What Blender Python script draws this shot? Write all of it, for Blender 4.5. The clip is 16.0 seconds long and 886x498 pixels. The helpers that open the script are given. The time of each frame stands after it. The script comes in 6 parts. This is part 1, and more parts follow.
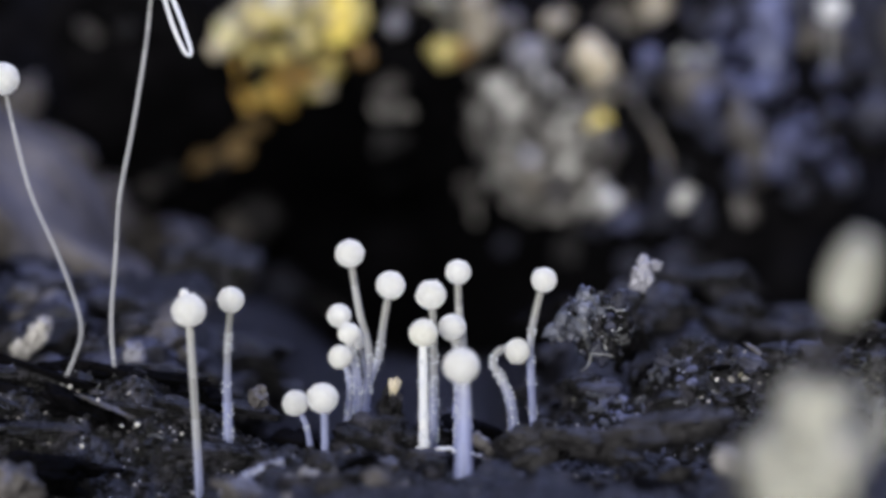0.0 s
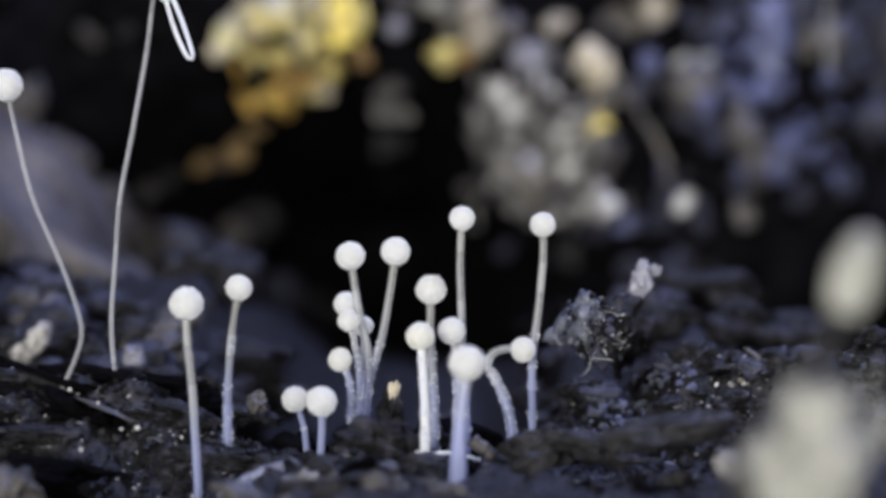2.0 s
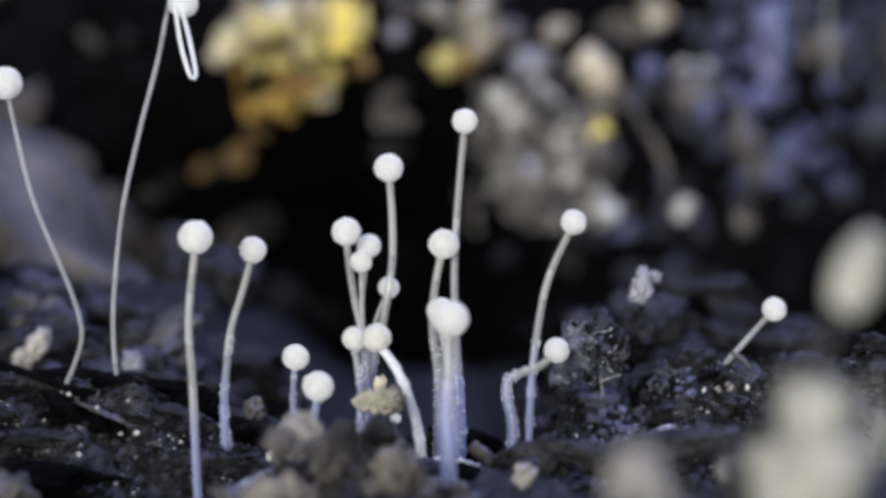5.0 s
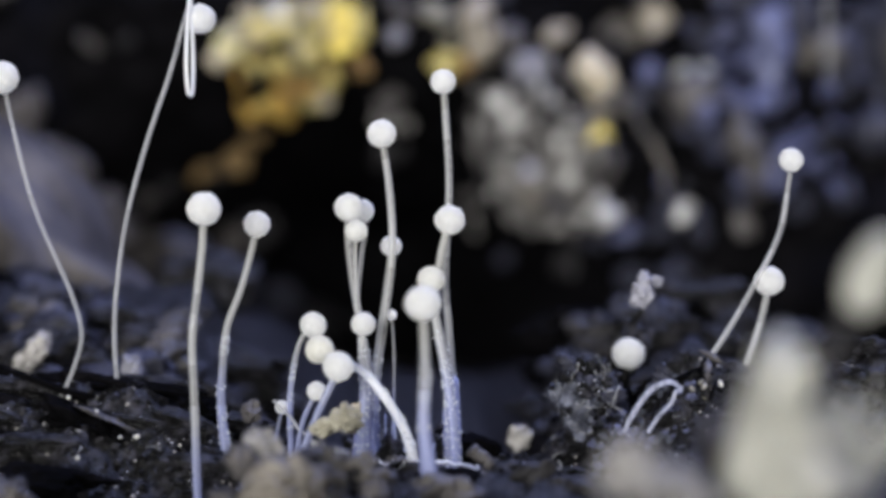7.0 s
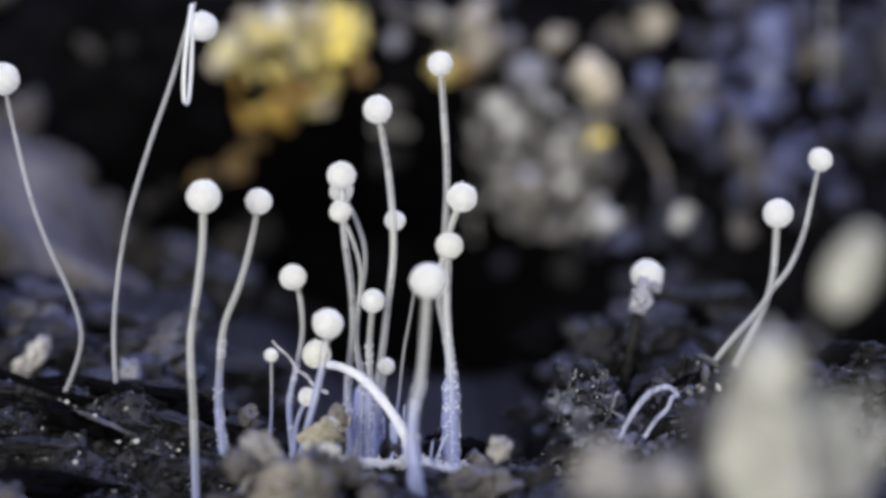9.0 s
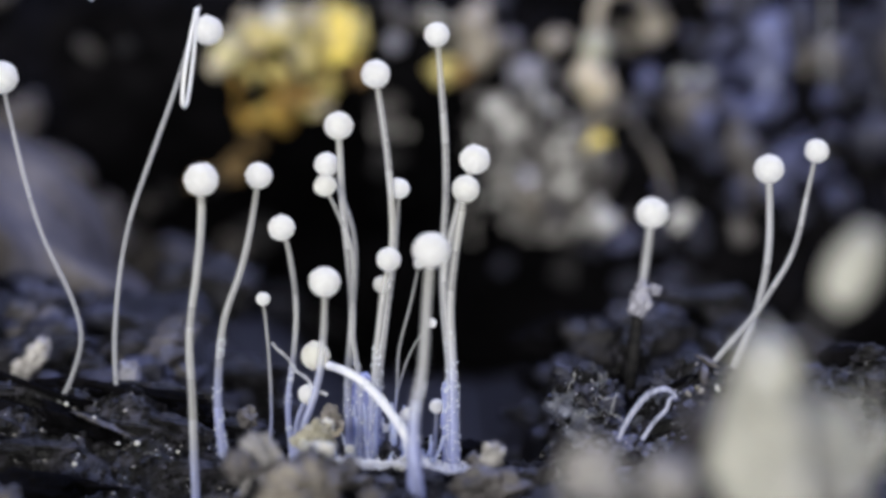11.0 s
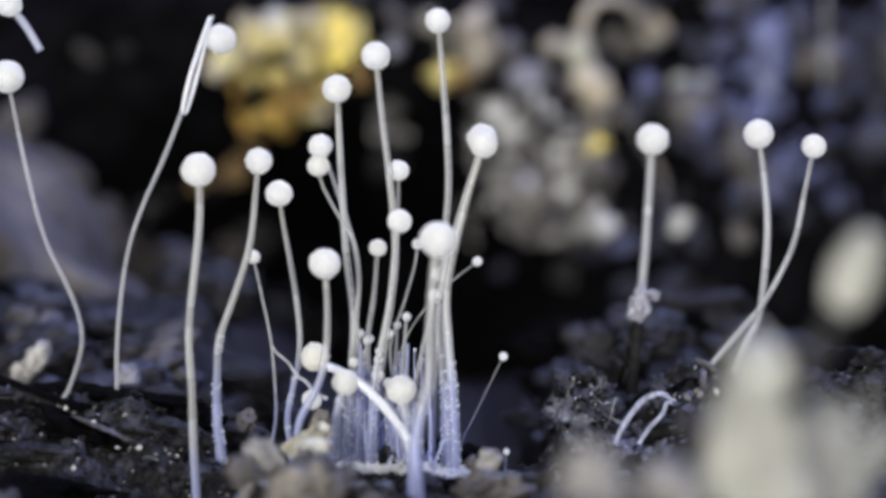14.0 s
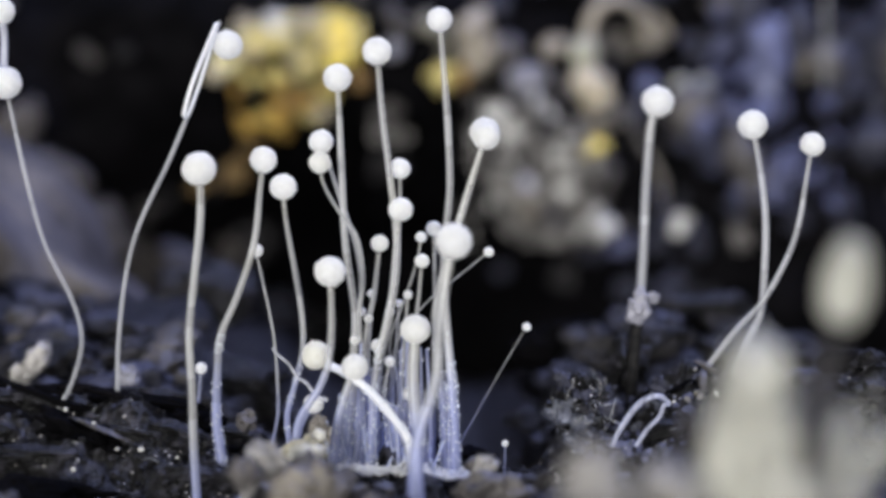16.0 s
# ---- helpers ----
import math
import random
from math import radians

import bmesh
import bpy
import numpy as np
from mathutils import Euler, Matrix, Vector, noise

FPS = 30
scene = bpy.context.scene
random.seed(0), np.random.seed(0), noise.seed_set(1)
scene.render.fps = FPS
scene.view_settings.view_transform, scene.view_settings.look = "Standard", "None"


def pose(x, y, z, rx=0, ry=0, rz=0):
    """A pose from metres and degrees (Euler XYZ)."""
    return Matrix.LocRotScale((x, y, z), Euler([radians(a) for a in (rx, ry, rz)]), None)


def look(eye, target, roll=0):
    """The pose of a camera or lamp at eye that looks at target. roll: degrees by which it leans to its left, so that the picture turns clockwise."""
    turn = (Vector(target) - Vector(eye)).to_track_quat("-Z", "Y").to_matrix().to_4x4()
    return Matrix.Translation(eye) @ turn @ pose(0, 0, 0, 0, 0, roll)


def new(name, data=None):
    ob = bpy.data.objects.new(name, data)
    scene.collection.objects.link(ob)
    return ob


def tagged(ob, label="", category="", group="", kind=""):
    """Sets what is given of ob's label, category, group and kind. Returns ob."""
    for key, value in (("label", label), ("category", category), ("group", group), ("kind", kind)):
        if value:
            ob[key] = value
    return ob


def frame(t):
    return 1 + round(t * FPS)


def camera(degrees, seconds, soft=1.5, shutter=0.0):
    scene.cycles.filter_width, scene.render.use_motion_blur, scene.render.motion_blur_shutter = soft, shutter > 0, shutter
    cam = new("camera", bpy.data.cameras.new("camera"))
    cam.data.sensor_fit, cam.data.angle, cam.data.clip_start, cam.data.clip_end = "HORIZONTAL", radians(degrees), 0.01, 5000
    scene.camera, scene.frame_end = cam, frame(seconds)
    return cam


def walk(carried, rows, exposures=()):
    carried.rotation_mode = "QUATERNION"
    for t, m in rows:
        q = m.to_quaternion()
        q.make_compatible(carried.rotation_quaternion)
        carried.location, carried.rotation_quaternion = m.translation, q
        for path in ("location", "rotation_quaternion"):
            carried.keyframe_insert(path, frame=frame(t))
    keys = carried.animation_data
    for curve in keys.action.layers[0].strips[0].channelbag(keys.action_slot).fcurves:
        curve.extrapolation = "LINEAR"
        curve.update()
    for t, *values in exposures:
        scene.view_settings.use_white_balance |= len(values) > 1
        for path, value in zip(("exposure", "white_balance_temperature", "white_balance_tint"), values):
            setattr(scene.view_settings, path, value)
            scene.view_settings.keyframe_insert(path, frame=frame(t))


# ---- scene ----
MM = 0.001
LENS = 20.0
cam = camera(LENS, 16.0, soft=3.6)
# macro lens: thin plane of focus 35.5 mm off, one stop for the whole shot
cam.data.dof.use_dof = True
cam.data.dof.focus_distance = 35.5 * MM
cam.data.dof.aperture_fstop = 122.0
EYE = (0.0, -35.5 * MM, 3.1 * MM)


def aim(pitch, yaw, roll):
    """The camera's pose at its one stand, by small turns in degrees."""
    return pose(*EYE, 90 + pitch, 0, yaw) @ pose(0, 0, 0, 0, 0, roll)


walk(cam, [
    (0, aim(-0.3544, 0.0296, -0.327)),
    (1, aim(-0.3080, 0.0309, -0.206)),
    (2, aim(-0.2616, 0.0309, -0.172)),
    (3, aim(-0.2204, 0.0283, -0.109)),
    (4, aim(-0.1753, 0.0271, -0.057)),
    (6.5, aim(-0.0838, 0.0193, 0.000)),
    (8, aim(0.0000, 0.0000, 0.000)),
    (9, aim(0.0503, -0.0129, 0.057)),
    (11.5, aim(0.1044, -0.0309, 0.040)),
    (12.5, aim(0.1417, -0.0387, 0.046)),
    (13.5, aim(0.1649, -0.0399, 0.034)),
    (14.5, aim(0.2036, -0.0438, 0.034)),
    (16, aim(0.2216, -0.0438, 0.046)),
], exposures=[(0, 0.06), (4, 0.08), (8, 0.11), (12, 0.17), (16, 0.17)])

# ---- light: a cold dim room, two macro lamps on either side behind the lens, a cold lamp overhead ----
world = bpy.data.worlds.new("world")
scene.world = world
world.use_nodes = True
world.node_tree.nodes["Background"].inputs[0].default_value = (0.30, 0.36, 0.85, 1)
world.node_tree.nodes["Background"].inputs[1].default_value = 0.008


def area_lamp(name, eye, target, size, watts, colour):
    data = bpy.data.lights.new(name, "AREA")
    data.shape, data.size, data.energy, data.color = "DISK", size * MM, watts, colour
    ob = new(name, data)
    ob.matrix_world = look(Vector(eye) * MM, Vector(target) * MM)
    return ob


area_lamp("macro_lamp", (-104, -292, 42), (0, 4, 2), 140, 1.20, (0.975, 0.965, 0.945))
area_lamp("macro_lamp", (100, -296, 4), (0, 4, 2), 140, 0.88, (0.975, 0.965, 0.945))
area_lamp("cold_lamp", (30, 34, 95), (0, 3, 0), 44, 0.128, (0.46, 0.53, 1.0))
scene.view_settings.exposure = 0.0


# ---- materials ----
def material(name, colour, colour2, scale, rough=0.6, bump=0.0, fine=8.0, spec=0.5, sss=0.0, deep=0.06, detail=6, transmission=0.0, sharp=(0.35, 0.65), coat=0.0, jitter=True, stretch=1.0, glow=0.0, clear=0.0, sheen=0.0):
    """Two-scale noise between two colours; scale is in blotches per millimetre, bump in millimetres."""
    m = bpy.data.materials.new(name)
    m.use_nodes = True
    n, l = m.node_tree.nodes, m.node_tree.links
    b = n["Principled BSDF"]
    tc = n.new("ShaderNodeTexCoord")
    mm = n.new("ShaderNodeVectorMath")
    mm.operation = "MULTIPLY"
    mm.inputs[1].default_value = (1000.0, 1000.0, 1000.0 * stretch)
    info = n.new("ShaderNodeObjectInfo")
    add = n.new("ShaderNodeVectorMath")
    add.operation = "ADD"
    l.new(tc.outputs["Object"], mm.inputs[0])
    rnd = n.new("ShaderNodeMath")
    rnd.operation = "MULTIPLY"
    rnd.inputs[1].default_value = 37.0 if jitter else 0.0
    l.new(info.outputs["Random"], rnd.inputs[0])
    l.new(mm.outputs[0], add.inputs[0])
    l.new(rnd.outputs[0], add.inputs[1])
    big = n.new("ShaderNodeTexNoise")
    big.inputs["Scale"].default_value, big.inputs["Detail"].default_value = scale, detail
    small = n.new("ShaderNodeTexNoise")
    small.inputs["Scale"].default_value, small.inputs["Detail"].default_value = scale * fine, 3
    l.new(add.outputs[0], big.inputs["Vector"])
    l.new(add.outputs[0], small.inputs["Vector"])
    ramp = n.new("ShaderNodeMapRange")
    ramp.inputs[1].default_value, ramp.inputs[2].default_value = sharp
    mix = n.new("ShaderNodeMix")
    mix.data_type = "RGBA"
    mix.inputs[6].default_value, mix.inputs[7].default_value = (*colour, 1), (*colour2, 1)
    blend = n.new("ShaderNodeMath")
    blend.operation = "MULTIPLY_ADD"
    blend.inputs[1].default_value = 0.35
    l.new(small.outputs["Fac"], blend.inputs[0])
    sub = n.new("ShaderNodeMath")
    sub.operation = "MULTIPLY_ADD"
    sub.inputs[1].default_value, sub.inputs[2].default_value = 0.95, -0.15
    l.new(big.outputs["Fac"], sub.inputs[0])
    l.new(sub.outputs[0], blend.inputs[2])
    l.new(blend.outputs[0], ramp.inputs[0])
    l.new(ramp.outputs[0], mix.inputs[0])
    l.new(mix.outputs[2], b.inputs["Base Color"])
    b.inputs["Roughness"].default_value = rough
    b.inputs["Specular IOR Level"].default_value = spec
    b.inputs["Coat Weight"].default_value = coat
    b.inputs["Coat Roughness"].default_value = 0.12
    if sheen:
        b.inputs["Sheen Weight"].default_value = sheen
        b.inputs["Sheen Roughness"].default_value = 0.5
    if sss:
        b.inputs["Subsurface Weight"].default_value = sss
        b.inputs["Subsurface Radius"].default_value = (1.0, 0.9, 0.8)
        b.inputs["Subsurface Scale"].default_value = deep * MM
    b.inputs["Transmission Weight"].default_value = transmission
    if glow:
        see = n.new("ShaderNodeBsdfTranslucent")
        l.new(mix.outputs[2], see.inputs["Color"])
        both = n.new("ShaderNodeMixShader")
        both.inputs[0].default_value = glow
        l.new(b.outputs[0], both.inputs[1])
        l.new(see.outputs[0], both.inputs[2])
        l.new(both.outputs[0], n["Material Output"].inputs["Surface"])
        if clear:
            through_it = n.new("ShaderNodeBsdfTransparent")
            film_mix = n.new("ShaderNodeMixShader")
            film_mix.inputs[0].default_value = clear
            l.new(both.outputs[0], film_mix.inputs[1])
            l.new(through_it.outputs[0], film_mix.inputs[2])
            l.new(film_mix.outputs[0], n["Material Output"].inputs["Surface"])
    if bump:
        bp = n.new("ShaderNodeBump")
        bp.inputs["Distance"].default_value = bump * MM
        bp.inputs["Strength"].default_value = 0.8
        l.new(small.outputs["Fac"], bp.inputs["Height"])
        l.new(bp.outputs[0], b.inputs["Normal"])
    return m


HEAD = material("spore_head", (0.975, 0.97, 0.935), (0.90, 0.895, 0.855), 12.0, 0.8, 0.012, 4, spec=0.1, glow=0.6, sheen=0.5)
HEAD_YELLOW = material("spore_head_yellow", (0.95, 0.94, 0.87), (0.86, 0.845, 0.76), 12.0, 0.8, 0.012, 4, spec=0.1, glow=0.55, sheen=0.5)
# stem tissue, cream above and violet at the foot; then the same again, glassier
STEM = []
for k in range(16):
    u = k % 8 / 7
    c = tuple(a + (b - a) * u for a, b in zip((0.92, 0.915, 0.875), (0.63, 0.68, 1.0)))
    STEM.append(material("stem_tissue", c, tuple(v * 0.42 for v in c), 16.0, 0.28, 0.0, 3, coat=0.25, jitter=False, stretch=0.03, glow=0.4, clear=(0.48 if k < 8 else 0.62) - 0.12 * u))
YOUNG = material("young_stem_tissue", (0.84, 0.89, 1.0), (0.62, 0.69, 1.0), 12.0, 0.2, 0.003, 3, coat=0.4, stretch=0.1, glow=0.4, clear=0.34)
THREAD = material("mycelium_thread", (0.97, 0.97, 0.97), (0.82, 0.84, 0.92), 12.0, 0.3, 0.0, 3, stretch=0.1, glow=0.4, clear=0.06)
# stem tissue with shade painted in, for feet that fade out
STEM.append(material("shaded_stem", (0.008, 0.008, 0.009), (0.024, 0.023, 0.023), 4.0, 0.85, spec=0.08))
STEM.append(THREAD)
BEAD = material("water_bead", (0.95, 0.97, 1.0), (0.9, 0.94, 1.0), 3.0, 0.02, 0, transmission=0.42)
SOIL = material("wet_soil", (0.0014, 0.0013, 0.0017), (0.080, 0.077, 0.100), 4.2, 0.45, 0.10, 5, spec=0.3, sharp=(0.50, 0.86))
SOIL_DIM = material("brown_grey_soil", (0.006, 0.0058, 0.0068), (0.036, 0.034, 0.037), 1.8, 0.6, 0.05, 7, spec=0.2)
SLAB = material("violet_grey_bark", (0.036, 0.032, 0.031), (0.115, 0.104, 0.100), 0.5, 0.7, 0.05, 8, spec=0.2)
RUST = material("rust_brown_fibre", (0.09, 0.056, 0.02), (0.27, 0.175, 0.07), 1.2, 0.6, 0.05, 6)
SOIL_GREY = material("grey_soil", (0.024, 0.022, 0.023), (0.098, 0.089, 0.088), 1.8, 0.55, 0.05, 7)
SOIL_BLUE = material("bluish_mould_crust", (0.007, 0.0074, 0.012), (0.044, 0.046, 0.076), 2.2, 0.55, 0.06, 7, spec=0.35)
CRUST = material("blue_grey_crust", (0.028, 0.031, 0.045), (0.17, 0.18, 0.235), 3.0, 0.4, 0.05, 5, spec=0.5)
# humus so black that its colour carries the shade of hollows and gaps
SHADE_HUMUS = material("shade_black_humus", (0.0008, 0.0008, 0.0010), (0.0042, 0.0039, 0.0048), 1.2, 0.9, 0.05, 6, spec=0.03)
BARK = material("brown_fibre", (0.055, 0.05, 0.045), (0.19, 0.17, 0.145), 1.5, 0.6, 0.05, 6)
BEIGE = material("beige_crumb", (0.42, 0.365, 0.265), (0.70, 0.62, 0.48), 0.9, 0.6, 0.04, 6)
BEIGE_DULL = material("dull_beige_crumb", (0.22, 0.195, 0.16), (0.46, 0.41, 0.34), 0.9, 0.6, 0.04, 6)
GREY = material("pale_grey_crumb", (0.14, 0.134, 0.13), (0.42, 0.40, 0.385), 1.2, 0.6, 0.04, 6)
PALE = material("pale_crumb", (0.46, 0.46, 0.45), (0.74, 0.73, 0.71), 1.0, 0.5, 0.03, 6)
OLIVE = material("olive_grey_crumb", (0.28, 0.28, 0.22), (0.50, 0.49, 0.40), 1.0, 0.6, 0.04, 6)
LAVENDER = material("lavender_crumb", (0.58, 0.58, 0.78), (0.82, 0.82, 0.95), 1.0, 0.4, 0.03, 6)
VIOLET_GREY = material("violet_grey_crumb", (0.15, 0.15, 0.18), (0.34, 0.335, 0.39), 1.0, 0.6, 0.04, 6)
YELLOW = material("yellow_crumb", (0.40, 0.32, 0.09), (0.76, 0.66, 0.28), 1.1, 0.5, 0.04, 6)
GOLD = material("golden_crumb", (0.66, 0.49, 0.06), (0.95, 0.80, 0.22), 0.8, 0.5, 0.04, 6)
GOLD_AMBER = material("golden_amber_crumb", (0.50, 0.29, 0.05), (0.88, 0.60, 0.16), 0.9, 0.5, 0.04, 6)
AMBER = material("amber_crumb", (0.42, 0.23, 0.04), (0.68, 0.45, 0.12), 0.8, 0.5, 0.04, 6)
AMBER_DARK = material("dark_amber_crumb", (0.13, 0.075, 0.025), (0.33, 0.20, 0.065), 0.9, 0.5, 0.04, 6)
STRAW_PALE = material("pale_straw_crumb", (0.62, 0.56, 0.25), (0.88, 0.83, 0.50), 1.0, 0.5, 0.04, 6)
BLUE = material("blue_grey_crumb", (0.038, 0.042, 0.082), (0.105, 0.113, 0.215), 0.8, 0.5, 0.04, 6)
PERIWINKLE = material("periwinkle_crumb", (0.075, 0.083, 0.165), (0.165, 0.18, 0.31), 0.8, 0.5, 0.04, 6)
STRAW = material("straw_crumb", (0.13, 0.122, 0.092), (0.40, 0.375, 0.295), 2.2, 0.6, 0.04, 6)
WHITE = material("white_mould_tuft", (0.34, 0.34, 0.315), (0.54, 0.53, 0.49), 1.2, 0.7, 0.05, 6, sss=0.3)
CREAM = material("cream_mould_head", (0.31, 0.31, 0.275), (0.50, 0.495, 0.44), 1.6, 0.7, 0.05, 6, sss=0.3)
MATS = dict(slab=SLAB, cream=CREAM, dim=SOIL_DIM, rust=RUST, soil=SOIL, grey_soil=SOIL_GREY, blue_soil=SOIL_BLUE, char=SHADE_HUMUS, bark=BARK, beige=BEIGE, beige_dull=BEIGE_DULL, grey=GREY, pale=PALE, pale_olive=OLIVE,
            lavender=LAVENDER, violet_grey=VIOLET_GREY, yellow=YELLOW, gold=GOLD, gold_amber=GOLD_AMBER, amber=AMBER, amber_dark=AMBER_DARK, straw_pale=STRAW_PALE, blue=BLUE, periwinkle=PERIWINKLE, white=WHITE, straw=STRAW)
TINT = dict(slab="violet-grey", cream="cream", dim="brown-grey", rust="rust-brown", soil="black wet", grey_soil="grey", blue_soil="bluish", char="black", bark="brown fibrous", beige="beige", beige_dull="dull beige", grey="pale grey",
            pale="whitish grey", pale_olive="olive-grey", lavender="pale lavender", violet_grey="violet-grey", yellow="yellow", gold="golden yellow", gold_amber="golden amber", amber="amber", amber_dark="dark amber",
            straw_pale="pale straw-yellow", blue="blue-grey", periwinkle="periwinkle-blue", white="whitish", straw="straw-coloured")


# ---- mesh helpers ----
def mesh_object(name, bm, mat, parent=None, label="", smooth=True):
    me = bpy.data.meshes.new(name)
    bm.to_mesh(me)
    bm.free()
    for m in (mat if isinstance(mat, (list, tuple)) else [mat]):
        me.materials.append(m)
    if smooth:
        me.polygons.foreach_set("use_smooth", [True] * len(me.polygons))
    ob = new(name, me)
    ob.parent = parent
    return tagged(ob, label) if label else ob


part = mesh_object


def fractal(p, f, octaves=4):
    """Layered noise about 0, p in millimetres."""
    return noise.fractal(Vector(p) * f, 0.9, 2.1, octaves)


def clod_bm(radii, seed, rough=0.35, freq=1.3, subdiv=4):
    """An uneven crumb about its own centre, sizes in millimetres."""
    bm = bmesh.new()
    bmesh.ops.create_icosphere(bm, subdivisions=subdiv, radius=1.0)
    off = Vector((seed * 3.17, seed * 1.71, seed * 5.3))
    for v in bm.verts:
        n = v.co.normalized()
        k = 1 + rough * noise.fractal(n * freq + off, 1.1, 2.1, 4)
        v.co = Vector((n.x * radii[0], n.y * radii[1], n.z * radii[2])) * k * MM
    return bm


def tube_bm(points, radii, sides=8, bm=None):
    """A round tube along points (millimetres) with a radius at each, closed at both ends."""
    bm = bm or bmesh.new()
    pts = [Vector(p) for p in points]
    rings = []
    up = Vector((0.13, 1, 0.07)).normalized()
    for i, p in enumerate(pts):
        d = (pts[min(i + 1, len(pts) - 1)] - pts[max(i - 1, 0)]).normalized()
        a = d.cross(up)
        if a.length < 0.05:
            a = d.cross(Vector((1, 0, 0)))
        a.normalize()
        b = d.cross(a)
        rings.append([bm.verts.new((p + radii[i] * (math.cos(2 * math.pi * k / sides) * a + math.sin(2 * math.pi * k / sides) * b)) * MM) for k in range(sides)])
    for r, q in zip(rings, rings[1:]):
        for k in range(sides):
            bm.faces.new((r[k], r[(k + 1) % sides], q[(k + 1) % sides], q[k]))
    bm.faces.new(rings[0][::-1])
    bm.faces.new(rings[-1])
    return bm


def spline(points, n=80):
    """A smooth line through points, resampled evenly: n + 1 places."""
    p = [np.array(q, float) for q in points]
    if len(p) == 2:
        p = [p[0], (p[0] + p[1]) / 2, p[1]]
    p = [2 * p[0] - p[1]] + p + [2 * p[-1] - p[-2]]
    dense = []
    for a, b, c, d in zip(p, p[1:], p[2:], p[3:]):
        for i in range(20):
            t = i / 20
            dense.append(0.5 * (2 * b + (c - a) * t + (2 * a - 5 * b + 4 * c - d) * t * t + (3 * b - a - 3 * c + d) * t ** 3))
    dense.append(p[-2])
    dense = np.array(dense)
    s = np.r_[0, np.cumsum(np.linalg.norm(np.diff(dense, axis=0), axis=1))]
    u = np.linspace(0, s[-1], n + 1)
    return np.stack([np.interp(u, s, dense[:, k]) for k in range(dense.shape[1])], 1)


# ---- ground: one sheet, rolling out far past the view ----
def bell(x, c, w):
    return math.exp(-((x - c) / w) ** 2)


def step(x, a, b):
    t = min(1, max(0, (x - a) / (b - a)))
    return t * t * (3 - 2 * t)


def ground_z(x, y):
    """Height of the humus in millimetres."""
    far = max(abs(x) - 14, 0) + max(-8 - y, 0) + max(y - 40, 0)
    left = 1 - step(x, -4.6, -2.2)
    right = step(x, 0.9, 2.4)
    z = -0.12
    # left bank, rising behind the front stalks
    z += left * (1.05 * step(y, -1.3, 0.7) - 0.3 * (1 - step(y, -2.6, -1.2)) + 0.35 * step(y, 4, 12))
    # right bank of crumbs
    z += right * ((1.25 + 0.1 * step(x, 2.9, 3.5) - 0.55 * bell(x, 2.7, 0.5)) * step(y, 0.3 - 1.1 * step(x, 2.8, 3.4), 1.9 - 1.1 * step(x, 2.8, 3.4)) * (1 - 0.75 * step(y, 2.8, 5.5)) + 0.25 * step(x, 4, 6) - 0.1)
    # hollow behind the clump
    z -= (1 - left) * (1 - right) * 1.6 * step(y, 1.2, 4.0) * (1 - step(y, 14, 24))
    # front hump
    z += step(x, -3.2, -1.8) * 0.06 * bell(y, -5.5, 2.2)
    # mound under the things close to the lens
    z += 1.05 * step(x, 0.4, 2.0) * bell(y, -14.5, 4.0)
    # low rises behind, out of focus
    z += 2.3 * step(x, 0.4, 2.6) * (1 - 0.6 * step(x, 4.2, 6.5)) * (1 - step(x, 7, 10)) * bell(y, 9.5, 2.6) * (0.75 + 0.5 * noise.noise(Vector((x * 0.9, y * 0.9, 7.5))))
    z += 1.1 * left * bell(y, 10, 3.2)
    # trough in front of the left bank
    z -= 0.55 * step(x, -5.2, -4.2) * (1 - step(x, -2.9, -2.2)) * (1 - step(y, -1.5, -0.5))
    k = 1.0 / (1 + 0.02 * far)
    z += left * (1 - step(y, 2.5, 4)) * (0.26 * (abs(noise.noise(Vector((x * 1.5, y * 2.2, 8.5)))) - 0.2) + 0.12 * (abs(noise.noise(Vector((x * 4.1, y * 5.2, 2.5)))) - 0.2))
    z += k * (0.22 * fractal((x, y, 3.3), 0.7, 5) + 0.07 * fractal((x, y, 9.1), 3.2, 4))
    z += k * 0.30 * (abs(noise.noise(Vector((x * 0.9, y * 1.3, 5.5)))) - 0.2) + k * 0.10 * (abs(noise.noise(Vector((x * 2.6, y * 3.4, 1.5)))) - 0.2)
    if -8 < y < 5 and abs(x) < 9:
        z += 0.055 * (abs(noise.noise(Vector((x * 6.5, y * 6.5, 4.5)))) - 0.2) + 0.03 * noise.noise(Vector((x * 13, y * 13, 6.5)))
    return z - 0.01 * far


def axis(fine0, fine1, stepsize, out):
    a = list(np.arange(fine0, fine1 + 1e-6, stepsize))
    g, x = stepsize, fine1
    lo, hi = [], []
    while x < out:
        g *= 1.35
        x += g
        hi.append(x)
    g, x = stepsize, fine0
    while x > -out:
        g *= 1.35
        x -= g
        lo.append(x)
    return lo[::-1] + a + hi


def build_ground():
    xs, ys = axis(-9.0, 9.0, 0.05, 6000), axis(-6.5, 5.0, 0.055, 6000)
    verts = [(x * MM, y * MM, ground_z(x, y) * MM) for y in ys for x in xs]
    w = len(xs)
    faces = [(j * w + i, j * w + i + 1, (j + 1) * w + i + 1, (j + 1) * w + i) for j in range(len(ys) - 1) for i in range(w - 1)]
    me = bpy.data.meshes.new("ground")
    me.from_pydata(verts, [], faces)
    me.materials.append(SOIL)
    me.polygons.foreach_set("use_smooth", [True] * len(me.polygons))
    return tagged(new("ground", me), "black wet humus with fine glittering crumbs", "ground", kind="structure")


build_ground()


# ---- the rotten bank behind, with its deep hollow ----
def wall_y(x, z):
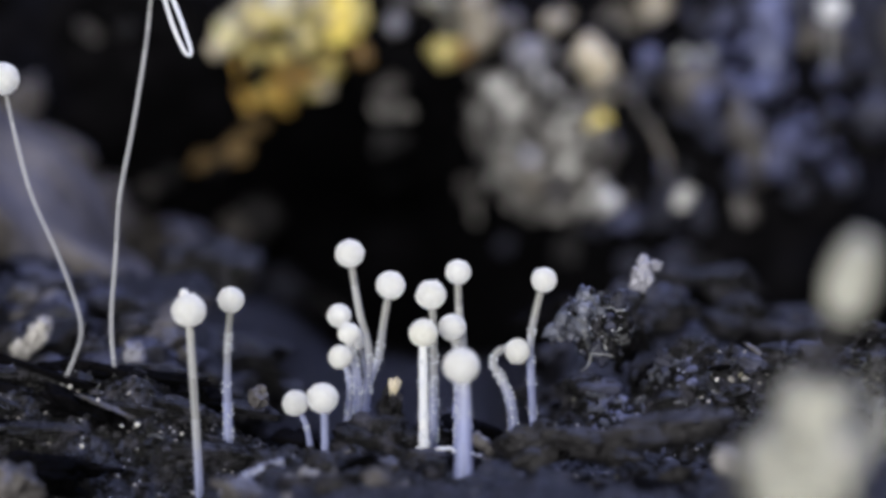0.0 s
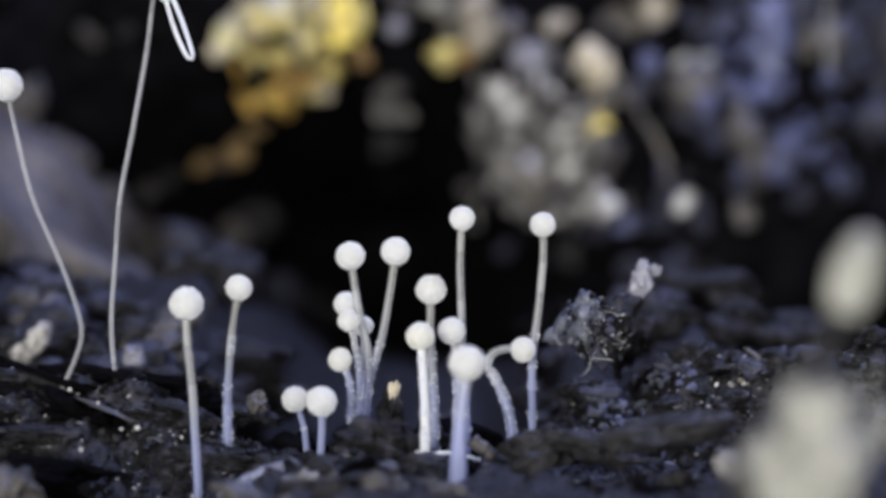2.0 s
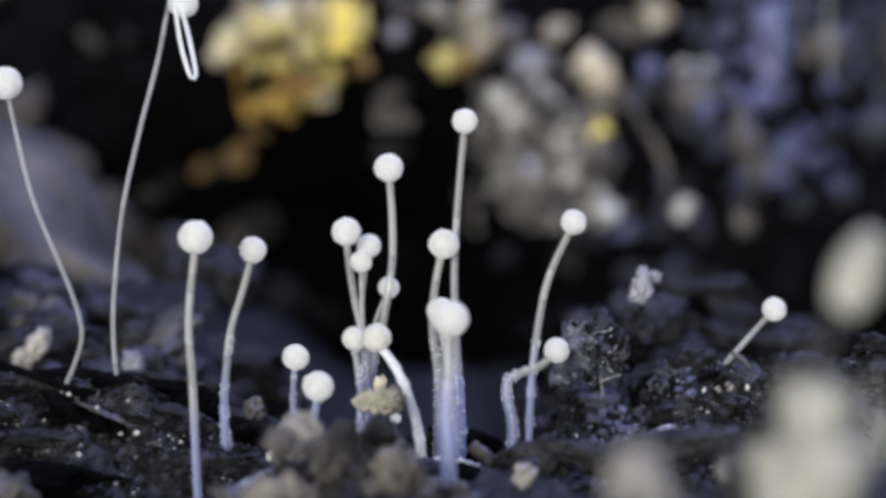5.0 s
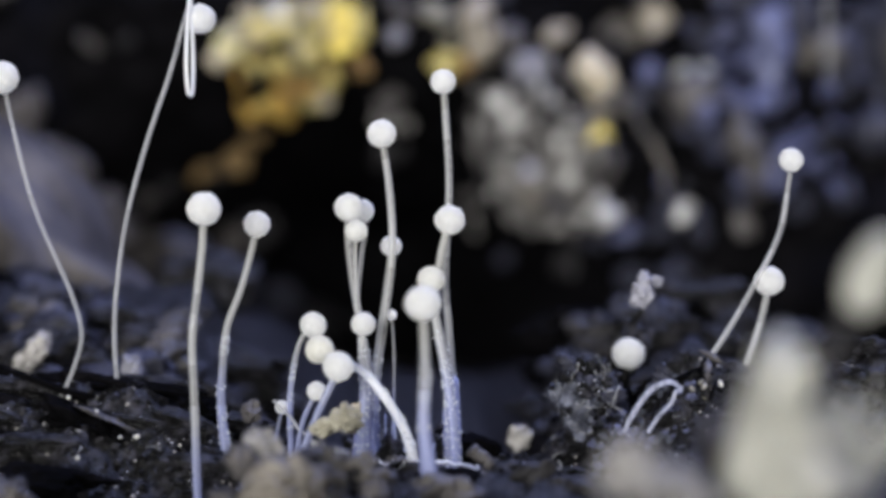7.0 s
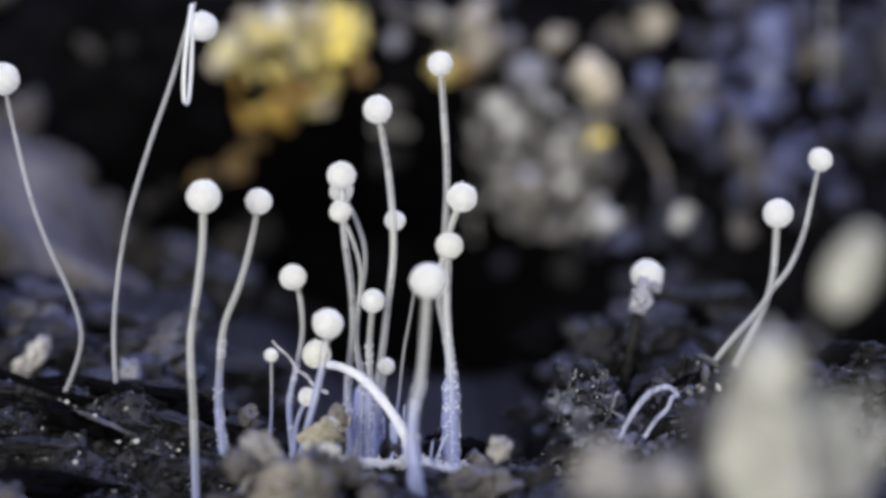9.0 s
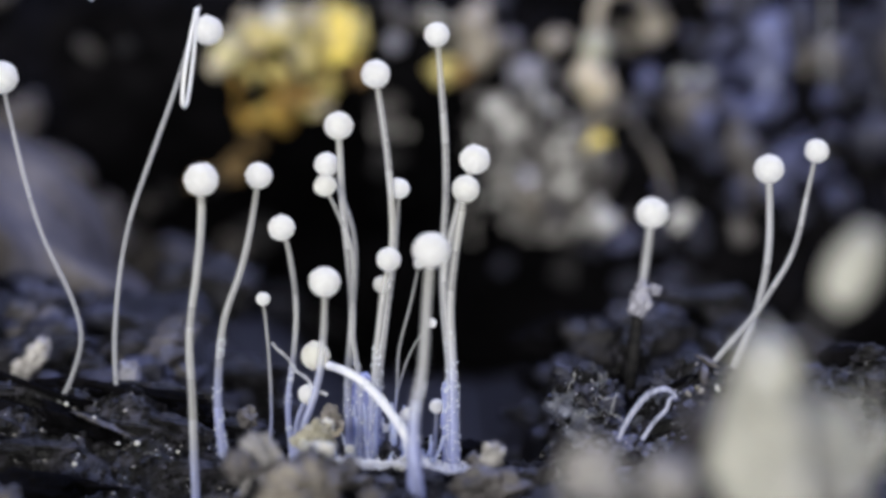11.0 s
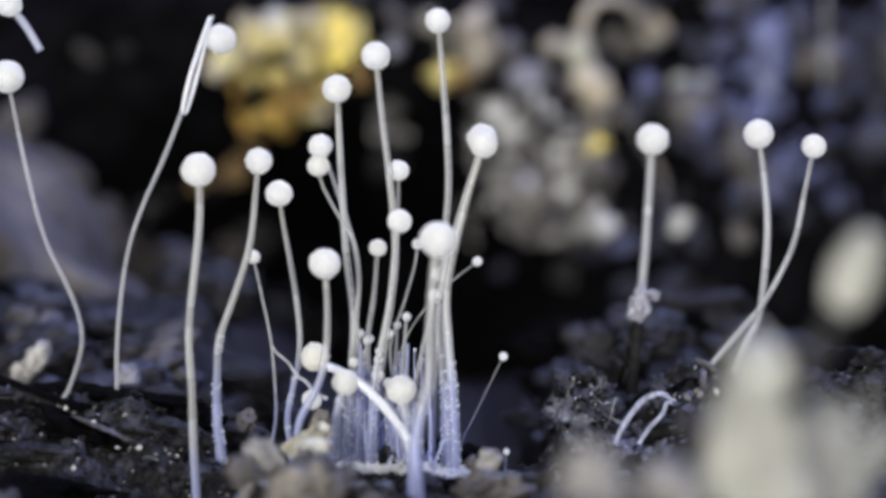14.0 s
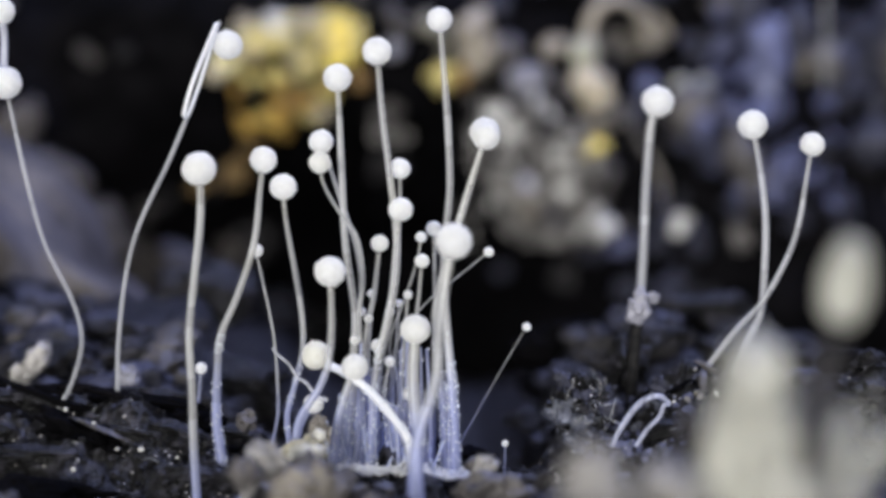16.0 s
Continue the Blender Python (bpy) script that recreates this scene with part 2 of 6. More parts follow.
    """Depth of the bank's face in millimetres, by the side and height."""
    hollow = bell(x, -2.4, 4.6) * bell(z, 2.5, 3.3) * 15
    lean = 0.40 * (z - 6)
    return 28 + hollow + lean + 1.3 * fractal((x, 7.7, z), 0.28, 4) + 0.35 * fractal((x, 2.2, z), 1.1, 4)


def build_bank():
    xs, zs = np.arange(-34, 34.01, 0.4), np.arange(-4, 30.01, 0.4)
    verts = [(x * MM, wall_y(x, z) * MM, z * MM) for z in zs for x in xs]
    w = len(xs)
    faces = [(j * w + i, j * w + i + 1, (j + 1) * w + i + 1, (j + 1) * w + i) for j in range(len(zs) - 1) for i in range(w - 1)]
    me = bpy.data.meshes.new("backdrop_bank")
    me.from_pydata(verts, [], faces)
    # near-black all over: the bank's shade is in its base colour
    me.materials.append(SHADE_HUMUS)
    me.polygons.foreach_set("use_smooth", [True] * len(me.polygons))
    return tagged(new("backdrop_bank", me), "rotten bank of humus with a deep hollow, its shade put into the colour", "bank", kind="structure")


bank = build_bank()


def crumb(x, y, z, rx, ry, rz, look_name, seed, category="crumb", name="crumb", label="", rough=0.35, tilt=0, subdiv=4, group=""):
    ob = mesh_object(name, clod_bm((rx, ry, rz), seed, rough, subdiv=subdiv), MATS[look_name])
    ob.matrix_basis = pose(x * MM, y * MM, z * MM, 0, tilt, 0)
    return tagged(ob, label or "uneven %s crumb of rotten wood" % TINT[look_name], category, group)


PIECES = {}


def clump(name, radii, mat, count, seed, size=(0.3, 0.55)):
    """A crumb broken into uneven pieces, as one thing about its own centre; alike pieces share a mesh."""
    rng = random.Random(seed)
    thing = new(name)
    for k in range(count):
        if (mat.name, k % 4) not in PIECES:
            bm = clod_bm((1, 1, 1), 820 + k % 4 * 7, 0.55, 1.5, 3)
            me = bpy.data.meshes.new("piece")
            bm.to_mesh(me)
            bm.free()
            me.materials.append(mat)
            me.polygons.foreach_set("use_smooth", [True] * len(me.polygons))
            PIECES[mat.name, k % 4] = me
        d = Vector((rng.gauss(0, 1), rng.gauss(0, 1), rng.gauss(0, 1))).normalized() * (rng.uniform(0.3, 0.75) if k else 0.1)
        r = rng.uniform(*size) * (1.15 if not k else 1)
        ob = new("piece", PIECES[mat.name, k % 4])
        ob.parent = thing
        ob.matrix_basis = pose(d.x * radii[0] * MM, d.y * radii[1] * MM, d.z * radii[2] * MM, rng.uniform(-40, 40), rng.uniform(-40, 40), rng.uniform(0, 360)) @ Matrix.Diagonal((r * radii[0], r * radii[1], r * radii[2], 1))
    return thing


def bank_crumb(x, z, rx, rz, kind, tilt, sink=0.0):
    """A crumb that sticks in the bank's face, with its half width and half height."""
    depth = max(0.5 * (rx + rz), 0.3)
    big = rx * rz
    if big < 0.09:
        crumb(x, wall_y(x, z) - 0.3 * depth - 0.6, z, rx, depth, rz, kind, x * 3.1 + z * 7.7, name="bank_crumb", tilt=tilt, rough=0.42, group="crumbs in the rotten bank",
              label="uneven %s crumb stuck in the dark bank" % TINT[kind])
        return
    ob = clump("bank_crumb", (rx, depth, rz), MATS[kind], 5 + int(min(big, 1.2) * 8), int(100 * (x + 20) + 10 * z))
    ob.matrix_basis = pose(x * MM, (wall_y(x, z) - 0.3 * depth + sink) * MM, z * MM, 0, tilt, 0)
    tagged(ob, "broken %s crumb stuck in the dark bank" % TINT[kind], "crumb", "crumbs in the rotten bank")


bank_crumb(5.0, 8.6, 0.9, 0.6, 'bark', 0, 0.6)
bank_crumb(7.0, 8.5, 0.8, 0.8, 'blue_soil', 0, 0.6)
bank_crumb(2.1, 6.37, 1.5, 1.4, 'grey_soil', 0, 1.3)
bank_crumb(3.3, 4.5, 1.4, 1.1, 'bark', 0, 1.2)
bank_crumb(1.1, 8.6, 1.1, 0.8, 'bark', 0, 1.0)
bank_crumb(4.4, 8.3, 1.2, 0.8, 'grey_soil', 0, 1.0)
bank_crumb(-9.0, 3.6, 1.5, 0.9, 'slab', 32)
bank_crumb(-10.0, 4.9, 1.0, 1.1, 'slab', 38)
bank_crumb(-7.6, 2.9, 1.2, 0.6, 'slab', 22)
bank_crumb(-10.8, 6.2, 0.7, 1.1, 'slab', 25)
bank_crumb(-6.0, 3.3, 0.9, 0.5, 'slab', 10)
bank_crumb(-5.44, 8.44, 0.40, 0.63, 'straw_pale', 8)
bank_crumb(-4.55, 8.68, 0.63, 0.55, 'yellow', 0)
bank_crumb(-4.07, 9.04, 0.58, 0.38, 'pale', 0)
bank_crumb(-4.92, 9.06, 0.43, 0.29, 'beige', 0)
bank_crumb(-2.58, 8.39, 0.38, 1.07, 'gold', 0)
bank_crumb(-3.46, 8.00, 0.50, 0.50, 'straw_pale', 0)
bank_crumb(-3.84, 7.29, 0.50, 0.53, 'amber_dark', 20)
bank_crumb(-4.58, 6.90, 0.59, 0.56, 'gold_amber', 0)
bank_crumb(-4.23, 6.69, 0.39, 0.33, 'amber', 0)
bank_crumb(-5.66, 5.56, 0.52, 0.49, 'rust', 0)
bank_crumb(-3.13, 7.15, 0.37, 0.44, 'beige', 0)
bank_crumb(-3.28, 8.59, 0.35, 0.49, 'yellow', 0)
bank_crumb(-2.96, 7.71, 0.32, 0.38, 'amber', 0)
bank_crumb(-3.71, 8.37, 0.32, 0.32, 'straw_pale', 0)
bank_crumb(-2.11, 7.70, 0.26, 0.43, 'amber_dark', 0)
bank_crumb(-4.89, 8.02, 0.35, 0.29, 'amber_dark', 0)
bank_crumb(-5.73, 7.85, 0.23, 0.23, 'beige', 0)
bank_crumb(-2.18, 8.63, 0.20, 0.58, 'yellow', 0)
bank_crumb(-4.20, 7.70, 0.26, 0.26, 'yellow', 0)
bank_crumb(-3.45, 9.13, 0.49, 0.26, 'beige', 0)
bank_crumb(-2.86, 9.33, 0.44, 0.23, 'yellow', 0)
bank_crumb(-5.09, 6.11, 0.52, 0.33, 'rust', -35)
bank_crumb(-5.97, 5.22, 0.64, 0.30, 'dim', -32)
bank_crumb(-6.60, 4.97, 0.61, 0.27, 'rust', -32)
bank_crumb(-7.29, 4.58, 0.60, 0.30, 'dim', -32)
bank_crumb(-7.81, 4.27, 0.54, 0.39, 'grey_soil', -30)
bank_crumb(-1.18, 8.41, 0.23, 0.23, 'violet_grey', 0)
bank_crumb(-0.03, 7.80, 0.52, 0.37, 'yellow', 20)
bank_crumb(-0.31, 9.01, 0.58, 0.35, 'straw', 0)
bank_crumb(-1.36, 6.91, 0.50, 0.56, 'grey_soil', 0)
bank_crumb(-1.71, 6.45, 0.33, 0.36, 'grey', 0)
bank_crumb(-1.07, 6.46, 0.30, 0.42, 'grey', 0)
bank_crumb(0.78, 8.91, 0.67, 0.61, 'beige_dull', 0)
bank_crumb(-1.49, 5.71, 0.68, 0.53, 'dim', 0)
bank_crumb(0.13, 8.36, 0.32, 0.29, 'straw', 0)
bank_crumb(0.49, 7.75, 0.26, 0.29, 'amber_dark', 0)
bank_crumb(-0.95, 9.03, 0.43, 0.32, 'grey_soil', 0)
bank_crumb(1.08, 8.25, 0.55, 0.76, 'beige_dull', 0)
bank_crumb(2.09, 7.73, 0.76, 0.49, 'violet_grey', 0)
bank_crumb(1.75, 6.39, 0.29, 0.29, 'pale', 0)
bank_crumb(1.20, 6.98, 0.32, 0.32, 'grey', 0)
bank_crumb(2.24, 6.72, 0.38, 0.32, 'grey', 0)
bank_crumb(2.75, 6.14, 0.32, 0.38, 'grey', 0)
bank_crumb(1.40, 5.76, 0.36, 0.33, 'violet_grey', 0)
bank_crumb(2.11, 5.72, 0.32, 0.26, 'grey_soil', 0)
bank_crumb(2.36, 5.17, 0.25, 0.25, 'lavender', 0)
bank_crumb(0.95, 6.43, 0.27, 0.36, 'grey_soil', 0)
bank_crumb(2.88, 6.92, 0.29, 0.38, 'grey_soil', 0)
bank_crumb(1.63, 5.18, 0.36, 0.30, 'grey_soil', 0)
bank_crumb(2.90, 5.41, 0.35, 0.35, 'grey', 0)
bank_crumb(3.42, 4.91, 0.50, 0.44, 'grey', 0)
bank_crumb(2.93, 4.48, 0.53, 0.50, 'violet_grey', 0)
bank_crumb(3.61, 4.17, 0.55, 0.46, 'beige_dull', -15)
bank_crumb(2.32, 4.51, 0.42, 0.45, 'grey_soil', 0)
bank_crumb(4.14, 3.84, 0.24, 0.24, 'pale', 0)
bank_crumb(3.14, 3.77, 0.59, 0.38, 'grey_soil', 0)
bank_crumb(4.10, 4.60, 0.35, 0.49, 'grey_soil', 0)
bank_crumb(1.81, 4.30, 0.46, 0.40, 'grey_soil', 0)
bank_crumb(2.46, 3.61, 0.54, 0.30, 'dim', 0)
bank_crumb(4.65, 3.32, 0.45, 0.34, 'blue', 0)
bank_crumb(3.94, 3.23, 0.49, 0.29, 'blue_soil', 0)
bank_crumb(1.28, 4.69, 0.34, 0.34, 'dim', 0)
bank_crumb(1.12, 5.20, 0.27, 0.30, 'dim', 0)
bank_crumb(3.79, 7.38, 0.64, 0.84, 'beige', 0)
bank_crumb(4.12, 6.47, 0.35, 0.37, 'beige_dull', 0)
bank_crumb(3.95, 5.84, 0.27, 0.27, 'gold', 0)
bank_crumb(2.88, 8.44, 0.52, 0.38, 'beige_dull', 0)
bank_crumb(4.53, 6.76, 0.26, 0.49, 'bark', 0)
bank_crumb(5.57, 8.92, 0.50, 0.59, 'beige_dull', 0)
bank_crumb(6.23, 7.32, 0.57, 0.49, 'pale_olive', 0)
bank_crumb(5.26, 7.52, 0.46, 0.49, 'blue', 0)
bank_crumb(7.08, 7.72, 0.41, 0.35, 'blue', 0)
bank_crumb(4.53, 8.73, 0.50, 0.41, 'bark', 0)
bank_crumb(5.95, 3.92, 0.39, 0.39, 'pale', 0)
bank_crumb(6.32, 3.43, 0.33, 0.47, 'blue_soil', 0)
bank_crumb(5.38, 3.43, 0.42, 0.36, 'blue_soil', 0)
bank_crumb(8.45, 8.53, 0.55, 1.39, 'periwinkle', 4)
bank_crumb(7.91, 6.70, 0.66, 0.51, 'periwinkle', 0)
bank_crumb(8.69, 7.04, 0.37, 0.43, 'blue', 0)
bank_crumb(7.29, 6.77, 0.43, 0.37, 'blue', 0)
bank_crumb(8.53, 5.04, 0.50, 0.92, 'blue', 4)
bank_crumb(8.63, 5.68, 0.34, 0.48, 'blue_soil', 0)
bank_crumb(6.66, 5.68, 0.62, 0.53, 'blue_soil', 0)
bank_crumb(7.64, 5.47, 0.48, 0.56, 'blue_soil', 0)
bank_crumb(7.40, 4.42, 0.51, 0.56, 'blue_soil', 0)
bank_crumb(8.88, 4.20, 0.42, 0.48, 'blue_soil', 0)
bank_crumb(9.29, 7.84, 0.26, 0.49, 'bark', 0)
bank_crumb(7.20, 8.69, 0.38, 0.50, 'blue', 0)
bank_crumb(10.67, 8.39, 0.26, 1.31, 'blue_soil', 0)
bank_crumb(11.04, 7.93, 0.20, 1.59, 'blue_soil', 3)
bank_crumb(10.19, 7.32, 0.23, 0.86, 'blue_soil', 0)
bank_crumb(10.73, 5.57, 0.48, 0.57, 'soil', 0)
bank_crumb(9.83, 5.87, 0.37, 0.63, 'soil', 0)
bank_crumb(6.50, 6.41, 0.28, 0.31, 'blue', 0)
bank_crumb(5.86, 6.06, 0.37, 0.31, 'dim', 0)
bank_crumb(9.99, 4.41, 0.56, 0.56, 'blue_soil', 0)
bank_crumb(9.04, 9.15, 0.44, 0.23, 'pale', 0)
bank_crumb(-7.13, 2.68, 1.26, 0.60, 'blue', 0)
bank_crumb(-5.67, 3.56, 0.92, 0.60, 'dim', 0)
bank_crumb(-6.32, 2.61, 0.62, 0.47, 'grey_soil', 0)
bank_crumb(-8.05, 3.15, 0.74, 0.50, 'grey_soil', -20)
bank_crumb(-9.11, 8.36, 0.38, 0.35, 'grey_soil', 0)
bank_crumb(-4.94, 1.55, 1.13, 0.55, 'blue_soil', 0)
bank_crumb(-3.66, 0.89, 0.97, 0.49, 'soil', 0)
bank_crumb(3.26, 2.64, 0.73, 0.44, 'dim', 0)
bank_crumb(1.76, 2.69, 0.62, 0.40, 'blue_soil', 0)
bank_crumb(4.73, 2.30, 0.65, 0.48, 'blue_soil', 0)
bank_crumb(5.79, 2.45, 0.62, 0.56, 'blue_soil', 0)
bank_crumb(6.63, 1.75, 0.56, 0.64, 'dim', 0)
bank_crumb(-8.02, 8.35, 0.29, 0.32, 'dim', 0)
# blackened crumb, the hollow's shade in its colour
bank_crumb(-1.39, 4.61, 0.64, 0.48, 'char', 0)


def build_bank_grit():
    """Small dark crumbs all over the bank's face, thinning out towards its hollow."""
    rng = random.Random(51)
    for name, mat, count, label in (("bank_rubble", SOIL_GREY, 60, "grey rubble in the dark bank"), ("bluish_bank_rubble", SOIL_BLUE, 60, "bluish rubble in the dark bank")):
        bm = bmesh.new()
        bmesh.ops.create_icosphere(bm, subdivisions=2, radius=1.0)
        base = [v.co.copy() for v in bm.verts]
        tris = [tuple(v.index for v in f.verts) for f in bm.faces]
        bm.free()
        verts, faces = [], []
        while len(faces) < count * len(tris):
            x, z = rng.uniform(-14, 14), rng.uniform(-1, 13)
            keep = min(1.0, max(0.03, 0.16 * abs(x + 2.4) - 0.2 + 0.1 * max(z - 5, 0)))
            if name == "bluish_bank_rubble":
                keep *= 1.0 if x > 1 or z < 4 else 0.3
            if rng.random() > keep or (-6.5 < x < 1.5 and z < 6) or (1 < x < 8 and z < 3) or (-10.5 < x < -5.5 and z > 4.5) or (x > 7.5 and 1 < z < 4.5):
                continue
            r, off = rng.uniform(0.15, 0.7), rng.uniform(0, 50)
            y = wall_y(x, z) - 0.3 * r
            s = Vector((rng.uniform(0.6, 1.4), rng.uniform(0.6, 1.2), rng.uniform(0.6, 1.6))) * r
            k = len(verts)
            for c in base:
                q = 1 + 0.4 * noise.fractal(c * 1.3 + Vector((off, 0, 0)), 0.8, 2.1, 3)
                verts.append(((x + c.x * s.x * q) * MM, (y + c.y * s.y * q) * MM, (z + c.z * s.z * q) * MM))
            faces += [tuple(k + j for j in f) for f in tris]
        me = bpy.data.meshes.new(name)
        me.from_pydata(verts, [], faces)
        me.materials.append(mat)
        me.polygons.foreach_set("use_smooth", [True] * len(me.polygons))
        tagged(new(name, me), label, "rubble", kind="stuff")


build_bank_grit()


def build_flakes():
    """Small flakes over parts of the bank: yellow and cream under the top, grey and pale beside the hollow."""
    rng = random.Random(71)
    for mat, count, spot, label in ((BEIGE, 16, (-4.1, 8.4, 0.9, 0.5), "cream flake"), (YELLOW, 18, (-3.7, 8.0, 0.8, 0.7), "yellow flake"), (AMBER, 12, (-4.3, 7.2, 0.6, 0.4), "amber flake"),
                                    (GREY, 110, (2.4, 5.3, 0.95, 1.1), "grey flake"), (SOIL_GREY, 60, (2.4, 5.4, 1.1, 1.2), "dull flake"), (PALE, 34, (2.3, 5.6, 1.0, 1.1), "pale flake"), (BLUE, 30, (8.0, 6.8, 1.6, 1.6), "bluish flake")):
        meshes = []
        for k in range(4):
            bm = clod_bm((1, 1.2, 1), 800 + k, 0.5, 1.3, 2)
            me = bpy.data.meshes.new("flake")
            bm.to_mesh(me)
            bm.free()
            me.materials.append(mat)
            me.polygons.foreach_set("use_smooth", [True] * len(me.polygons))
            meshes.append(me)
        for i in range(count):
            x, z = spot[0] + spot[2] * max(-1.6, min(1.6, rng.gauss(0, 1))), spot[1] + spot[3] * max(-1.6, min(1.6, rng.gauss(0, 1)))
            r = rng.uniform(0.06, 0.2)
            ob = new("flake", rng.choice(meshes))
            ob.parent = bank
            ob.matrix_basis = pose(x * MM, (wall_y(x, z) - rng.uniform(0.5, 1.2)) * MM, z * MM, 0, rng.uniform(0, 180), 0) @ Matrix.Diagonal((r * rng.uniform(0.5, 1.5), 1.4 * r, r * rng.uniform(0.5, 1.8), 1))
            tagged(ob, label)


build_flakes()


# ---- mould stalks: heads on stems that grow out of the humus ----
STEP = 0.14
TIMES = [0.5 * i for i in range(33)]
STALKS = []


def stalk(**facts):
    STALKS.append(facts)


stalk(label='tall cream mould stalk with a large pale round head', tip=True, y=-1.2, head=0.239, top=0.0568, base=0.0639, grow=True, beads=0,
  track=[(0, -3.495, 2.067), (1, -3.478, 2.11), (2, -3.524, 2.206), (3, -3.459, 2.535), (4, -3.472, 2.937), (6.5, -3.282, 3.544), (8, -3.263, 3.748), (9, -3.264, 3.844), (11.5, -3.292, 4.163), (12.5, -3.295, 4.27), (14, -3.316, 4.288), (16, -3.307, 4.325)],
  shapes=[(0, [(-3.343, -1.097), (-3.37, -0.325), (-3.419, 0.601), (-3.468, 1.372), (-3.496, 1.835)]), (3, [(-3.364, -0.408), (-3.42, 0.533), (-3.457, 1.15), (-3.53, 1.77), (-3.53, 2.19), (-3.48, 2.62), (-3.47, 2.8)]), (9, [(-3.321, -0.877), (-3.36, -0.26), (-3.4, 0.82), (-3.439, 1.746), (-3.34, 2.44), (-3.278, 2.98), (-3.264, 3.559)]), (16, [(-3.288, -0.774), (-3.342, -0.002), (-3.381, 0.615), (-3.397, 1.232), (-3.437, 2.003), (-3.36, 2.775), (-3.299, 3.315), (-3.284, 3.701), (-3.307, 4.086)])])
stalk(label='white-headed mould stalk kinked near its beaded base', y=0, head=0.192, top=0.0394, base=0.0537, grow=True, beads=0.42,
  track=[(0, -3.018, 2.179), (1, -2.992, 2.233), (2, -2.904, 2.396), (3, -2.789, 2.53), (4, -2.732, 2.787), (6.5, -2.655, 3.328), (8, -2.603, 3.587), (9, -2.596, 3.799), (11.5, -2.585, 4.289), (12.5, -2.612, 4.399), (13.5, -2.595, 4.446), (16, -2.513, 4.497)],
  shapes=[(0, [(-3.062, 0.031), (-3.081, 0.83), (-3.07, 1.469), (-3.019, 2.027)]), (9, [(-3.079, 0.182), (-3.16, 0.9), (-3.144, 1.459), (-3.081, 2.018), (-2.874, 2.537), (-2.715, 3.096), (-2.603, 3.655)]), (16, [(-3.116, 0.369), (-3.173, 0.848), (-3.157, 1.486), (-3.118, 1.965), (-2.879, 2.524), (-2.64, 3.243), (-2.56, 3.962), (-2.513, 4.361)])])
stalk(label='long pale mould stalk with a round head rising from the clump', y=0.1, head=0.208, top=0.0396, base=0.0538, grow=True, beads=0.4,
  track=[(0, -1.341, 2.823), (2, -1.333, 2.845), (3, -1.339, 2.894), (3.5, -1.355, 2.939), (4, -1.402, 3.049), (6.5, -1.357, 3.576), (7, -1.345, 3.65), (8, -1.401, 3.861), (9, -1.434, 4.171), (11.5, -1.471, 5.085), (12.5, -1.475, 5.277), (13.5, -1.474, 5.427), (14.5, -1.487, 5.54), (16, -1.472, 5.663)],
  shapes=[(0, [(-1.189, 0.012), (-1.104, 0.892), (-1.085, 1.453), (-1.195, 1.854), (-1.272, 2.255), (-1.342, 2.695)]), (7, [(-1.225, -0.049), (-1.041, 0.831), (-1.161, 1.792), (-1.281, 2.433), (-1.361, 3.073), (-1.353, 3.474)]), (9, [(-1.262, -0.065), (-1.343, 1.056), (-1.264, 1.857), (-1.288, 2.417), (-1.385, 3.138), (-1.426, 3.898)]), (16, [(-1.323, -0.038), (-1.284, 0.683), (-1.245, 1.643), (-1.221, 2.284), (-1.35, 3.165), (-1.407, 4.125), (-1.448, 5.006), (-1.472, 5.446)])])
stalk(label='slender mould stalk with a small white head', y=0.5, head=0.178, top=0.0277, base=0.0442, grow=True, beads=0.5,
  track=[(0, -1.515, 1.931), (1, -1.489, 2.005), (2, -1.415, 2.155), (2.5, -1.397, 2.296), (3, -1.274, 2.365), (4, -1.062, 2.756), (6.5, -1.113, 3.509), (7, -1.174, 3.607), (8, -1.328, 3.707), (9, -1.45, 3.964), (11.5, -1.706, 4.468), (12.5, -1.726, 4.588), (14, -1.732, 4.688), (16, -1.723, 4.776)],
  shapes=[(0, [(-1.323, 0.059), (-1.262, 0.868), (-1.341, 1.274), (-1.42, 1.598), (-1.516, 1.801)]), (7, [(-1.053, 0.158), (-1.053, 1.292), (-1.231, 2.101), (-1.174, 2.83), (-1.109, 3.235), (-1.158, 3.478)]), (9, [(-1.155, -0.1), (-1.115, 1.033), (-1.221, 1.843), (-1.077, 2.815), (-1.158, 3.3), (-1.401, 3.786)]), (16, [(-1.217, -0.073), (-1.201, 0.817), (-1.259, 1.627), (-1.138, 2.599), (-1.203, 3.165), (-1.422, 3.813), (-1.585, 4.299), (-1.706, 4.622)])])
stalk(label='slender bowed mould stalk with a small white head', y=-0.3, head=0.158, top=0.0241, base=0.0432, grow=True, beads=0.4,
  track=[(0, -1.348, 1.71), (1, -1.346, 1.752), (2, -1.345, 1.938), (2.5, -1.279, 2.092), (3, -1.246, 2.239), (3.5, -1.206, 2.426), (4, -1.141, 2.59), (6.5, -1.207, 3.215), (7, -1.227, 3.319), (8, -1.314, 3.448), (9, -1.433, 3.652), (11.5, -1.692, 4.137), (12.5, -1.735, 4.262), (14, -1.725, 4.376), (16, -1.7, 4.446)],
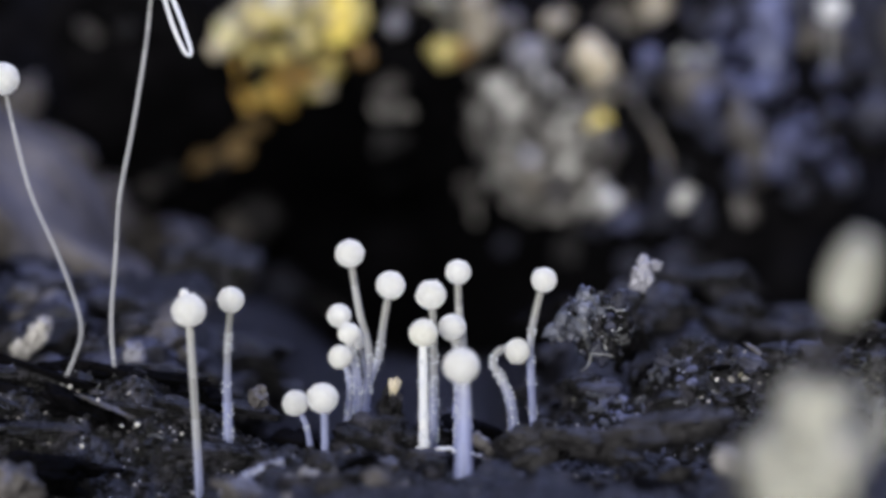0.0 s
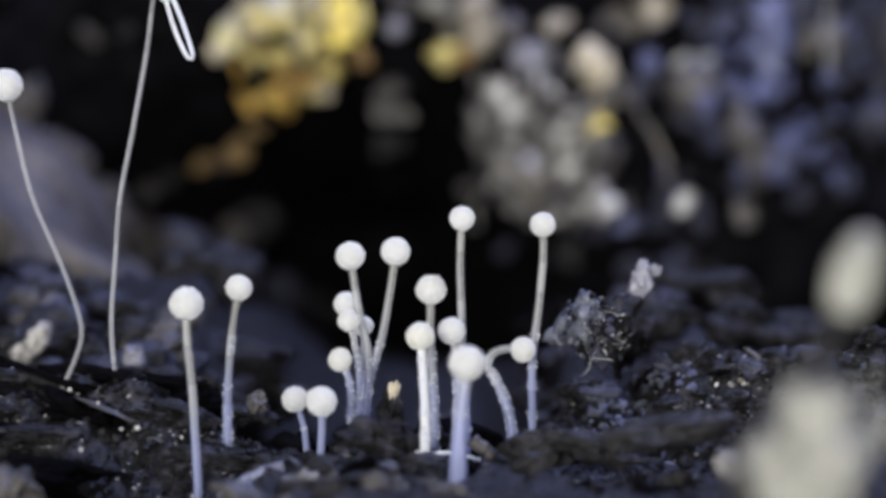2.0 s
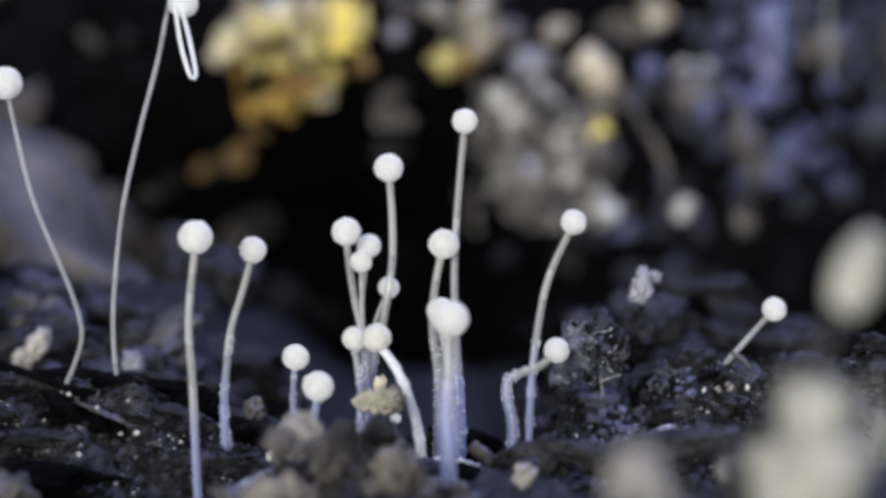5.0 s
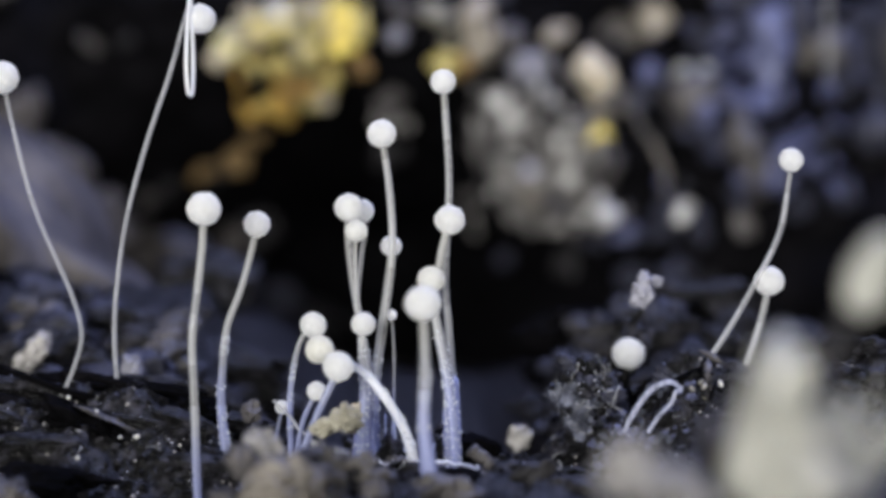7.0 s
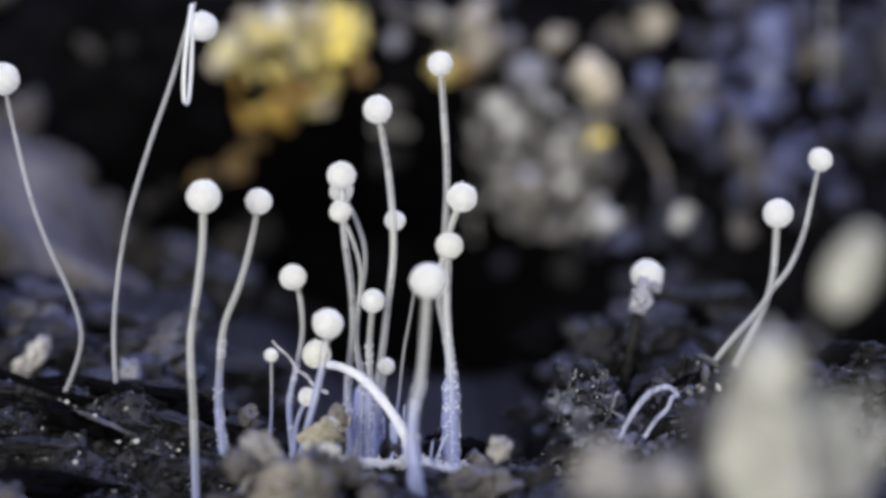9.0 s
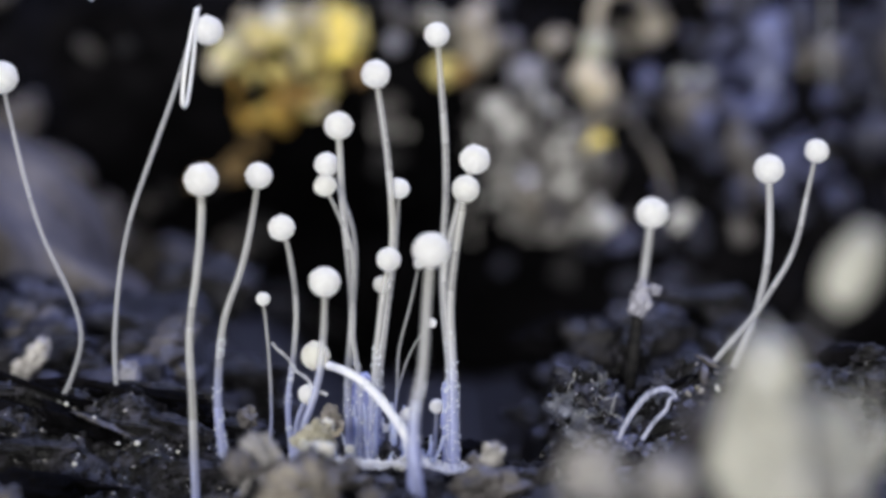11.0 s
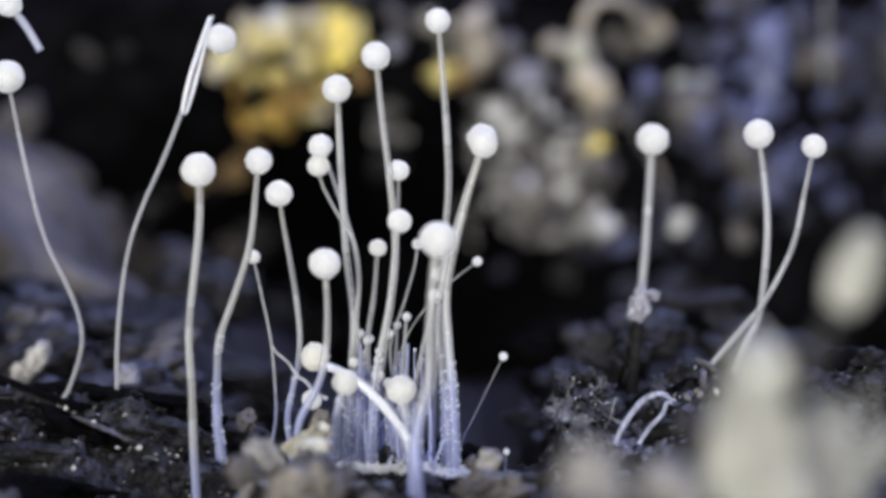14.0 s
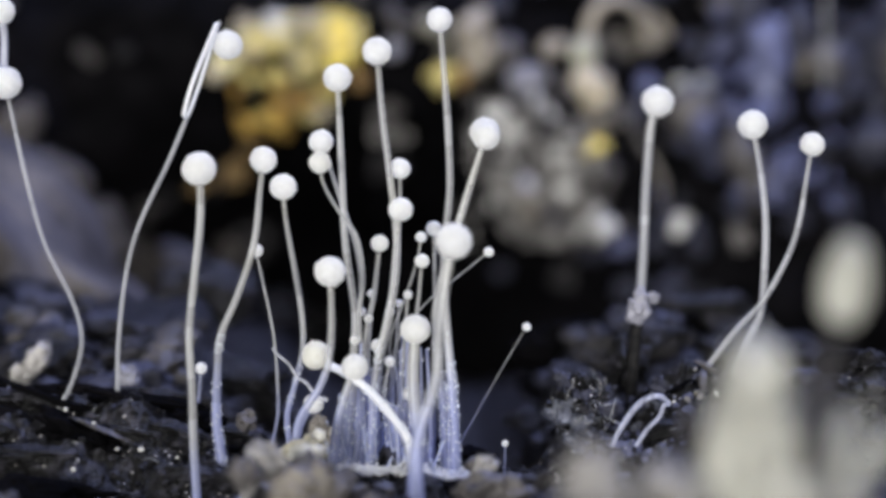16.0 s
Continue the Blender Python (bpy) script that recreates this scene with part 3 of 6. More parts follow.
  shapes=[(0, [(-1.254, 0.126), (-1.202, 0.918), (-1.263, 1.314), (-1.349, 1.592)]), (7, [(-1.148, 0.065), (-1.148, 1.332), (-1.188, 2.124), (-1.227, 2.757), (-1.211, 3.192)]), (9, [(-1.129, -0.029), (-1.13, 1.079), (-1.21, 1.871), (-1.132, 2.663), (-1.251, 3.138), (-1.417, 3.494)]), (16, [(-1.111, -0.003), (-1.111, 0.868), (-1.112, 1.66), (-1.152, 2.293), (-1.097, 2.768), (-1.192, 3.322), (-1.43, 3.639), (-1.668, 4.034), (-1.716, 4.311)])])
stalk(label='thin mould stalk with a small pale head', y=0.4, head=0.153, top=0.0245, base=0.0407, grow=True, beads=0.3,
  track=[(0, -1.254, 1.601), (1, -1.252, 1.676), (2, -1.17, 1.842), (2.5, -1.023, 1.878), (3, -0.957, 1.938), (3.5, -0.923, 1.984), (4, -0.825, 2.103), (6.5, -0.739, 2.999), (7, -0.751, 3.105), (8, -0.719, 3.286), (9, -0.679, 3.535), (11.5, -0.595, 4.142), (12.5, -0.59, 4.214), (14, -0.612, 4.337), (16, -0.587, 4.385)],
  shapes=[(0, [(-1.158, 0.067), (-1.113, 0.874), (-1.159, 1.278), (-1.239, 1.504)]), (4, [(-1.142, 0.254), (-1.141, 1.062), (-1.06, 1.627), (-0.874, 1.99)]), (9, [(-0.99, -0.091), (-0.951, 1.039), (-0.75, 2.331), (-0.694, 3.058), (-0.679, 3.381)]), (16, [(-0.89, -0.064), (-0.932, 0.824), (-0.908, 1.551), (-0.731, 2.439), (-0.611, 3.246), (-0.587, 3.973), (-0.587, 4.28)])])
stalk(label='mould stalk with a creamy head beside the clump', y=-0.5, head=0.173, top=0.0329, base=0.0463, grow=True, beads=0.5,
  track=[(0, -1.461, 1.388), (2, -1.457, 1.402), (3, -1.422, 1.496), (4, -1.364, 1.609), (6.3, -1.106, 1.974), (7, -1.118, 2.019), (8, -1, 2.195), (9, -0.968, 2.406), (11.5, -0.682, 3.163), (12.5, -0.606, 3.407), (14, -0.581, 3.598), (16, -0.564, 3.786)],
  shapes=[(0, [(-1.405, 0.144), (-1.322, 0.773), (-1.336, 1.088), (-1.445, 1.286)]), (7, [(-1.141, 0.004), (-1.102, 1.027), (-1.141, 1.499), (-1.126, 1.893)]), (9, [(-1.044, -0.011), (-1.006, 1.091), (-1.006, 1.721), (-0.952, 2.272)]), (16, [(-0.986, 0.015), (-0.948, 1.196), (-0.885, 1.668), (-0.713, 2.456), (-0.65, 3.164), (-0.588, 3.636)])])
stalk(label='very tall mould stalk with a round cream head', y=0.2, head=0.209, top=0.041, base=0.058, grow=True, beads=0.4,
  track=[(0, -0.769, 2.37), (0.5, -0.713, 2.431), (1, -0.712, 2.565), (1.5, -0.711, 2.716), (2, -0.694, 2.907), (2.5, -0.669, 3.08), (3, -0.708, 3.333), (3.5, -0.739, 3.572), (4, -0.755, 3.875), (6.5, -0.839, 4.605), (7, -0.883, 4.703), (8, -0.947, 4.874), (9, -0.925, 5.114), (11.5, -0.946, 5.774), (12.5, -0.958, 5.861), (14, -0.931, 5.96), (16, -0.914, 6.048)],
  shapes=[(0, [(-1.192, 0.084), (-1.107, 0.886), (-0.96, 1.287), (-0.893, 1.768), (-0.81, 2.209)]), (4, [(-1.176, 0.19), (-1.055, 1.153), (-0.893, 1.715), (-0.732, 2.518), (-0.715, 3.08), (-0.755, 3.722)]), (9, [(-0.888, -0.073), (-0.905, 1.051), (-0.786, 2.175), (-0.69, 3.058), (-0.748, 4.022), (-0.909, 4.945)]), (16, [(-0.869, -0.047), (-0.926, 0.837), (-0.871, 1.559), (-0.687, 2.443), (-0.623, 3.246), (-0.728, 4.209), (-0.833, 5.012), (-0.906, 5.855)])])
stalk(label='tallest thin mould stalk with a small round head', y=0.3, head=0.185, top=0.04, base=0.062, grow=True, beads=0.7,
  track=[(0, 0.196, 2.547), (0.5, 0.18, 2.667), (1, 0.262, 2.866), (1.5, 0.262, 3.09), (2, 0.255, 3.371), (2.5, 0.289, 3.665), (3, 0.378, 3.92), (3.5, 0.427, 4.232), (4, 0.476, 4.472), (6.5, 0.028, 5.375), (7, -0.008, 5.448), (8, -0.016, 5.588), (9, -0.035, 5.772), (11.5, -0.08, 6.321), (12.5, -0.051, 6.401), (14, -0.048, 6.468), (16, -0.024, 6.507)],
  shapes=[(0, [(0.172, -0.174), (0.257, 0.631), (0.262, 1.436), (0.2, 1.919), (0.195, 2.402)]), (4, [(0.189, 0.1), (0.23, 0.905), (0.207, 1.71), (0.208, 2.515), (0.273, 3.32), (0.435, 4.206)]), (7, [(0.121, 0.014), (0.121, 0.98), (0.081, 1.785), (0.024, 2.59), (0.081, 3.798), (0.04, 4.683), (0, 5.247)]), (16, [(0.159, 0.107), (0.182, 0.992), (0.117, 1.717), (0.02, 2.441), (0.059, 3.247), (0.131, 3.971), (0.115, 4.696), (0.074, 5.34), (-0.007, 6.306)])])
stalk(label='leaning mould stalk with a large beaded head', y=0.1, head=0.216, top=0.042, base=0.0605, grow=True, beads=0.8,
  track=[(0, -0.192, 2.232), (1, -0.166, 2.293), (1.5, -0.19, 2.323), (2, -0.19, 2.362), (2.5, -0.18, 2.422), (3, -0.131, 2.523), (3.5, -0.082, 2.689), (4, -0.033, 2.879), (6.5, 0.044, 3.392), (7, 0.088, 3.474), (7.5, 0.132, 3.539), (8, 0.168, 3.636), (9, 0.279, 3.86), (11.5, 0.515, 4.566), (12.5, 0.551, 4.662), (13.5, 0.576, 4.748), (15, 0.587, 4.84), (16, 0.618, 4.896)],
  shapes=[(0, [(-0.19, -0.314), (-0.16, 0.807), (-0.155, 1.608), (-0.184, 2.088)]), (4, [(-0.148, -0.123), (-0.131, 0.918), (-0.21, 1.718), (-0.17, 2.199), (-0.049, 2.719)]), (7, [(0.12, 0.031), (0.08, 0.992), (0, 1.632), (-0.12, 2.113), (-0.056, 2.833), (0.072, 3.314)]), (9, [(0.139, 0.017), (0.178, 1.058), (0.041, 1.858), (-0.063, 2.419), (0.056, 3.139), (0.256, 3.66)]), (16, [(0.078, 0.123), (0.037, 1.004), (-0.044, 1.644), (-0.084, 2.285), (0.075, 3.006), (0.315, 3.726), (0.515, 4.367), (0.602, 4.727)])])
stalk(label='thick-based mould stalk with a white round head', y=-0.2, head=0.198, top=0.0422, base=0.0667, grow=True, beads=0.9,
  track=[(0, 0.101, 1.778), (1.5, 0.104, 1.797), (2.5, 0.09, 1.784), (3.5, 0.053, 1.859), (4.2, 0.054, 1.909), (6.3, -0.219, 2.528), (7, -0.175, 2.637), (8, -0.064, 2.846), (9, 0.095, 3.179), (11.5, 0.399, 4.205), (12, 0.433, 4.311), (12.5, 0.499, 4.371), (13.5, 0.564, 4.575), (14, 0.596, 4.683), (16, 0.629, 4.817)],
  shapes=[(0, [(0.186, -0.128), (0.215, 0.824), (0.163, 1.46), (0.101, 1.698)]), (7, [(0.159, 0.136), (0.079, 1.009), (-0.079, 1.803), (-0.159, 2.438)]), (16, [(0.196, 0.267), (0.156, 1.18), (0.076, 1.974), (0.035, 2.609), (0.154, 3.245), (0.352, 3.959), (0.566, 4.595)])])
stalk(label='stout mould stalk with a large soft cream head', y=-3.1, head=0.2402, top=0.0670, base=0.0871, roots=1, grow=True, beads=0.3,
  track=[(0, 0.207, 1.390), (1, 0.239, 1.446), (2, 0.284, 1.479), (2.5, 0.300, 1.513), (3, 0.389, 1.612), (3.5, 0.500, 1.792), (4, 0.333, 1.966), (6.3, -0.244, 2.326), (7, -0.270, 2.369), (7.5, -0.324, 2.377), (8, -0.285, 2.561), (9, -0.182, 2.721), (11.5, -0.128, 3.239), (12.5, -0.095, 3.319), (14, -0.043, 3.328), (14.5, 0.047, 3.333), (15.5, 0.105, 3.361), (16, 0.163, 3.327)],
  shapes=[(0, [(0.228, -0.009), (0.254, 0.865), (0.213, 1.157)]), (4, [(0.098, 0.094), (0.135, 0.967), (0.281, 1.696)]), (9, [(-0.325, -0.071), (-0.383, 0.804), (-0.275, 1.387), (-0.225, 1.969), (-0.182, 2.479)]), (16, [(-0.330, -0.048), (-0.294, 0.755), (-0.076, 1.484), (-0.040, 2.067), (0.032, 2.650), (0.134, 3.123)])])
stalk(label='fallen arching mould stalk with a yellowish head', plain=True, y=-0.8, head=0.203, top=0.0534, base=0.0787, grow=False, beads=0.6,
  track=[(0, -0.299, 1.724), (1, -0.312, 1.721), (3, -0.363, 1.75), (3.5, -0.424, 1.834), (4.2, -0.415, 1.82), (5.2, -1.061, 1.78), (6.3, -1.682, 1.71), (7, -1.717, 1.677), (8, -1.733, 1.687), (9, -1.739, 1.677), (12.5, -1.755, 1.686), (16, -1.728, 1.766)],
  shapes=[(0, [(-0.287, -0.305), (-0.297, 0.71), (-0.292, 1.529)]), (4.2, [(-0.269, -0.115), (-0.245, 0.665), (-0.322, 1.289), (-0.4, 1.641)]), (6.3, [(-0.395, -0.147), (-0.473, 0.399), (-0.707, 0.868), (-1.019, 1.258), (-1.292, 1.414), (-1.565, 1.453), (-1.643, 1.57)]), (16, [(-0.353, -0.114), (-0.408, 0.51), (-0.627, 0.861), (-0.94, 1.212), (-1.252, 1.43), (-1.502, 1.54), (-1.627, 1.641)])])
stalk(label='slender mould stalk that topples over', y=0.2, head=0.185, top=0.046, base=0.056, grow=True, beads=0.1,
  track=[(0, 1.415, 2.43), (0.5, 1.44, 2.59), (1, 1.465, 2.79), (1.5, 1.45, 3.006), (2, 1.402, 3.278), (2.5, 1.396, 3.508), (3, 1.469, 3.763), (3.5, 0.98, 4.035), (4, 0.98, 4.355), (4.2, 1.012, 4.432), (4.8, 1.599, 3.899), (5.4, 2.322, 2.387), (5.9, 2.604, 0.954), (6.3, 2.685, -0.321), (16, 2.685, -0.321)],
  shapes=[(0, [(1.258, 0.23), (1.222, 0.953), (1.209, 1.515), (1.308, 1.997), (1.398, 2.301)]), (2.5, [(1.243, 0.225), (1.246, 1.349), (1.352, 2.152), (1.41, 2.874), (1.395, 3.356)]), (4, [(1.193, 0.187), (1.153, 1.071), (1.114, 2.034), (1.059, 3.158), (0.988, 4.202)]), (5.4, [(1.197, 0.22), (1.318, 1.103), (1.639, 1.906), (2.202, 2.347)]), (6.3, [(1.2, -0.321), (1.561, -0.08), (2.043, -0.08), (2.605, -0.281)])])
stalk(label='crooked beaded mould stalk with a sagging head', y=-0.1, head=0.183, top=0.047, base=0.066, grow=False, beads=0.9,
  track=[(0, 1.023, 1.434), (1, 1.034, 1.433), (1.5, 1.05, 1.456), (2, 1.107, 1.518), (2.5, 1.188, 1.595), (3, 1.262, 1.672), (3.5, 1.334, 1.766), (4, 1.423, 1.987), (4.2, 1.448, 2.047), (5, 1.585, 1.588), (5.8, 1.706, 0.492), (6.3, 1.747, -0.372), (16, 1.747, -0.372)],
  shapes=[(0, [(0.966, -0.222), (0.915, 0.575), (0.734, 1.054), (0.561, 1.293), (0.618, 1.516), (0.856, 1.507)]), (2.5, [(0.977, -0.148), (0.899, 0.568), (0.662, 1.126), (0.503, 1.366), (0.663, 1.564), (1.005, 1.587)]), (4.2, [(0.944, -0.022), (0.865, 0.695), (0.587, 1.252), (0.508, 1.491), (0.707, 1.61), (1.065, 1.69), (1.304, 1.928)]), (6.3, [(0.951, -0.133), (0.991, -0.053), (1.11, -0.014), (1.229, -0.053), (1.389, -0.133), (1.628, -0.292)])])
stalk(label='slim bent mould stalk with a white round head', y=0, head=0.192, top=0.0303, base=0.0436, grow=True, beads=0.2,
  track=[(0, -2.116, 0.713), (0.5, -2.146, 0.701), (1, -2.176, 0.705), (1.5, -2.159, 0.743), (2, -2.118, 0.82), (2.5, -2.124, 0.888), (3, -2.026, 1.003), (3.5, -2.04, 1.12), (4, -2.174, 1.189), (6.3, -2.001, 1.87), (6.5, -1.944, 1.906), (7, -1.844, 1.988), (7.5, -1.912, 2.125), (8, -1.964, 2.286), (9, -2.115, 2.73), (11.5, -2.305, 3.634), (12.5, -2.34, 3.825), (13.5, -2.315, 3.951), (14.5, -2.273, 4.039), (16, -2.233, 4.114)],
  shapes=[(0, [(-1.904, 0.025), (-1.942, 0.344), (-2.061, 0.585)]), (7, [(-2.156, 0.199), (-2.18, 0.998), (-2.076, 1.636), (-1.892, 1.86)]), (9, [(-2.113, 0.263), (-2.162, 0.901), (-2.058, 1.381), (-1.963, 1.86), (-2.003, 2.339), (-2.091, 2.538)]), (16, [(-2.118, 0.369), (-2.175, 0.848), (-2.079, 1.248), (-1.96, 1.727), (-1.96, 2.206), (-2.081, 2.924), (-2.201, 3.563), (-2.233, 3.962)])])
stalk(label='mould stalk with a large creamy head in front', y=-1.3, head=0.215, top=0.0409, base=0.0452, grow=True, beads=0,
  track=[(0, -1.669, 0.867), (1, -1.649, 0.876), (1.5, -1.695, 0.859), (2.5, -1.669, 0.891), (3.5, -1.743, 1.023), (4.2, -1.818, 0.994), (6.3, -1.55, 1.4), (7, -1.438, 1.467), (7.5, -1.458, 1.622), (8, -1.523, 1.731), (9, -1.56, 2.113), (11.5, -1.604, 2.854), (12.5, -1.646, 3.053), (13.5, -1.622, 3.044), (14.5, -1.543, 2.982), (16, -1.512, 2.923)],
  shapes=[(0, [(-1.643, -0.017), (-1.64, 0.444), (-1.662, 0.675)]), (7, [(-1.923, 0.305), (-1.731, 0.767), (-1.538, 1.151), (-1.461, 1.344)]), (16, [(-2.002, 0.392), (-1.926, 0.892), (-1.657, 1.277), (-1.526, 1.623), (-1.481, 2.085), (-1.497, 2.7)])])
stalk(label='short mould stalk with a small head near the crumbs', y=-0.2, head=0.143, top=0.0302, base=0.04, grow=True, beads=0,
  track=[(0, -1.818, -0.593), (4, -1.798, -0.253), (6.3, -1.807, 1.051), (7, -1.786, 1.065), (8, -1.834, 1.076), (9, -1.887, 1.049), (11.5, -1.877, 1.131), (14, -1.815, 1.093), (16, -1.789, 1.06)],
  shapes=[(0, [(-1.938, -0.751), (-1.881, -0.633), (-1.818, -0.593)]), (9, [(-2.085, 0.279), (-2.046, 0.676), (-1.911, 0.954)]), (16, [(-2.027, 0.305), (-1.988, 0.702), (-1.829, 0.98)])])
stalk(label='hair-thin mould stalk with a tiny white head', y=0.1, head=0.104, top=0.0183, base=0.0235, grow=True, beads=0,
  track=[(0, -2.571, -0.781), (4, -2.454, -0.361), (6.3, -2.391, 0.61), (7, -2.29, 0.823), (7.5, -2.262, 1.033), (8, -2.33, 1.242), (9, -2.425, 1.624), (11.5, -2.559, 2.651), (12.5, -2.626, 2.93), (13.5, -2.697, 3.033), (14, -2.664, 3.101), (15, -2.647, 3.188), (16, -2.623, 3.212)],
  shapes=[(0, [(-2.597, -1.101), (-2.588, -0.941)]), (7, [(-2.538, -0.209), (-2.402, 0.271), (-2.314, 0.711)]), (16, [(-2.524, -0.039), (-2.325, 0.746), (-2.309, 1.242), (-2.366, 1.963), (-2.502, 2.603), (-2.607, 3.067)])])
stalk(label='hair-thin mould stalk with a tiny white head', y=0.3, head=0.081, top=0.0184, base=0.0237, grow=True, beads=0,
  track=[(0, -0.757, -0.813), (4, -0.713, -0.382), (6.3, -0.665, 1.876), (7, -0.749, 2.123), (8, -0.556, 2.383), (9, -0.386, 2.68), (11.5, -0.311, 3.012), (12.5, -0.322, 3.124), (14, -0.336, 3.287), (16, -0.287, 3.407)],
  shapes=[(0, [(-0.783, -1.054), (-0.766, -0.934)]), (6.3, [(-0.77, -0.169), (-0.689, 0.716), (-0.649, 1.441), (-0.665, 1.763)]), (16, [(-0.727, 0.025), (-0.672, 1.153), (-0.729, 1.877), (-0.528, 2.441), (-0.343, 3.005), (-0.295, 3.311)])])
stalk(label='slim mould stalk with a small white head', y=0.2, head=0.128, top=0.0305, base=0.0405, grow=True, beads=0,
  track=[(0, -0.996, -0.801), (7, -0.963, -0.46), (8, -0.996, 0.699), (9, -0.801, 1.468), (10, -0.822, 2.108), (11.3, -0.857, 2.816), (12.5, -0.899, 3.075), (13.5, -0.907, 3.21), (16, -0.872, 3.318)],
  shapes=[(0, [(-0.998, -1.122), (-0.997, -0.961)]), (9, [(-0.92, -0.073), (-0.905, 0.73), (-0.809, 1.332)]), (16, [(-0.926, -0.047), (-0.926, 0.837), (-1.048, 1.8), (-0.928, 2.442), (-0.84, 3.085)])])
stalk(label='thread-like slanting mould stalk with a tiny bead head', y=0.4, head=0.073, top=0.011, base=0.0149, grow=True, beads=0,
  track=[(0, -0.8, -0.824), (8, -0.759, -0.445), (9, -0.668, 0.717), (11.5, -0.012, 2.447), (12, 0.071, 2.636), (12.5, 0.186, 2.769), (13, 0.356, 2.841), (14, 0.519, 3.038), (15, 0.609, 3.119), (16, 0.681, 3.199)],
  shapes=[(0, [(-0.818, -1.147), (-0.801, -0.985)]), (11.5, [(-0.754, -0.057), (-0.738, 0.912), (-0.618, 1.72), (-0.335, 2.204), (-0.029, 2.406)]), (16, [(-0.769, -0.064), (-0.746, 1.147), (-0.65, 1.874), (-0.247, 2.439), (0.238, 2.843), (0.641, 3.167)])])
stalk(label='thread-like slanting mould stalk with a tiny bead head', y=0.2, head=0.064, top=0.0055, base=0.0067, grow=True, beads=0,
  track=[(0, 0.185, -0.647), (11.5, 0.246, -0.199), (12.5, 0.275, 0.627), (13.3, 0.7, 1.474), (13.6, 0.797, 1.576), (14.5, 0.992, 1.83), (16, 1.216, 2.131)],
  shapes=[(0, [(0.182, -1.129), (0.184, -0.807)]), (16, [(0.158, 0.115), (0.278, 0.476), (0.559, 0.998), (0.88, 1.561), (1.2, 2.091)])])
stalk(label='short thread-like mould stalk with a bead head', y=0.1, head=0.048, top=0.0091, base=0.0135, grow=True, beads=0,
  track=[(0, 0.847, -0.96), (12, 0.913, -0.338), (13, 0.923, 0.201), (14, 0.924, 0.341), (16, 0.91, 0.484)],
  shapes=[(0, [(0.845, -1.281), (0.847, -1.08)]), (16, [(0.879, -0.277), (0.902, 0.124), (0.91, 0.444)])])
stalk(label='thick young mould stalk with a broad white head', y=-0.6, head=0.212, top=0.0794, base=0.0867, grow=True, beads=0.5,
  track=[(0, -0.701, -1.107), (11.5, -0.677, -0.44), (12.5, -0.696, 0.446), (13.2, -0.634, 0.888), (14, -0.554, 1.257), (14.5, -0.475, 1.505), (15, -0.42, 1.705), (16, -0.357, 2.12)],
  shapes=[(0, [(-0.703, -1.343), (-0.702, -1.225)]), (14, [(-0.357, -0.312), (-0.436, 0.394), (-0.538, 1.061)]), (16, [(-0.355, -0.29), (-0.332, 0.574), (-0.38, 1.28), (-0.349, 1.908)])])
stalk(label='thin mould stalk with a small white head', y=-0.3, head=0.103, top=0.0241, base=0.0333, grow=True, beads=0,
  track=[(0, -0.548, -0.986), (10, -0.491, -0.332), (11.5, -0.455, 1.43), (12.5, -0.419, 2.047), (13.5, -0.07, 2.378), (14.5, -0.107, 2.734), (15, -0.163, 2.936), (16, -0.266, 3.07)],
  shapes=[(0, [(-0.55, -1.223), (-0.549, -1.105)]), (12.5, [(-0.48, -0.21), (-0.497, 0.82), (-0.45, 1.532), (-0.419, 1.928)]), (16, [(-0.358, -0.16), (-0.478, 0.869), (-0.439, 1.581), (-0.337, 2.294), (-0.274, 2.927)])])
stalk(label='thin mould stalk with a small white head', y=0.6, head=0.114, top=0.0247, base=0.0341, grow=True, beads=0,
  track=[(0, -0.156, -1.093), (9, -0.102, -0.433), (12, -0.05, 1.562), (13.5, -0.023, 2.563), (14.5, -0.046, 3.155), (16, -0.103, 3.532)],
  shapes=[(0, [(-0.158, -1.336), (-0.157, -1.215)]), (16, [(-0.124, -0.162), (-0.101, 1.137), (-0.085, 2.273), (-0.103, 3.41)])])
stalk(label='small mould stalk with a tiny head on the bark', y=1, head=0.09, top=0.0187, base=0.0276, grow=True, beads=0,
  track=[(0, -4.014, -0.789), (12, -3.949, -0.182), (13.5, -3.872, 0.584), (14.5, -3.796, 0.855), (16, -3.484, 1.506)],
  shapes=[(0, [(-4.016, -1.035), (-4.015, -0.912)]), (16, [(-3.697, 0.291), (-3.533, 0.948), (-3.484, 1.424)])])
stalk(label='short plump mould stalk with a white head', y=-0.8, head=0.187, top=0.0534, base=0.059, grow=True, beads=0.4,
  track=[(0, -1.555, -0.922), (11.5, -1.493, -0.264), (12.5, -1.411, 0.578), (13.3, -1.348, 1.253), (14.5, -1.307, 1.451), (16, -1.19, 1.602)],
  shapes=[(0, [(-1.556, -1.156), (-1.556, -1.039)]), (16, [(-1.501, -0.037), (-1.47, 0.744), (-1.314, 1.29)])])
stalk(label='short mould stalk with a small white head', y=-0.1, head=0.096, top=0.0303, base=0.0401, grow=True, beads=0.5,
  track=[(0, -0.989, -1.007), (11.5, -0.926, -0.331), (12.5, -0.93, 0.727), (13.5, -0.898, 1.219), (14.5, -0.896, 1.641), (16, -0.896, 1.875)],
  shapes=[(0, [(-0.991, -1.246), (-0.99, -1.126)]), (16, [(-0.958, -0.1), (-0.927, 0.856), (-0.895, 1.731)])])
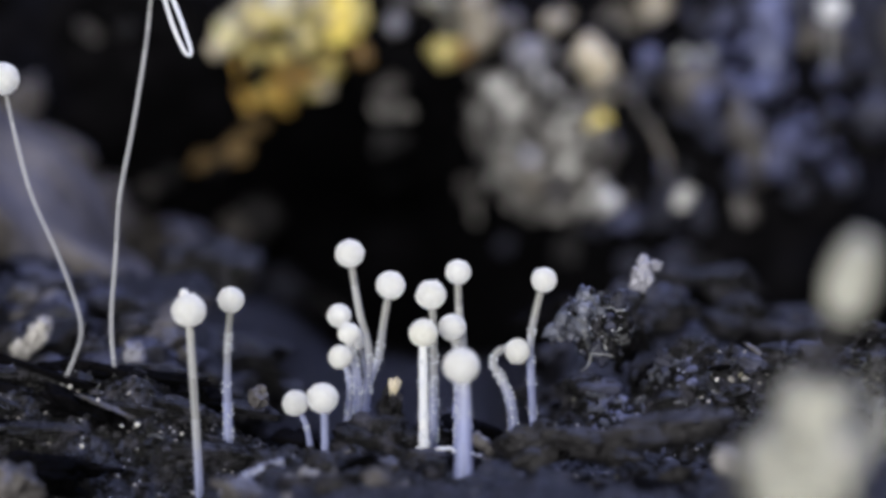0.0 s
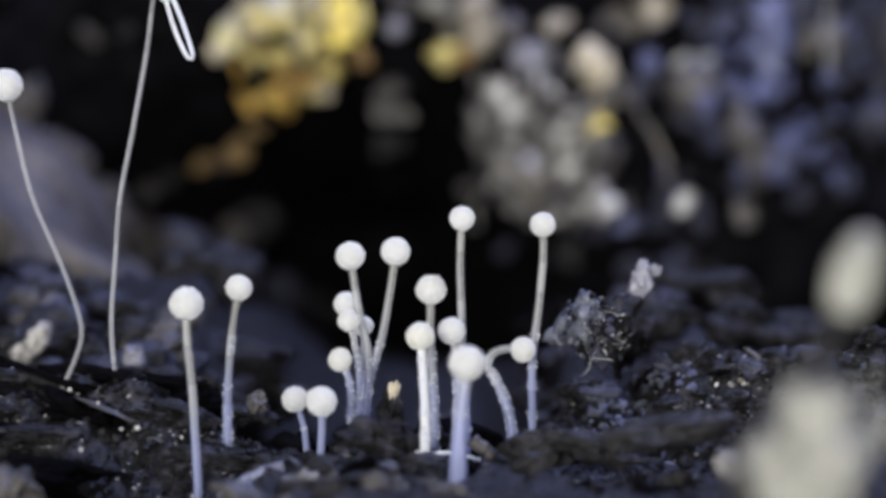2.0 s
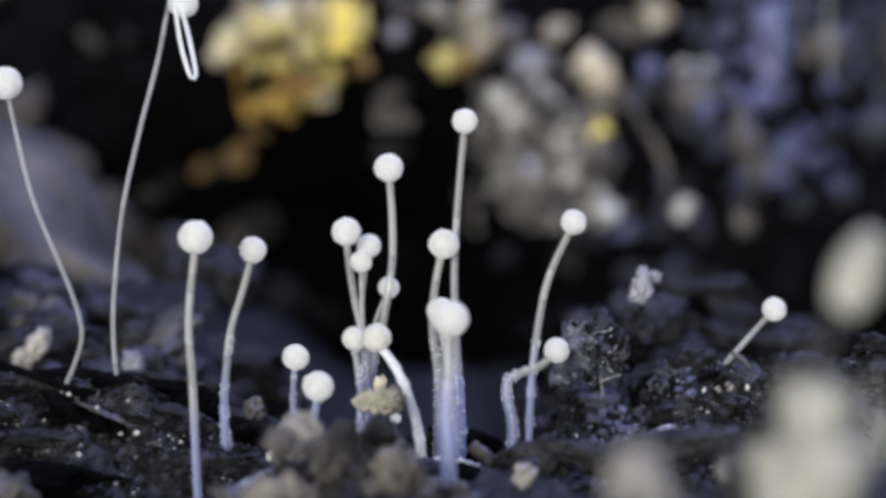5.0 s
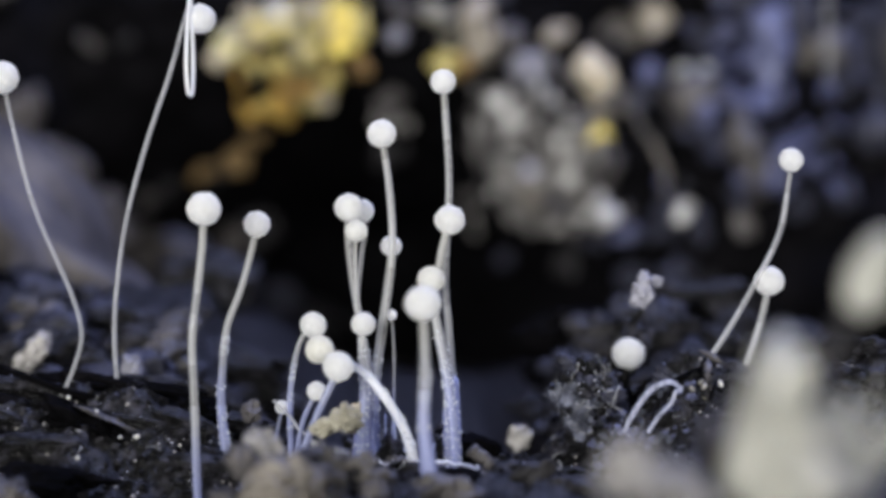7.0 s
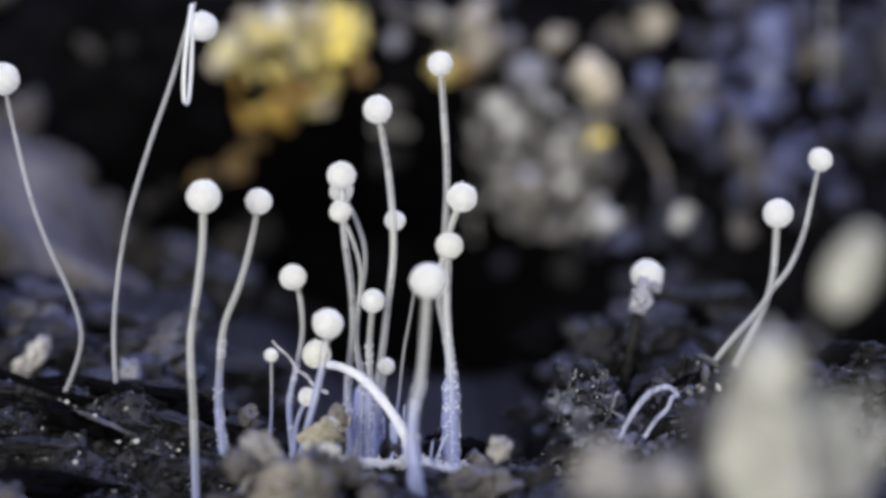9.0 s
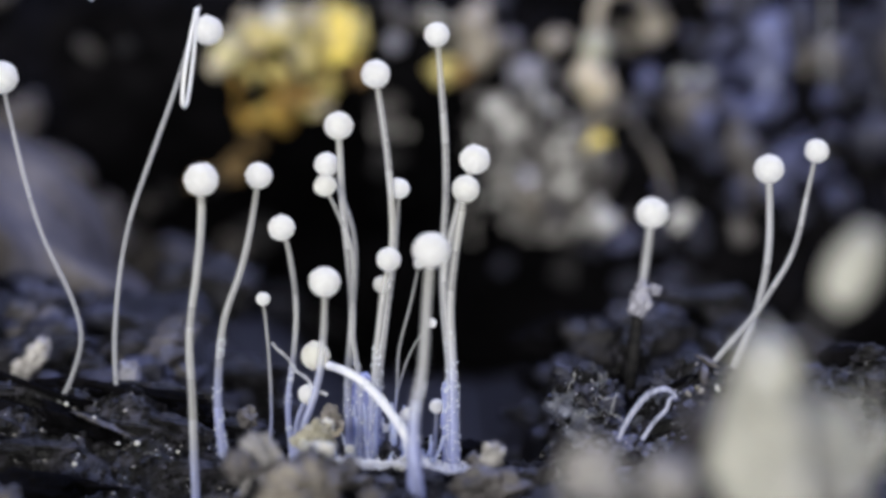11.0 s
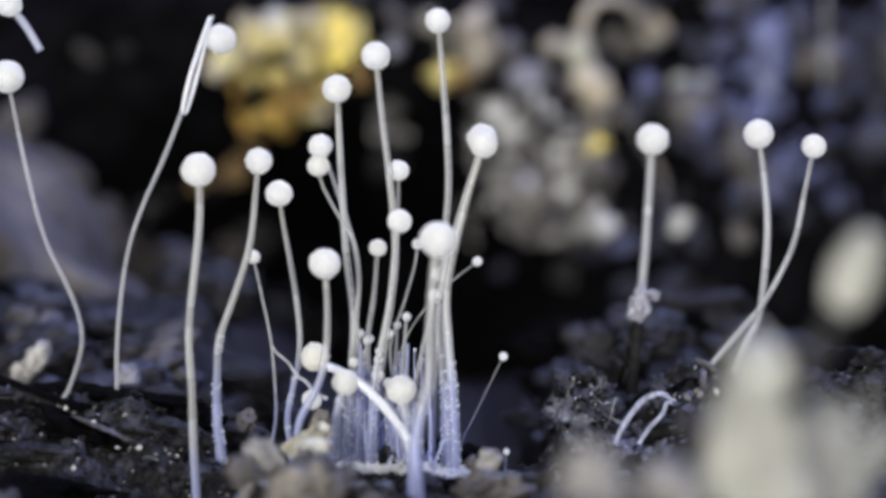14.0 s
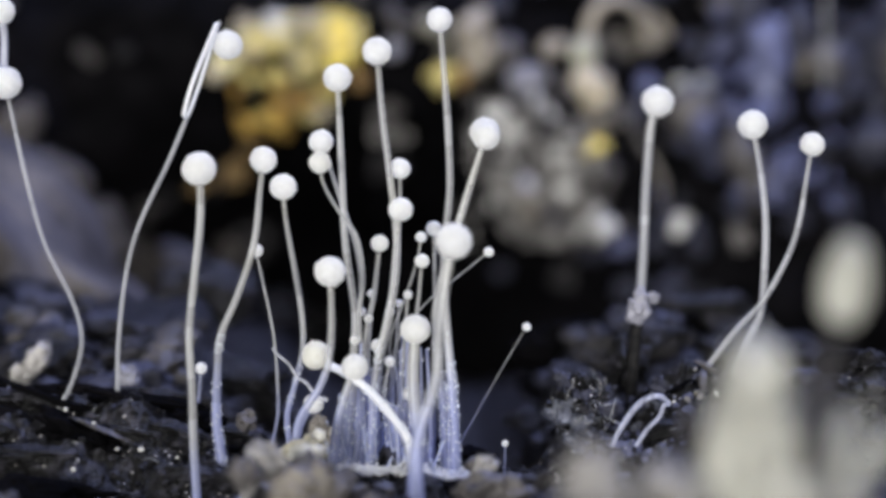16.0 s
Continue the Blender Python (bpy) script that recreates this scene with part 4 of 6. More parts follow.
stalk(label='thin mould stalk with a tiny white head', y=0.5, head=0.065, top=0.0185, base=0.0272, grow=True, beads=0,
  track=[(0, -1.127, -1.076), (12, -1.06, -0.378), (13.5, -1.043, 1.592), (14.5, -1.008, 2.264), (16, -0.992, 2.599)],
  shapes=[(0, [(-1.129, -1.319), (-1.128, -1.197)]), (16, [(-1.055, -0.154), (-1.072, 0.979), (-1.016, 1.951), (-0.992, 2.518)])])
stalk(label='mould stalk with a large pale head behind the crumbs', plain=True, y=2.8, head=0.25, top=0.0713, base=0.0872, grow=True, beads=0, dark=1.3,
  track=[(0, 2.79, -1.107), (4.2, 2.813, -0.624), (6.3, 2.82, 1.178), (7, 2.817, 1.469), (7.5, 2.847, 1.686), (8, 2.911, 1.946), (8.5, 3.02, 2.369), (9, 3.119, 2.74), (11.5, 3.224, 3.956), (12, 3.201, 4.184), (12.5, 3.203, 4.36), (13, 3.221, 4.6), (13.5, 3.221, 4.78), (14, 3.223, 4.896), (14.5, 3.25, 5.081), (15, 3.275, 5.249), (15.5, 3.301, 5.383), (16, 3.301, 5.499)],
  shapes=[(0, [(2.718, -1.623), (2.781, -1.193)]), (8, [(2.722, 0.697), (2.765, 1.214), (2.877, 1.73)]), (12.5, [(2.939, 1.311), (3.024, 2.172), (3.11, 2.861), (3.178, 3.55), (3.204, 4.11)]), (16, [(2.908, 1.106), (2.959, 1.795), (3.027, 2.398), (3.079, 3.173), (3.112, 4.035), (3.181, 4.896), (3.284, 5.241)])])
stalk(label='upright mould stalk with a round white head on the bank', plain=True, y=1, head=0.222, top=0.043, base=0.05, grow=True, beads=0,
  track=[(0, 4.194, -0.918), (4.2, 4.38, -0.451), (5, 4.547, 0.472), (6.3, 4.773, 1.909), (6.5, 4.831, 2.103), (7, 4.728, 2.597), (7.5, 4.889, 3), (8, 4.745, 3.264), (8.5, 4.806, 3.455), (9, 4.876, 3.654), (11.5, 4.723, 4.491), (12.5, 4.703, 4.688), (13.5, 4.621, 4.841), (15, 4.591, 4.993), (16, 4.525, 5.051)],
  shapes=[(0, [(4.109, -1.41), (4.194, -1)]), (6.5, [(4.224, 0.756), (4.552, 1.413), (4.798, 1.906)]), (8, [(3.99, 0.974), (4.441, 1.713), (4.712, 2.287), (4.753, 3.026)]), (16, [(4.101, 0.954), (4.47, 1.898), (4.65, 2.268), (4.715, 2.925), (4.731, 3.582), (4.673, 4.156), (4.558, 4.813)])])
stalk(label='curved mould stalk with a round white head', plain=True, y=0.9, head=0.18, top=0.0342, base=0.0447, grow=True, beads=0,
  track=[(0, 3.692, -0.904), (4.2, 3.795, -0.44), (5.2, 5.028, 2.777), (6.3, 5.579, 3.787), (6.5, 5.514, 3.996), (7, 5.035, 4.35), (7.5, 5.334, 4.204), (8, 5.379, 4.279), (8.5, 5.448, 4.371), (9, 5.475, 4.431), (11.5, 5.422, 4.619), (12.5, 5.418, 4.668), (16, 5.381, 4.76)],
  shapes=[(0, [(3.566, -1.394), (3.691, -0.986)]), (6.5, [(3.516, 1.008), (4.048, 1.663), (4.621, 2.318), (5.113, 2.891), (5.358, 3.464), (5.497, 3.874)]), (7, [(3.52, 1.026), (4.052, 1.763), (4.544, 2.582), (4.871, 3.236), (4.994, 3.891), (5.035, 4.219)]), (9, [(3.702, 1.179), (4.111, 1.712), (4.561, 2.203), (4.765, 2.49), (5.011, 2.777), (5.215, 3.227), (5.337, 3.719), (5.459, 4.251)]), (12.5, [(3.636, 1.195), (4.25, 1.851), (4.618, 2.285), (4.904, 2.752), (5.108, 3.202), (5.231, 3.775), (5.394, 4.471)]), (16, [(3.64, 1.246), (4.253, 2.024), (4.662, 2.45), (5.03, 3.089), (5.193, 3.581), (5.275, 4.072), (5.372, 4.604)])])
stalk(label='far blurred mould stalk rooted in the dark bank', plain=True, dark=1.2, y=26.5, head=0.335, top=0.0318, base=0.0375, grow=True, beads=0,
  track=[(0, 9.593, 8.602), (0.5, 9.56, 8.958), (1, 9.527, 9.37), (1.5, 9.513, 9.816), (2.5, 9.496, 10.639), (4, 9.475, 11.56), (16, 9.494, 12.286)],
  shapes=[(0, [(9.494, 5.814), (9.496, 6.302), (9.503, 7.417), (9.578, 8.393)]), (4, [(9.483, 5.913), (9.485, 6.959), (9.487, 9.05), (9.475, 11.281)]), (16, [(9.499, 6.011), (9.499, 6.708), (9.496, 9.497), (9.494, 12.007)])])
stalk(label='tall wavy mould stalk with a blurred white head', plain=True, y=0.5, head=0.243, top=0.0277, base=0.034, grow=False, beads=0, roots=1,
  track=[(0, -6.313, 5.35), (1.5, -6.279, 5.298), (4, -6.249, 5.312), (6.5, -6.336, 5.509), (9, -6.302, 5.562), (12.5, -6.326, 5.645), (13.5, -6.243, 5.686), (14.5, -6.192, 5.677), (16, -6.249, 5.615)],
  shapes=[(0, [(-5.604, 0.488), (-5.505, 0.893), (-5.324, 1.296), (-5.201, 1.701), (-5.279, 2.106), (-5.518, 2.755), (-5.878, 3.567), (-6.076, 4.297), (-6.258, 5.148)]), (16, [(-5.573, 0.652), (-5.468, 0.976), (-5.307, 1.259), (-5.145, 1.867), (-5.267, 2.433), (-5.673, 3.243), (-5.916, 4.052), (-6.144, 5.024), (-6.241, 5.469)])])
stalk(label='tall thin mould stalk folded over at its tip', plain=True, y=0.5, head=0.219, top=0.0277, base=0.034, grow=False, beads=0, roots=1, offset=(-0.128, 0.287), fold=True,
  track=[(0, -3.966, 6.697), (2, -3.952, 6.696), (4, -3.884, 6.629), (6.5, -3.51, 6.399), (7, -3.482, 6.36), (9, -3.436, 6.318), (11.5, -3.335, 6.28), (12.5, -3.29, 6.255), (14, -3.158, 6.218), (16, -3.06, 6.16)],
  shapes=[(0, [(-4.665, 0.483), (-4.68, 0.766), (-4.757, 1.374), (-4.778, 1.941), (-4.708, 2.831), (-4.647, 3.641), (-4.455, 4.611), (-4.263, 5.744), (-4.177, 6.472), (-4.094, 6.941)]), (7, [(-4.639, 0.563), (-4.656, 0.846), (-4.72, 1.778), (-4.68, 2.587), (-4.534, 3.559), (-4.251, 4.611), (-3.927, 5.583), (-3.684, 6.474), (-3.619, 6.636)]), (16, [(-4.602, 0.41), (-4.618, 0.734), (-4.619, 1.948), (-4.418, 3.325), (-3.892, 4.54), (-3.569, 5.35), (-3.286, 6.16), (-3.198, 6.467)])])
stalk(label='thin young mould stalk in the dense clump', y=0.2, head=0.064, top=0.022, base=0.0337, grow=True, beads=0.4,
  track=[(0, -1.222, -1.04), (9.5, -1.142, -0.548), (11.5, -1.103, 0.908), (13.5, -1.058, 1.829), (16, -1.032, 2.25)],
  shapes=[(0, [(-1.224, -1.281), (-1.223, -1.161)]), (16, [(-1.126, -0.127), (-1.159, 0.836), (-1.128, 1.479), (-1.032, 2.185)])])
stalk(label='thin young mould stalk in the dense clump', y=-0.3, head=0.071, top=0.0217, base=0.0333, grow=True, beads=0.4,
  track=[(0, -1.395, -0.981), (9.5, -1.316, -0.497), (11.5, -1.278, 0.638), (13.5, -1.233, 1.546), (16, -1.207, 1.961)],
  shapes=[(0, [(-1.397, -1.219), (-1.396, -1.1)]), (16, [(-1.285, -0.082), (-1.254, 0.71), (-1.175, 1.343), (-1.207, 1.897)])])
stalk(label='thin young mould stalk in the dense clump', y=0.5, head=0.057, top=0.0222, base=0.034, grow=True, beads=0.4,
  track=[(0, -0.795, -1.078), (9.5, -0.715, -0.579), (11.5, -0.675, 1.109), (13.5, -0.63, 2.037), (16, -0.603, 2.462)],
  shapes=[(0, [(-0.797, -1.32), (-0.796, -1.199)]), (16, [(-0.65, -0.154), (-0.716, 0.818), (-0.651, 1.628), (-0.603, 2.397)])])
stalk(label='thin young mould stalk in the dense clump', y=0.1, head=0.064, top=0.0219, base=0.0336, grow=True, beads=0.4,
  track=[(0, -0.658, -1.032), (9.5, -0.579, -0.538), (11.5, -0.54, 1.251), (13.5, -0.495, 2.169), (16, -0.469, 2.589)],
  shapes=[(0, [(-0.66, -1.272), (-0.659, -1.152)]), (16, [(-0.547, -0.118), (-0.595, 0.763), (-0.548, 1.484), (-0.469, 2.525)])])
stalk(label='thin young mould stalk in the dense clump', y=-0.2, head=0.079, top=0.0217, base=0.0333, grow=True, beads=0.4,
  track=[(0, -0.907, -0.996), (9.5, -0.828, -0.507), (11.5, -0.789, 0.329), (13.5, -0.744, 1.24), (16, -0.718, 1.656)],
  shapes=[(0, [(-0.908, -1.234), (-0.908, -1.115)]), (16, [(-0.717, -0.091), (-0.765, 0.703), (-0.797, 1.18), (-0.718, 1.593)])])
stalk(label='thin young mould stalk in the dense clump', y=0.6, head=0.065, top=0.0222, base=0.0341, grow=True, beads=0.4,
  track=[(0, -1.334, -1.086), (9.5, -1.253, -0.589), (11.5, -1.213, 0.981), (13.5, -1.168, 1.912), (16, -1.141, 2.338)],
  shapes=[(0, [(-1.335, -1.33), (-1.334, -1.208)]), (16, [(-1.431, -0.163), (-1.383, 0.73), (-1.286, 1.542), (-1.141, 2.273)])])
stalk(label='thin young mould stalk in the dense clump', y=0.3, head=0.072, top=0.022, base=0.0338, grow=True, beads=0.4,
  track=[(0, -0.92, -1.054), (9.5, -0.84, -0.558), (11.5, -0.8, 0.999), (13.5, -0.755, 1.922), (16, -0.729, 2.344)],
  shapes=[(0, [(-0.921, -1.295), (-0.921, -1.174)]), (16, [(-1.009, -0.136), (-0.969, 0.669), (-0.841, 1.555), (-0.729, 2.28)])])
stalk(label='thin young mould stalk in the dense clump', y=-0.4, head=0.095, top=0.0216, base=0.0332, grow=True, beads=0.4,
  track=[(0, -0.633, -0.974), (9.5, -0.555, -0.487), (11.5, -0.516, -0.105), (13.5, -0.471, 0.801), (16, -0.445, 1.215)],
  shapes=[(0, [(-0.635, -1.211), (-0.634, -1.092)]), (16, [(-0.16, -0.151), (-0.224, 0.481), (-0.303, 0.875), (-0.445, 1.151)])])


def between(rows, t):
    """The row at t, straight between the two round it."""
    for a, b in zip(rows, rows[1:]):
        if t <= b[0]:
            k = (t - a[0]) / (b[0] - a[0]) if b[0] > a[0] else 0
            return np.array(a[1:]) * (1 - k) + np.array(b[1:]) * k
    return np.array(rows[-1][1:])


def bent(line, end, grow):
    """The line led to a given end: the grown part of it only, leaning over more and more towards the tip."""
    n = len(line)
    last = n - 1
    if grow:
        below = np.where(line[:, 1] >= end[1])[0]
        last = int(below[0]) if len(below) else n - 1
        last = max(last, n // 10)
    cut = line[: last + 1]
    u = np.linspace(0, last, n)
    cut = np.stack([np.interp(u, np.arange(last + 1), cut[:, k]) for k in (0, 1)], 1)
    w = np.linspace(0, 1, n)[:, None]
    return cut + (end - cut[-1]) * w ** 1.6


def stem_line(st, t):
    end = between(st["track"], t) + np.array(st.get("offset", (0, 0)))
    shapes = st["lines"]
    if t <= shapes[0][0]:
        return bent(shapes[0][1], end, st["grow"])
    for (ta, a), (tb, b) in zip(shapes, shapes[1:]):
        if t <= tb:
            k = (t - ta) / (tb - ta)
            k = k * k * (3 - 2 * k)
            return bent(a, end, st["grow"]) * (1 - k) + bent(b, end, st["grow"]) * k
    return bent(shapes[-1][1], end, st["grow"])


ROOTS = 4


def places(st, t, count):
    """The lower and upper joint of each length of stem, from some lengths under the base up to the head, and the stem's length.
    The stem grows at its tip: lengths not yet grown lie within the head."""
    line, roots = stem_line(st, t), st.get("roots", ROOTS)
    s = np.r_[0, np.cumsum(np.linalg.norm(np.diff(line, axis=0), axis=1))]
    foot = line[0] - line[4]
    foot = foot / max(np.linalg.norm(foot), 1e-6)
    if foot[1] > -0.4:
        foot = np.array((foot[0] * 0.5, -0.8))
        foot = foot / np.linalg.norm(foot)
    total = max(s[-1], STEP)

    def at(d):
        return line[0] - foot * d if d < 0 else np.array([np.interp(d, s, line[:, k]) for k in (0, 1)])
    out = []
    for i in range(count):
        d = (i - roots) * STEP
        if d >= total and i > roots:
            half = (line[-1] - line[-4]) / max(np.linalg.norm(line[-1] - line[-4]), 1e-6) * STEP / 2
            out.append((line[-1] - half, line[-1] + half))
        else:
            d = min(d, total - STEP)
            out.append((at(d), at(d + STEP)))
    return out, total, line


SEGMENTS = {}


def stem_piece(radius, look_index):
    """A short length of stem about its lower end; alike ones are shared."""
    key = (round(radius, 3), look_index)
    if key in SEGMENTS:
        return SEGMENTS[key]
    h, r = STEP, radius
    bm = tube_bm([(0, 0, 0), (0, 0, h)], [r, r], 14)
    bmesh.ops.delete(bm, geom=[f for f in bm.faces if len(f.verts) > 4], context="FACES_ONLY")
    me = bpy.data.meshes.new("stem_piece")
    bm.to_mesh(me)
    bm.free()
    me.materials.append(STEM[look_index])
    me.polygons.foreach_set("use_smooth", [True] * len(me.polygons))
    SEGMENTS[key] = me
    return me


def bead_cluster(radius, beads, rng):
    """Beads of water on one length of stem."""
    key = ("beads", round(radius, 2), beads)
    if key not in SEGMENTS:
        bm = bmesh.new()
        for k in range(beads):
            a, z = rng.uniform(0, 2 * math.pi), rng.uniform(0, STEP)
            m = Matrix.Translation(Vector((math.cos(a) * radius * 1.12, math.sin(a) * radius * 1.12, z)) * MM) @ Matrix.Scale(rng.uniform(0.006, 0.017) * MM, 4)
            bmesh.ops.create_icosphere(bm, subdivisions=2, radius=1.0, matrix=m)
        me = bpy.data.meshes.new("dew")
        bm.to_mesh(me)
        bm.free()
        me.materials.append(BEAD)
        me.polygons.foreach_set("use_smooth", [True] * len(me.polygons))
        SEGMENTS[key] = me
    return SEGMENTS[key]


def head_bm(r, seed, bumps):
    bm = clod_bm((r, r, r * 0.97), seed, 0.035, 3.4, 4)
    rng = random.Random(seed)
    for k in range(bumps):
        d = Vector((rng.gauss(0, 1), rng.gauss(0, 1), rng.gauss(0, 1))).normalized()
        m = Matrix.Translation(d * r * 0.98 * MM) @ Matrix.Scale(rng.uniform(0.05, 0.11) * r * MM, 4)
        bmesh.ops.create_icosphere(bm, subdivisions=2, radius=1.0, matrix=m)
    return bm


MOVES = []


def build_stalk(i, st):
    rng = random.Random(i)
    st["lines"] = [(t, spline(p)) for t, p in st["shapes"]]
    longest = max(places(st, t, 1)[1] for t in TIMES)
    roots = st.get("roots", ROOTS)
    count = int(longest / STEP) + 1 + roots
    x0, z0 = st["lines"][-1][1][0]
    y = st["y"]
    thing = tagged(new("mould_stalk"), st["label"], "mould stalk", "mould stalks")
    thing.matrix_basis = pose(x0 * MM, y * MM, z0 * MM)
    looks = HEAD_YELLOW if "yellowish" in st["label"] else HEAD
    bumps = 46 if "beaded head" in st["label"] else 20 if i in (1, 3, 4, 5) else 8 if st["head"] > 0.15 else 0
    head = part("head", head_bm(st["head"], i + 1, bumps), looks, thing)
    pieces = []
    for k in range(count):
        h = max(0, k - roots) * STEP
        neck = 1 + 0.32 * step(longest - h, 0.15, 1.3) * step(st["top"], 0.014, 0.03) * (1 - step(st["top"], 0.042, 0.055))
        foot = 1.4 if st["beads"] > 0.25 and not st.get("plain") else 1.0
        r = round(float(neck * st["top"] + max(0, foot * st["base"] - neck * st["top"]) * math.exp(-h / (1.6 if foot == 1 else 0.9))), 3)
        tone = 1 if st.get("plain") else int(7.99 * (1 - step(h, 0.35, 1.9)))
        if noise.noise(Vector((h * 1.1, i * 3.7, 0.5))) > 0.12:
            tone += 8
        wet = 1.5 * st["beads"] * (1 - step(h, 1.0, 1.9))
        # below the height 'dark', shade is painted on as a near-black stem
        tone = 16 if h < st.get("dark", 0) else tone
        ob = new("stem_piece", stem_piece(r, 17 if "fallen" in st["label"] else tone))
        ob.parent = thing
        if rng.random() < wet:
            drops = new("dew", bead_cluster(r, rng.randint(10, 20), rng))
            drops.parent = ob
            tagged(drops, "clear beads of dew", kind="stuff")
        pieces.append(ob)
    rows = {ob: [] for ob in pieces}
    heads = []
    for t in TIMES:
        joints, _, line = places(st, t, count)
        top = between(st["track"], t)
        lean = math.degrees(math.atan2(line[-1][0] - line[-6][0], line[-1][1] - line[-6][1]))
        heads.append((t, pose((top[0] - x0) * MM, 0, (top[1] - z0) * MM, 0, lean, 0)))
        for ob, (a, b) in zip(pieces, joints):
            ry = math.degrees(math.atan2(b[0] - a[0], b[1] - a[1]))
            rows[ob].append((t, pose((a[0] - x0) * MM, 0, (a[1] - z0) * MM, 0, ry, 0)))
    MOVES.append((head, heads))
    MOVES.extend(rows.items())
    if st.get("tip"):
        tip = part("tip", clod_bm((0.07, 0.07, 0.09), 91, 0.2, 2, 3), looks, head, "blunt young tip sinking into the head")
        MOVES.append((tip, [(0, pose(-0.05 * MM, 0, 0.215 * MM)), (1.5, pose(-0.04 * MM, 0, 0.19 * MM)), (2.8, pose(0, 0, 0.1 * MM)), (16, pose(0, 0, 0.09 * MM))]))
    if st.get("fold"):
        build_fold(thing, st, x0, z0)
    return thing


def build_fold(thing, st, x0, z0):
    """The doubled-over tip of the tall stalk, hanging down from its bend."""
    turn = [(0.0, 0.02, 0.0), (-0.05, 0.02, -0.45), (-0.08, 0.02, -0.95), (-0.05, 0.02, -1.34), (0.0, 0.02, -1.41), (0.045, 0.02, -1.33), (0.06, 0.02, -0.85), (0.04, 0.02, -0.3), (0.01, 0.02, 0.02)]
    line = spline(turn, 48)
    bm = tube_bm(line, [0.033] * 49, 10)
    fold = part("folded_tip", bm, THREAD, thing, "pale tip folded back on the stalk")
    rows = []
    for t, lean in ((0, -20), (2, -20), (4, -18), (6.5, -2), (8, 1), (9, 3), (11.5, 8), (12.5, 10), (14, 15), (16, 18.5)):
        tip = between(st["track"], t) + np.array(st["offset"])
        rows.append((t, pose((tip[0] - x0) * MM, -0.2 * MM, (tip[1] - z0) * MM, 0, lean, 0) @ pose(0, 0, 0, 0, 0, min(52, max(0, (t - 4) * 20)))))
    MOVES.append((fold, rows))


for i, st in enumerate(STALKS):
    build_stalk(i, st)


# ---- crumbs and rolls of soil, some of them pushed up or aside by the growth ----
CRUMBS = []


def heap(*facts):
    CRUMBS.append(facts)


heap('near_crumb', 'cream', -14.5, 0.290, 0.700, -4, 'whitish blurred mould tuft standing close to the lens',
     [(0, 2.99, 1.1), (4.2, 3.0, 1.15), (6.3, 2.902, 1.40), (7, 2.763, 1.502), (8, 2.65, 1.57), (9, 2.656, 1.591), (12.5, 2.618, 1.6), (16, 2.572, 1.629)])
heap('near_crumb', 'cream', -14.5, 0.34, 0.28, 0, 'low whitish mould cushion close to the lens',
     [(0, 2.80, 1.02), (4.2, 2.82, 1.08), (6.3, 2.80, 1.05), (16, 2.75, 1.02)])
heap('near_crumb', 'white', -14.5, 0.36, 0.30, 0, 'whitish mould cushion at the foot of the tuft',
     [(0, 3.195, 1.185), (4.2, 3.205, 1.245), (6.3, 3.138, 1.087), (9, 2.86, 1.085), (16, 2.84, 1.11)])
heap('near_crumb', 'grey_soil', -13, 0.263, 0.380, 0, 'grey soft crumb beside the whitish tuft',
     [(0, 2.738, 0.825), (6.3, 2.603, 1.045), (8, 2.383, 1.385), (16, 2.377, 1.423)])
heap('near_crumb', 'grey', -14.5, 0.293, 0.260, 0, 'whitish round crumb lying near the lens',
     [(0, 1.844, 0.414), (3.3, 1.856, 0.57), (4, 1.787, 1.008), (6.3, 1.627, 1.135), (7, 1.629, 1.195), (8, 1.54, 1.239), (9, 1.428, 1.212), (12.5, 1.319, 1.245), (16, 1.345, 1.227)])
heap('near_crumb', 'grey', -14, 0.363, 0.242, 0, 'pale grey crumb lying near the lens',
     [(0, 1.936, 0.325), (4.2, 1.951, 0.501), (6.3, 2.004, 0.895), (8, 1.963, 1.05), (16, 1.957, 1.11)])
heap('soil_crumb', 'grey_soil', -4, 0.34, 0.30, 15, 'pale brownish crumb of soft bark lying in front',
     [(0, -5.44, -0.06), (4, -5.46, -0.08), (8, -5.52, -0.1), (16, -5.56, -0.12)])
heap('soil_roll', 'dim', -3.6, 0.804, 0.194, -8, 'grey rounded roll of soil',
     [(0, 2.81, 0.598), (4.2, 2.86, 0.643), (6.3, 2.973, 0.115), (9, 2.995, -0.162), (16, 2.995, -0.162)])
heap('soil_roll', 'dim', -2.6, 0.592, 0.192, 14, 'grey rounded roll of soil',
     [(0, 1.935, 0.303), (4.2, 2.025, 0.345), (6.3, 2.031, -0.053), (9, 2.053, -0.265), (16, 2.053, -0.265)])
heap('soil_crumb', 'dim', -2.2, 0.464, 0.270, 0, 'violet-grey crumb of wet soil',
     [(0, 1.21, 0.311), (4.2, 1.338, 0.312), (6.3, 1.082, -0.016), (9, 1.104, -0.158), (16, 1.121, -0.096)])
heap('soil_crumb', 'grey', -6, 0.173, 0.173, 0, 'small pale round crumb',
     [(0, 3.327, 0.397), (4.2, 3.354, 0.416), (6.3, 3.347, 0.306), (9, 3.367, 0.084), (16, 3.367, 0.084)])
heap('soil_crumb', 'grey', -3.5, 0.273, 0.317, 10, 'pale fluffy crumb lifted by the growth',
     [(0, -1.864, -0.247), (3.3, -1.849, -0.136), (3.5, -1.739, 0.588), (4.2, -1.737, 0.64), (6.3, -2.235, 0.214), (7, -2.253, 0.183), (16, -2.233, 0.17)])
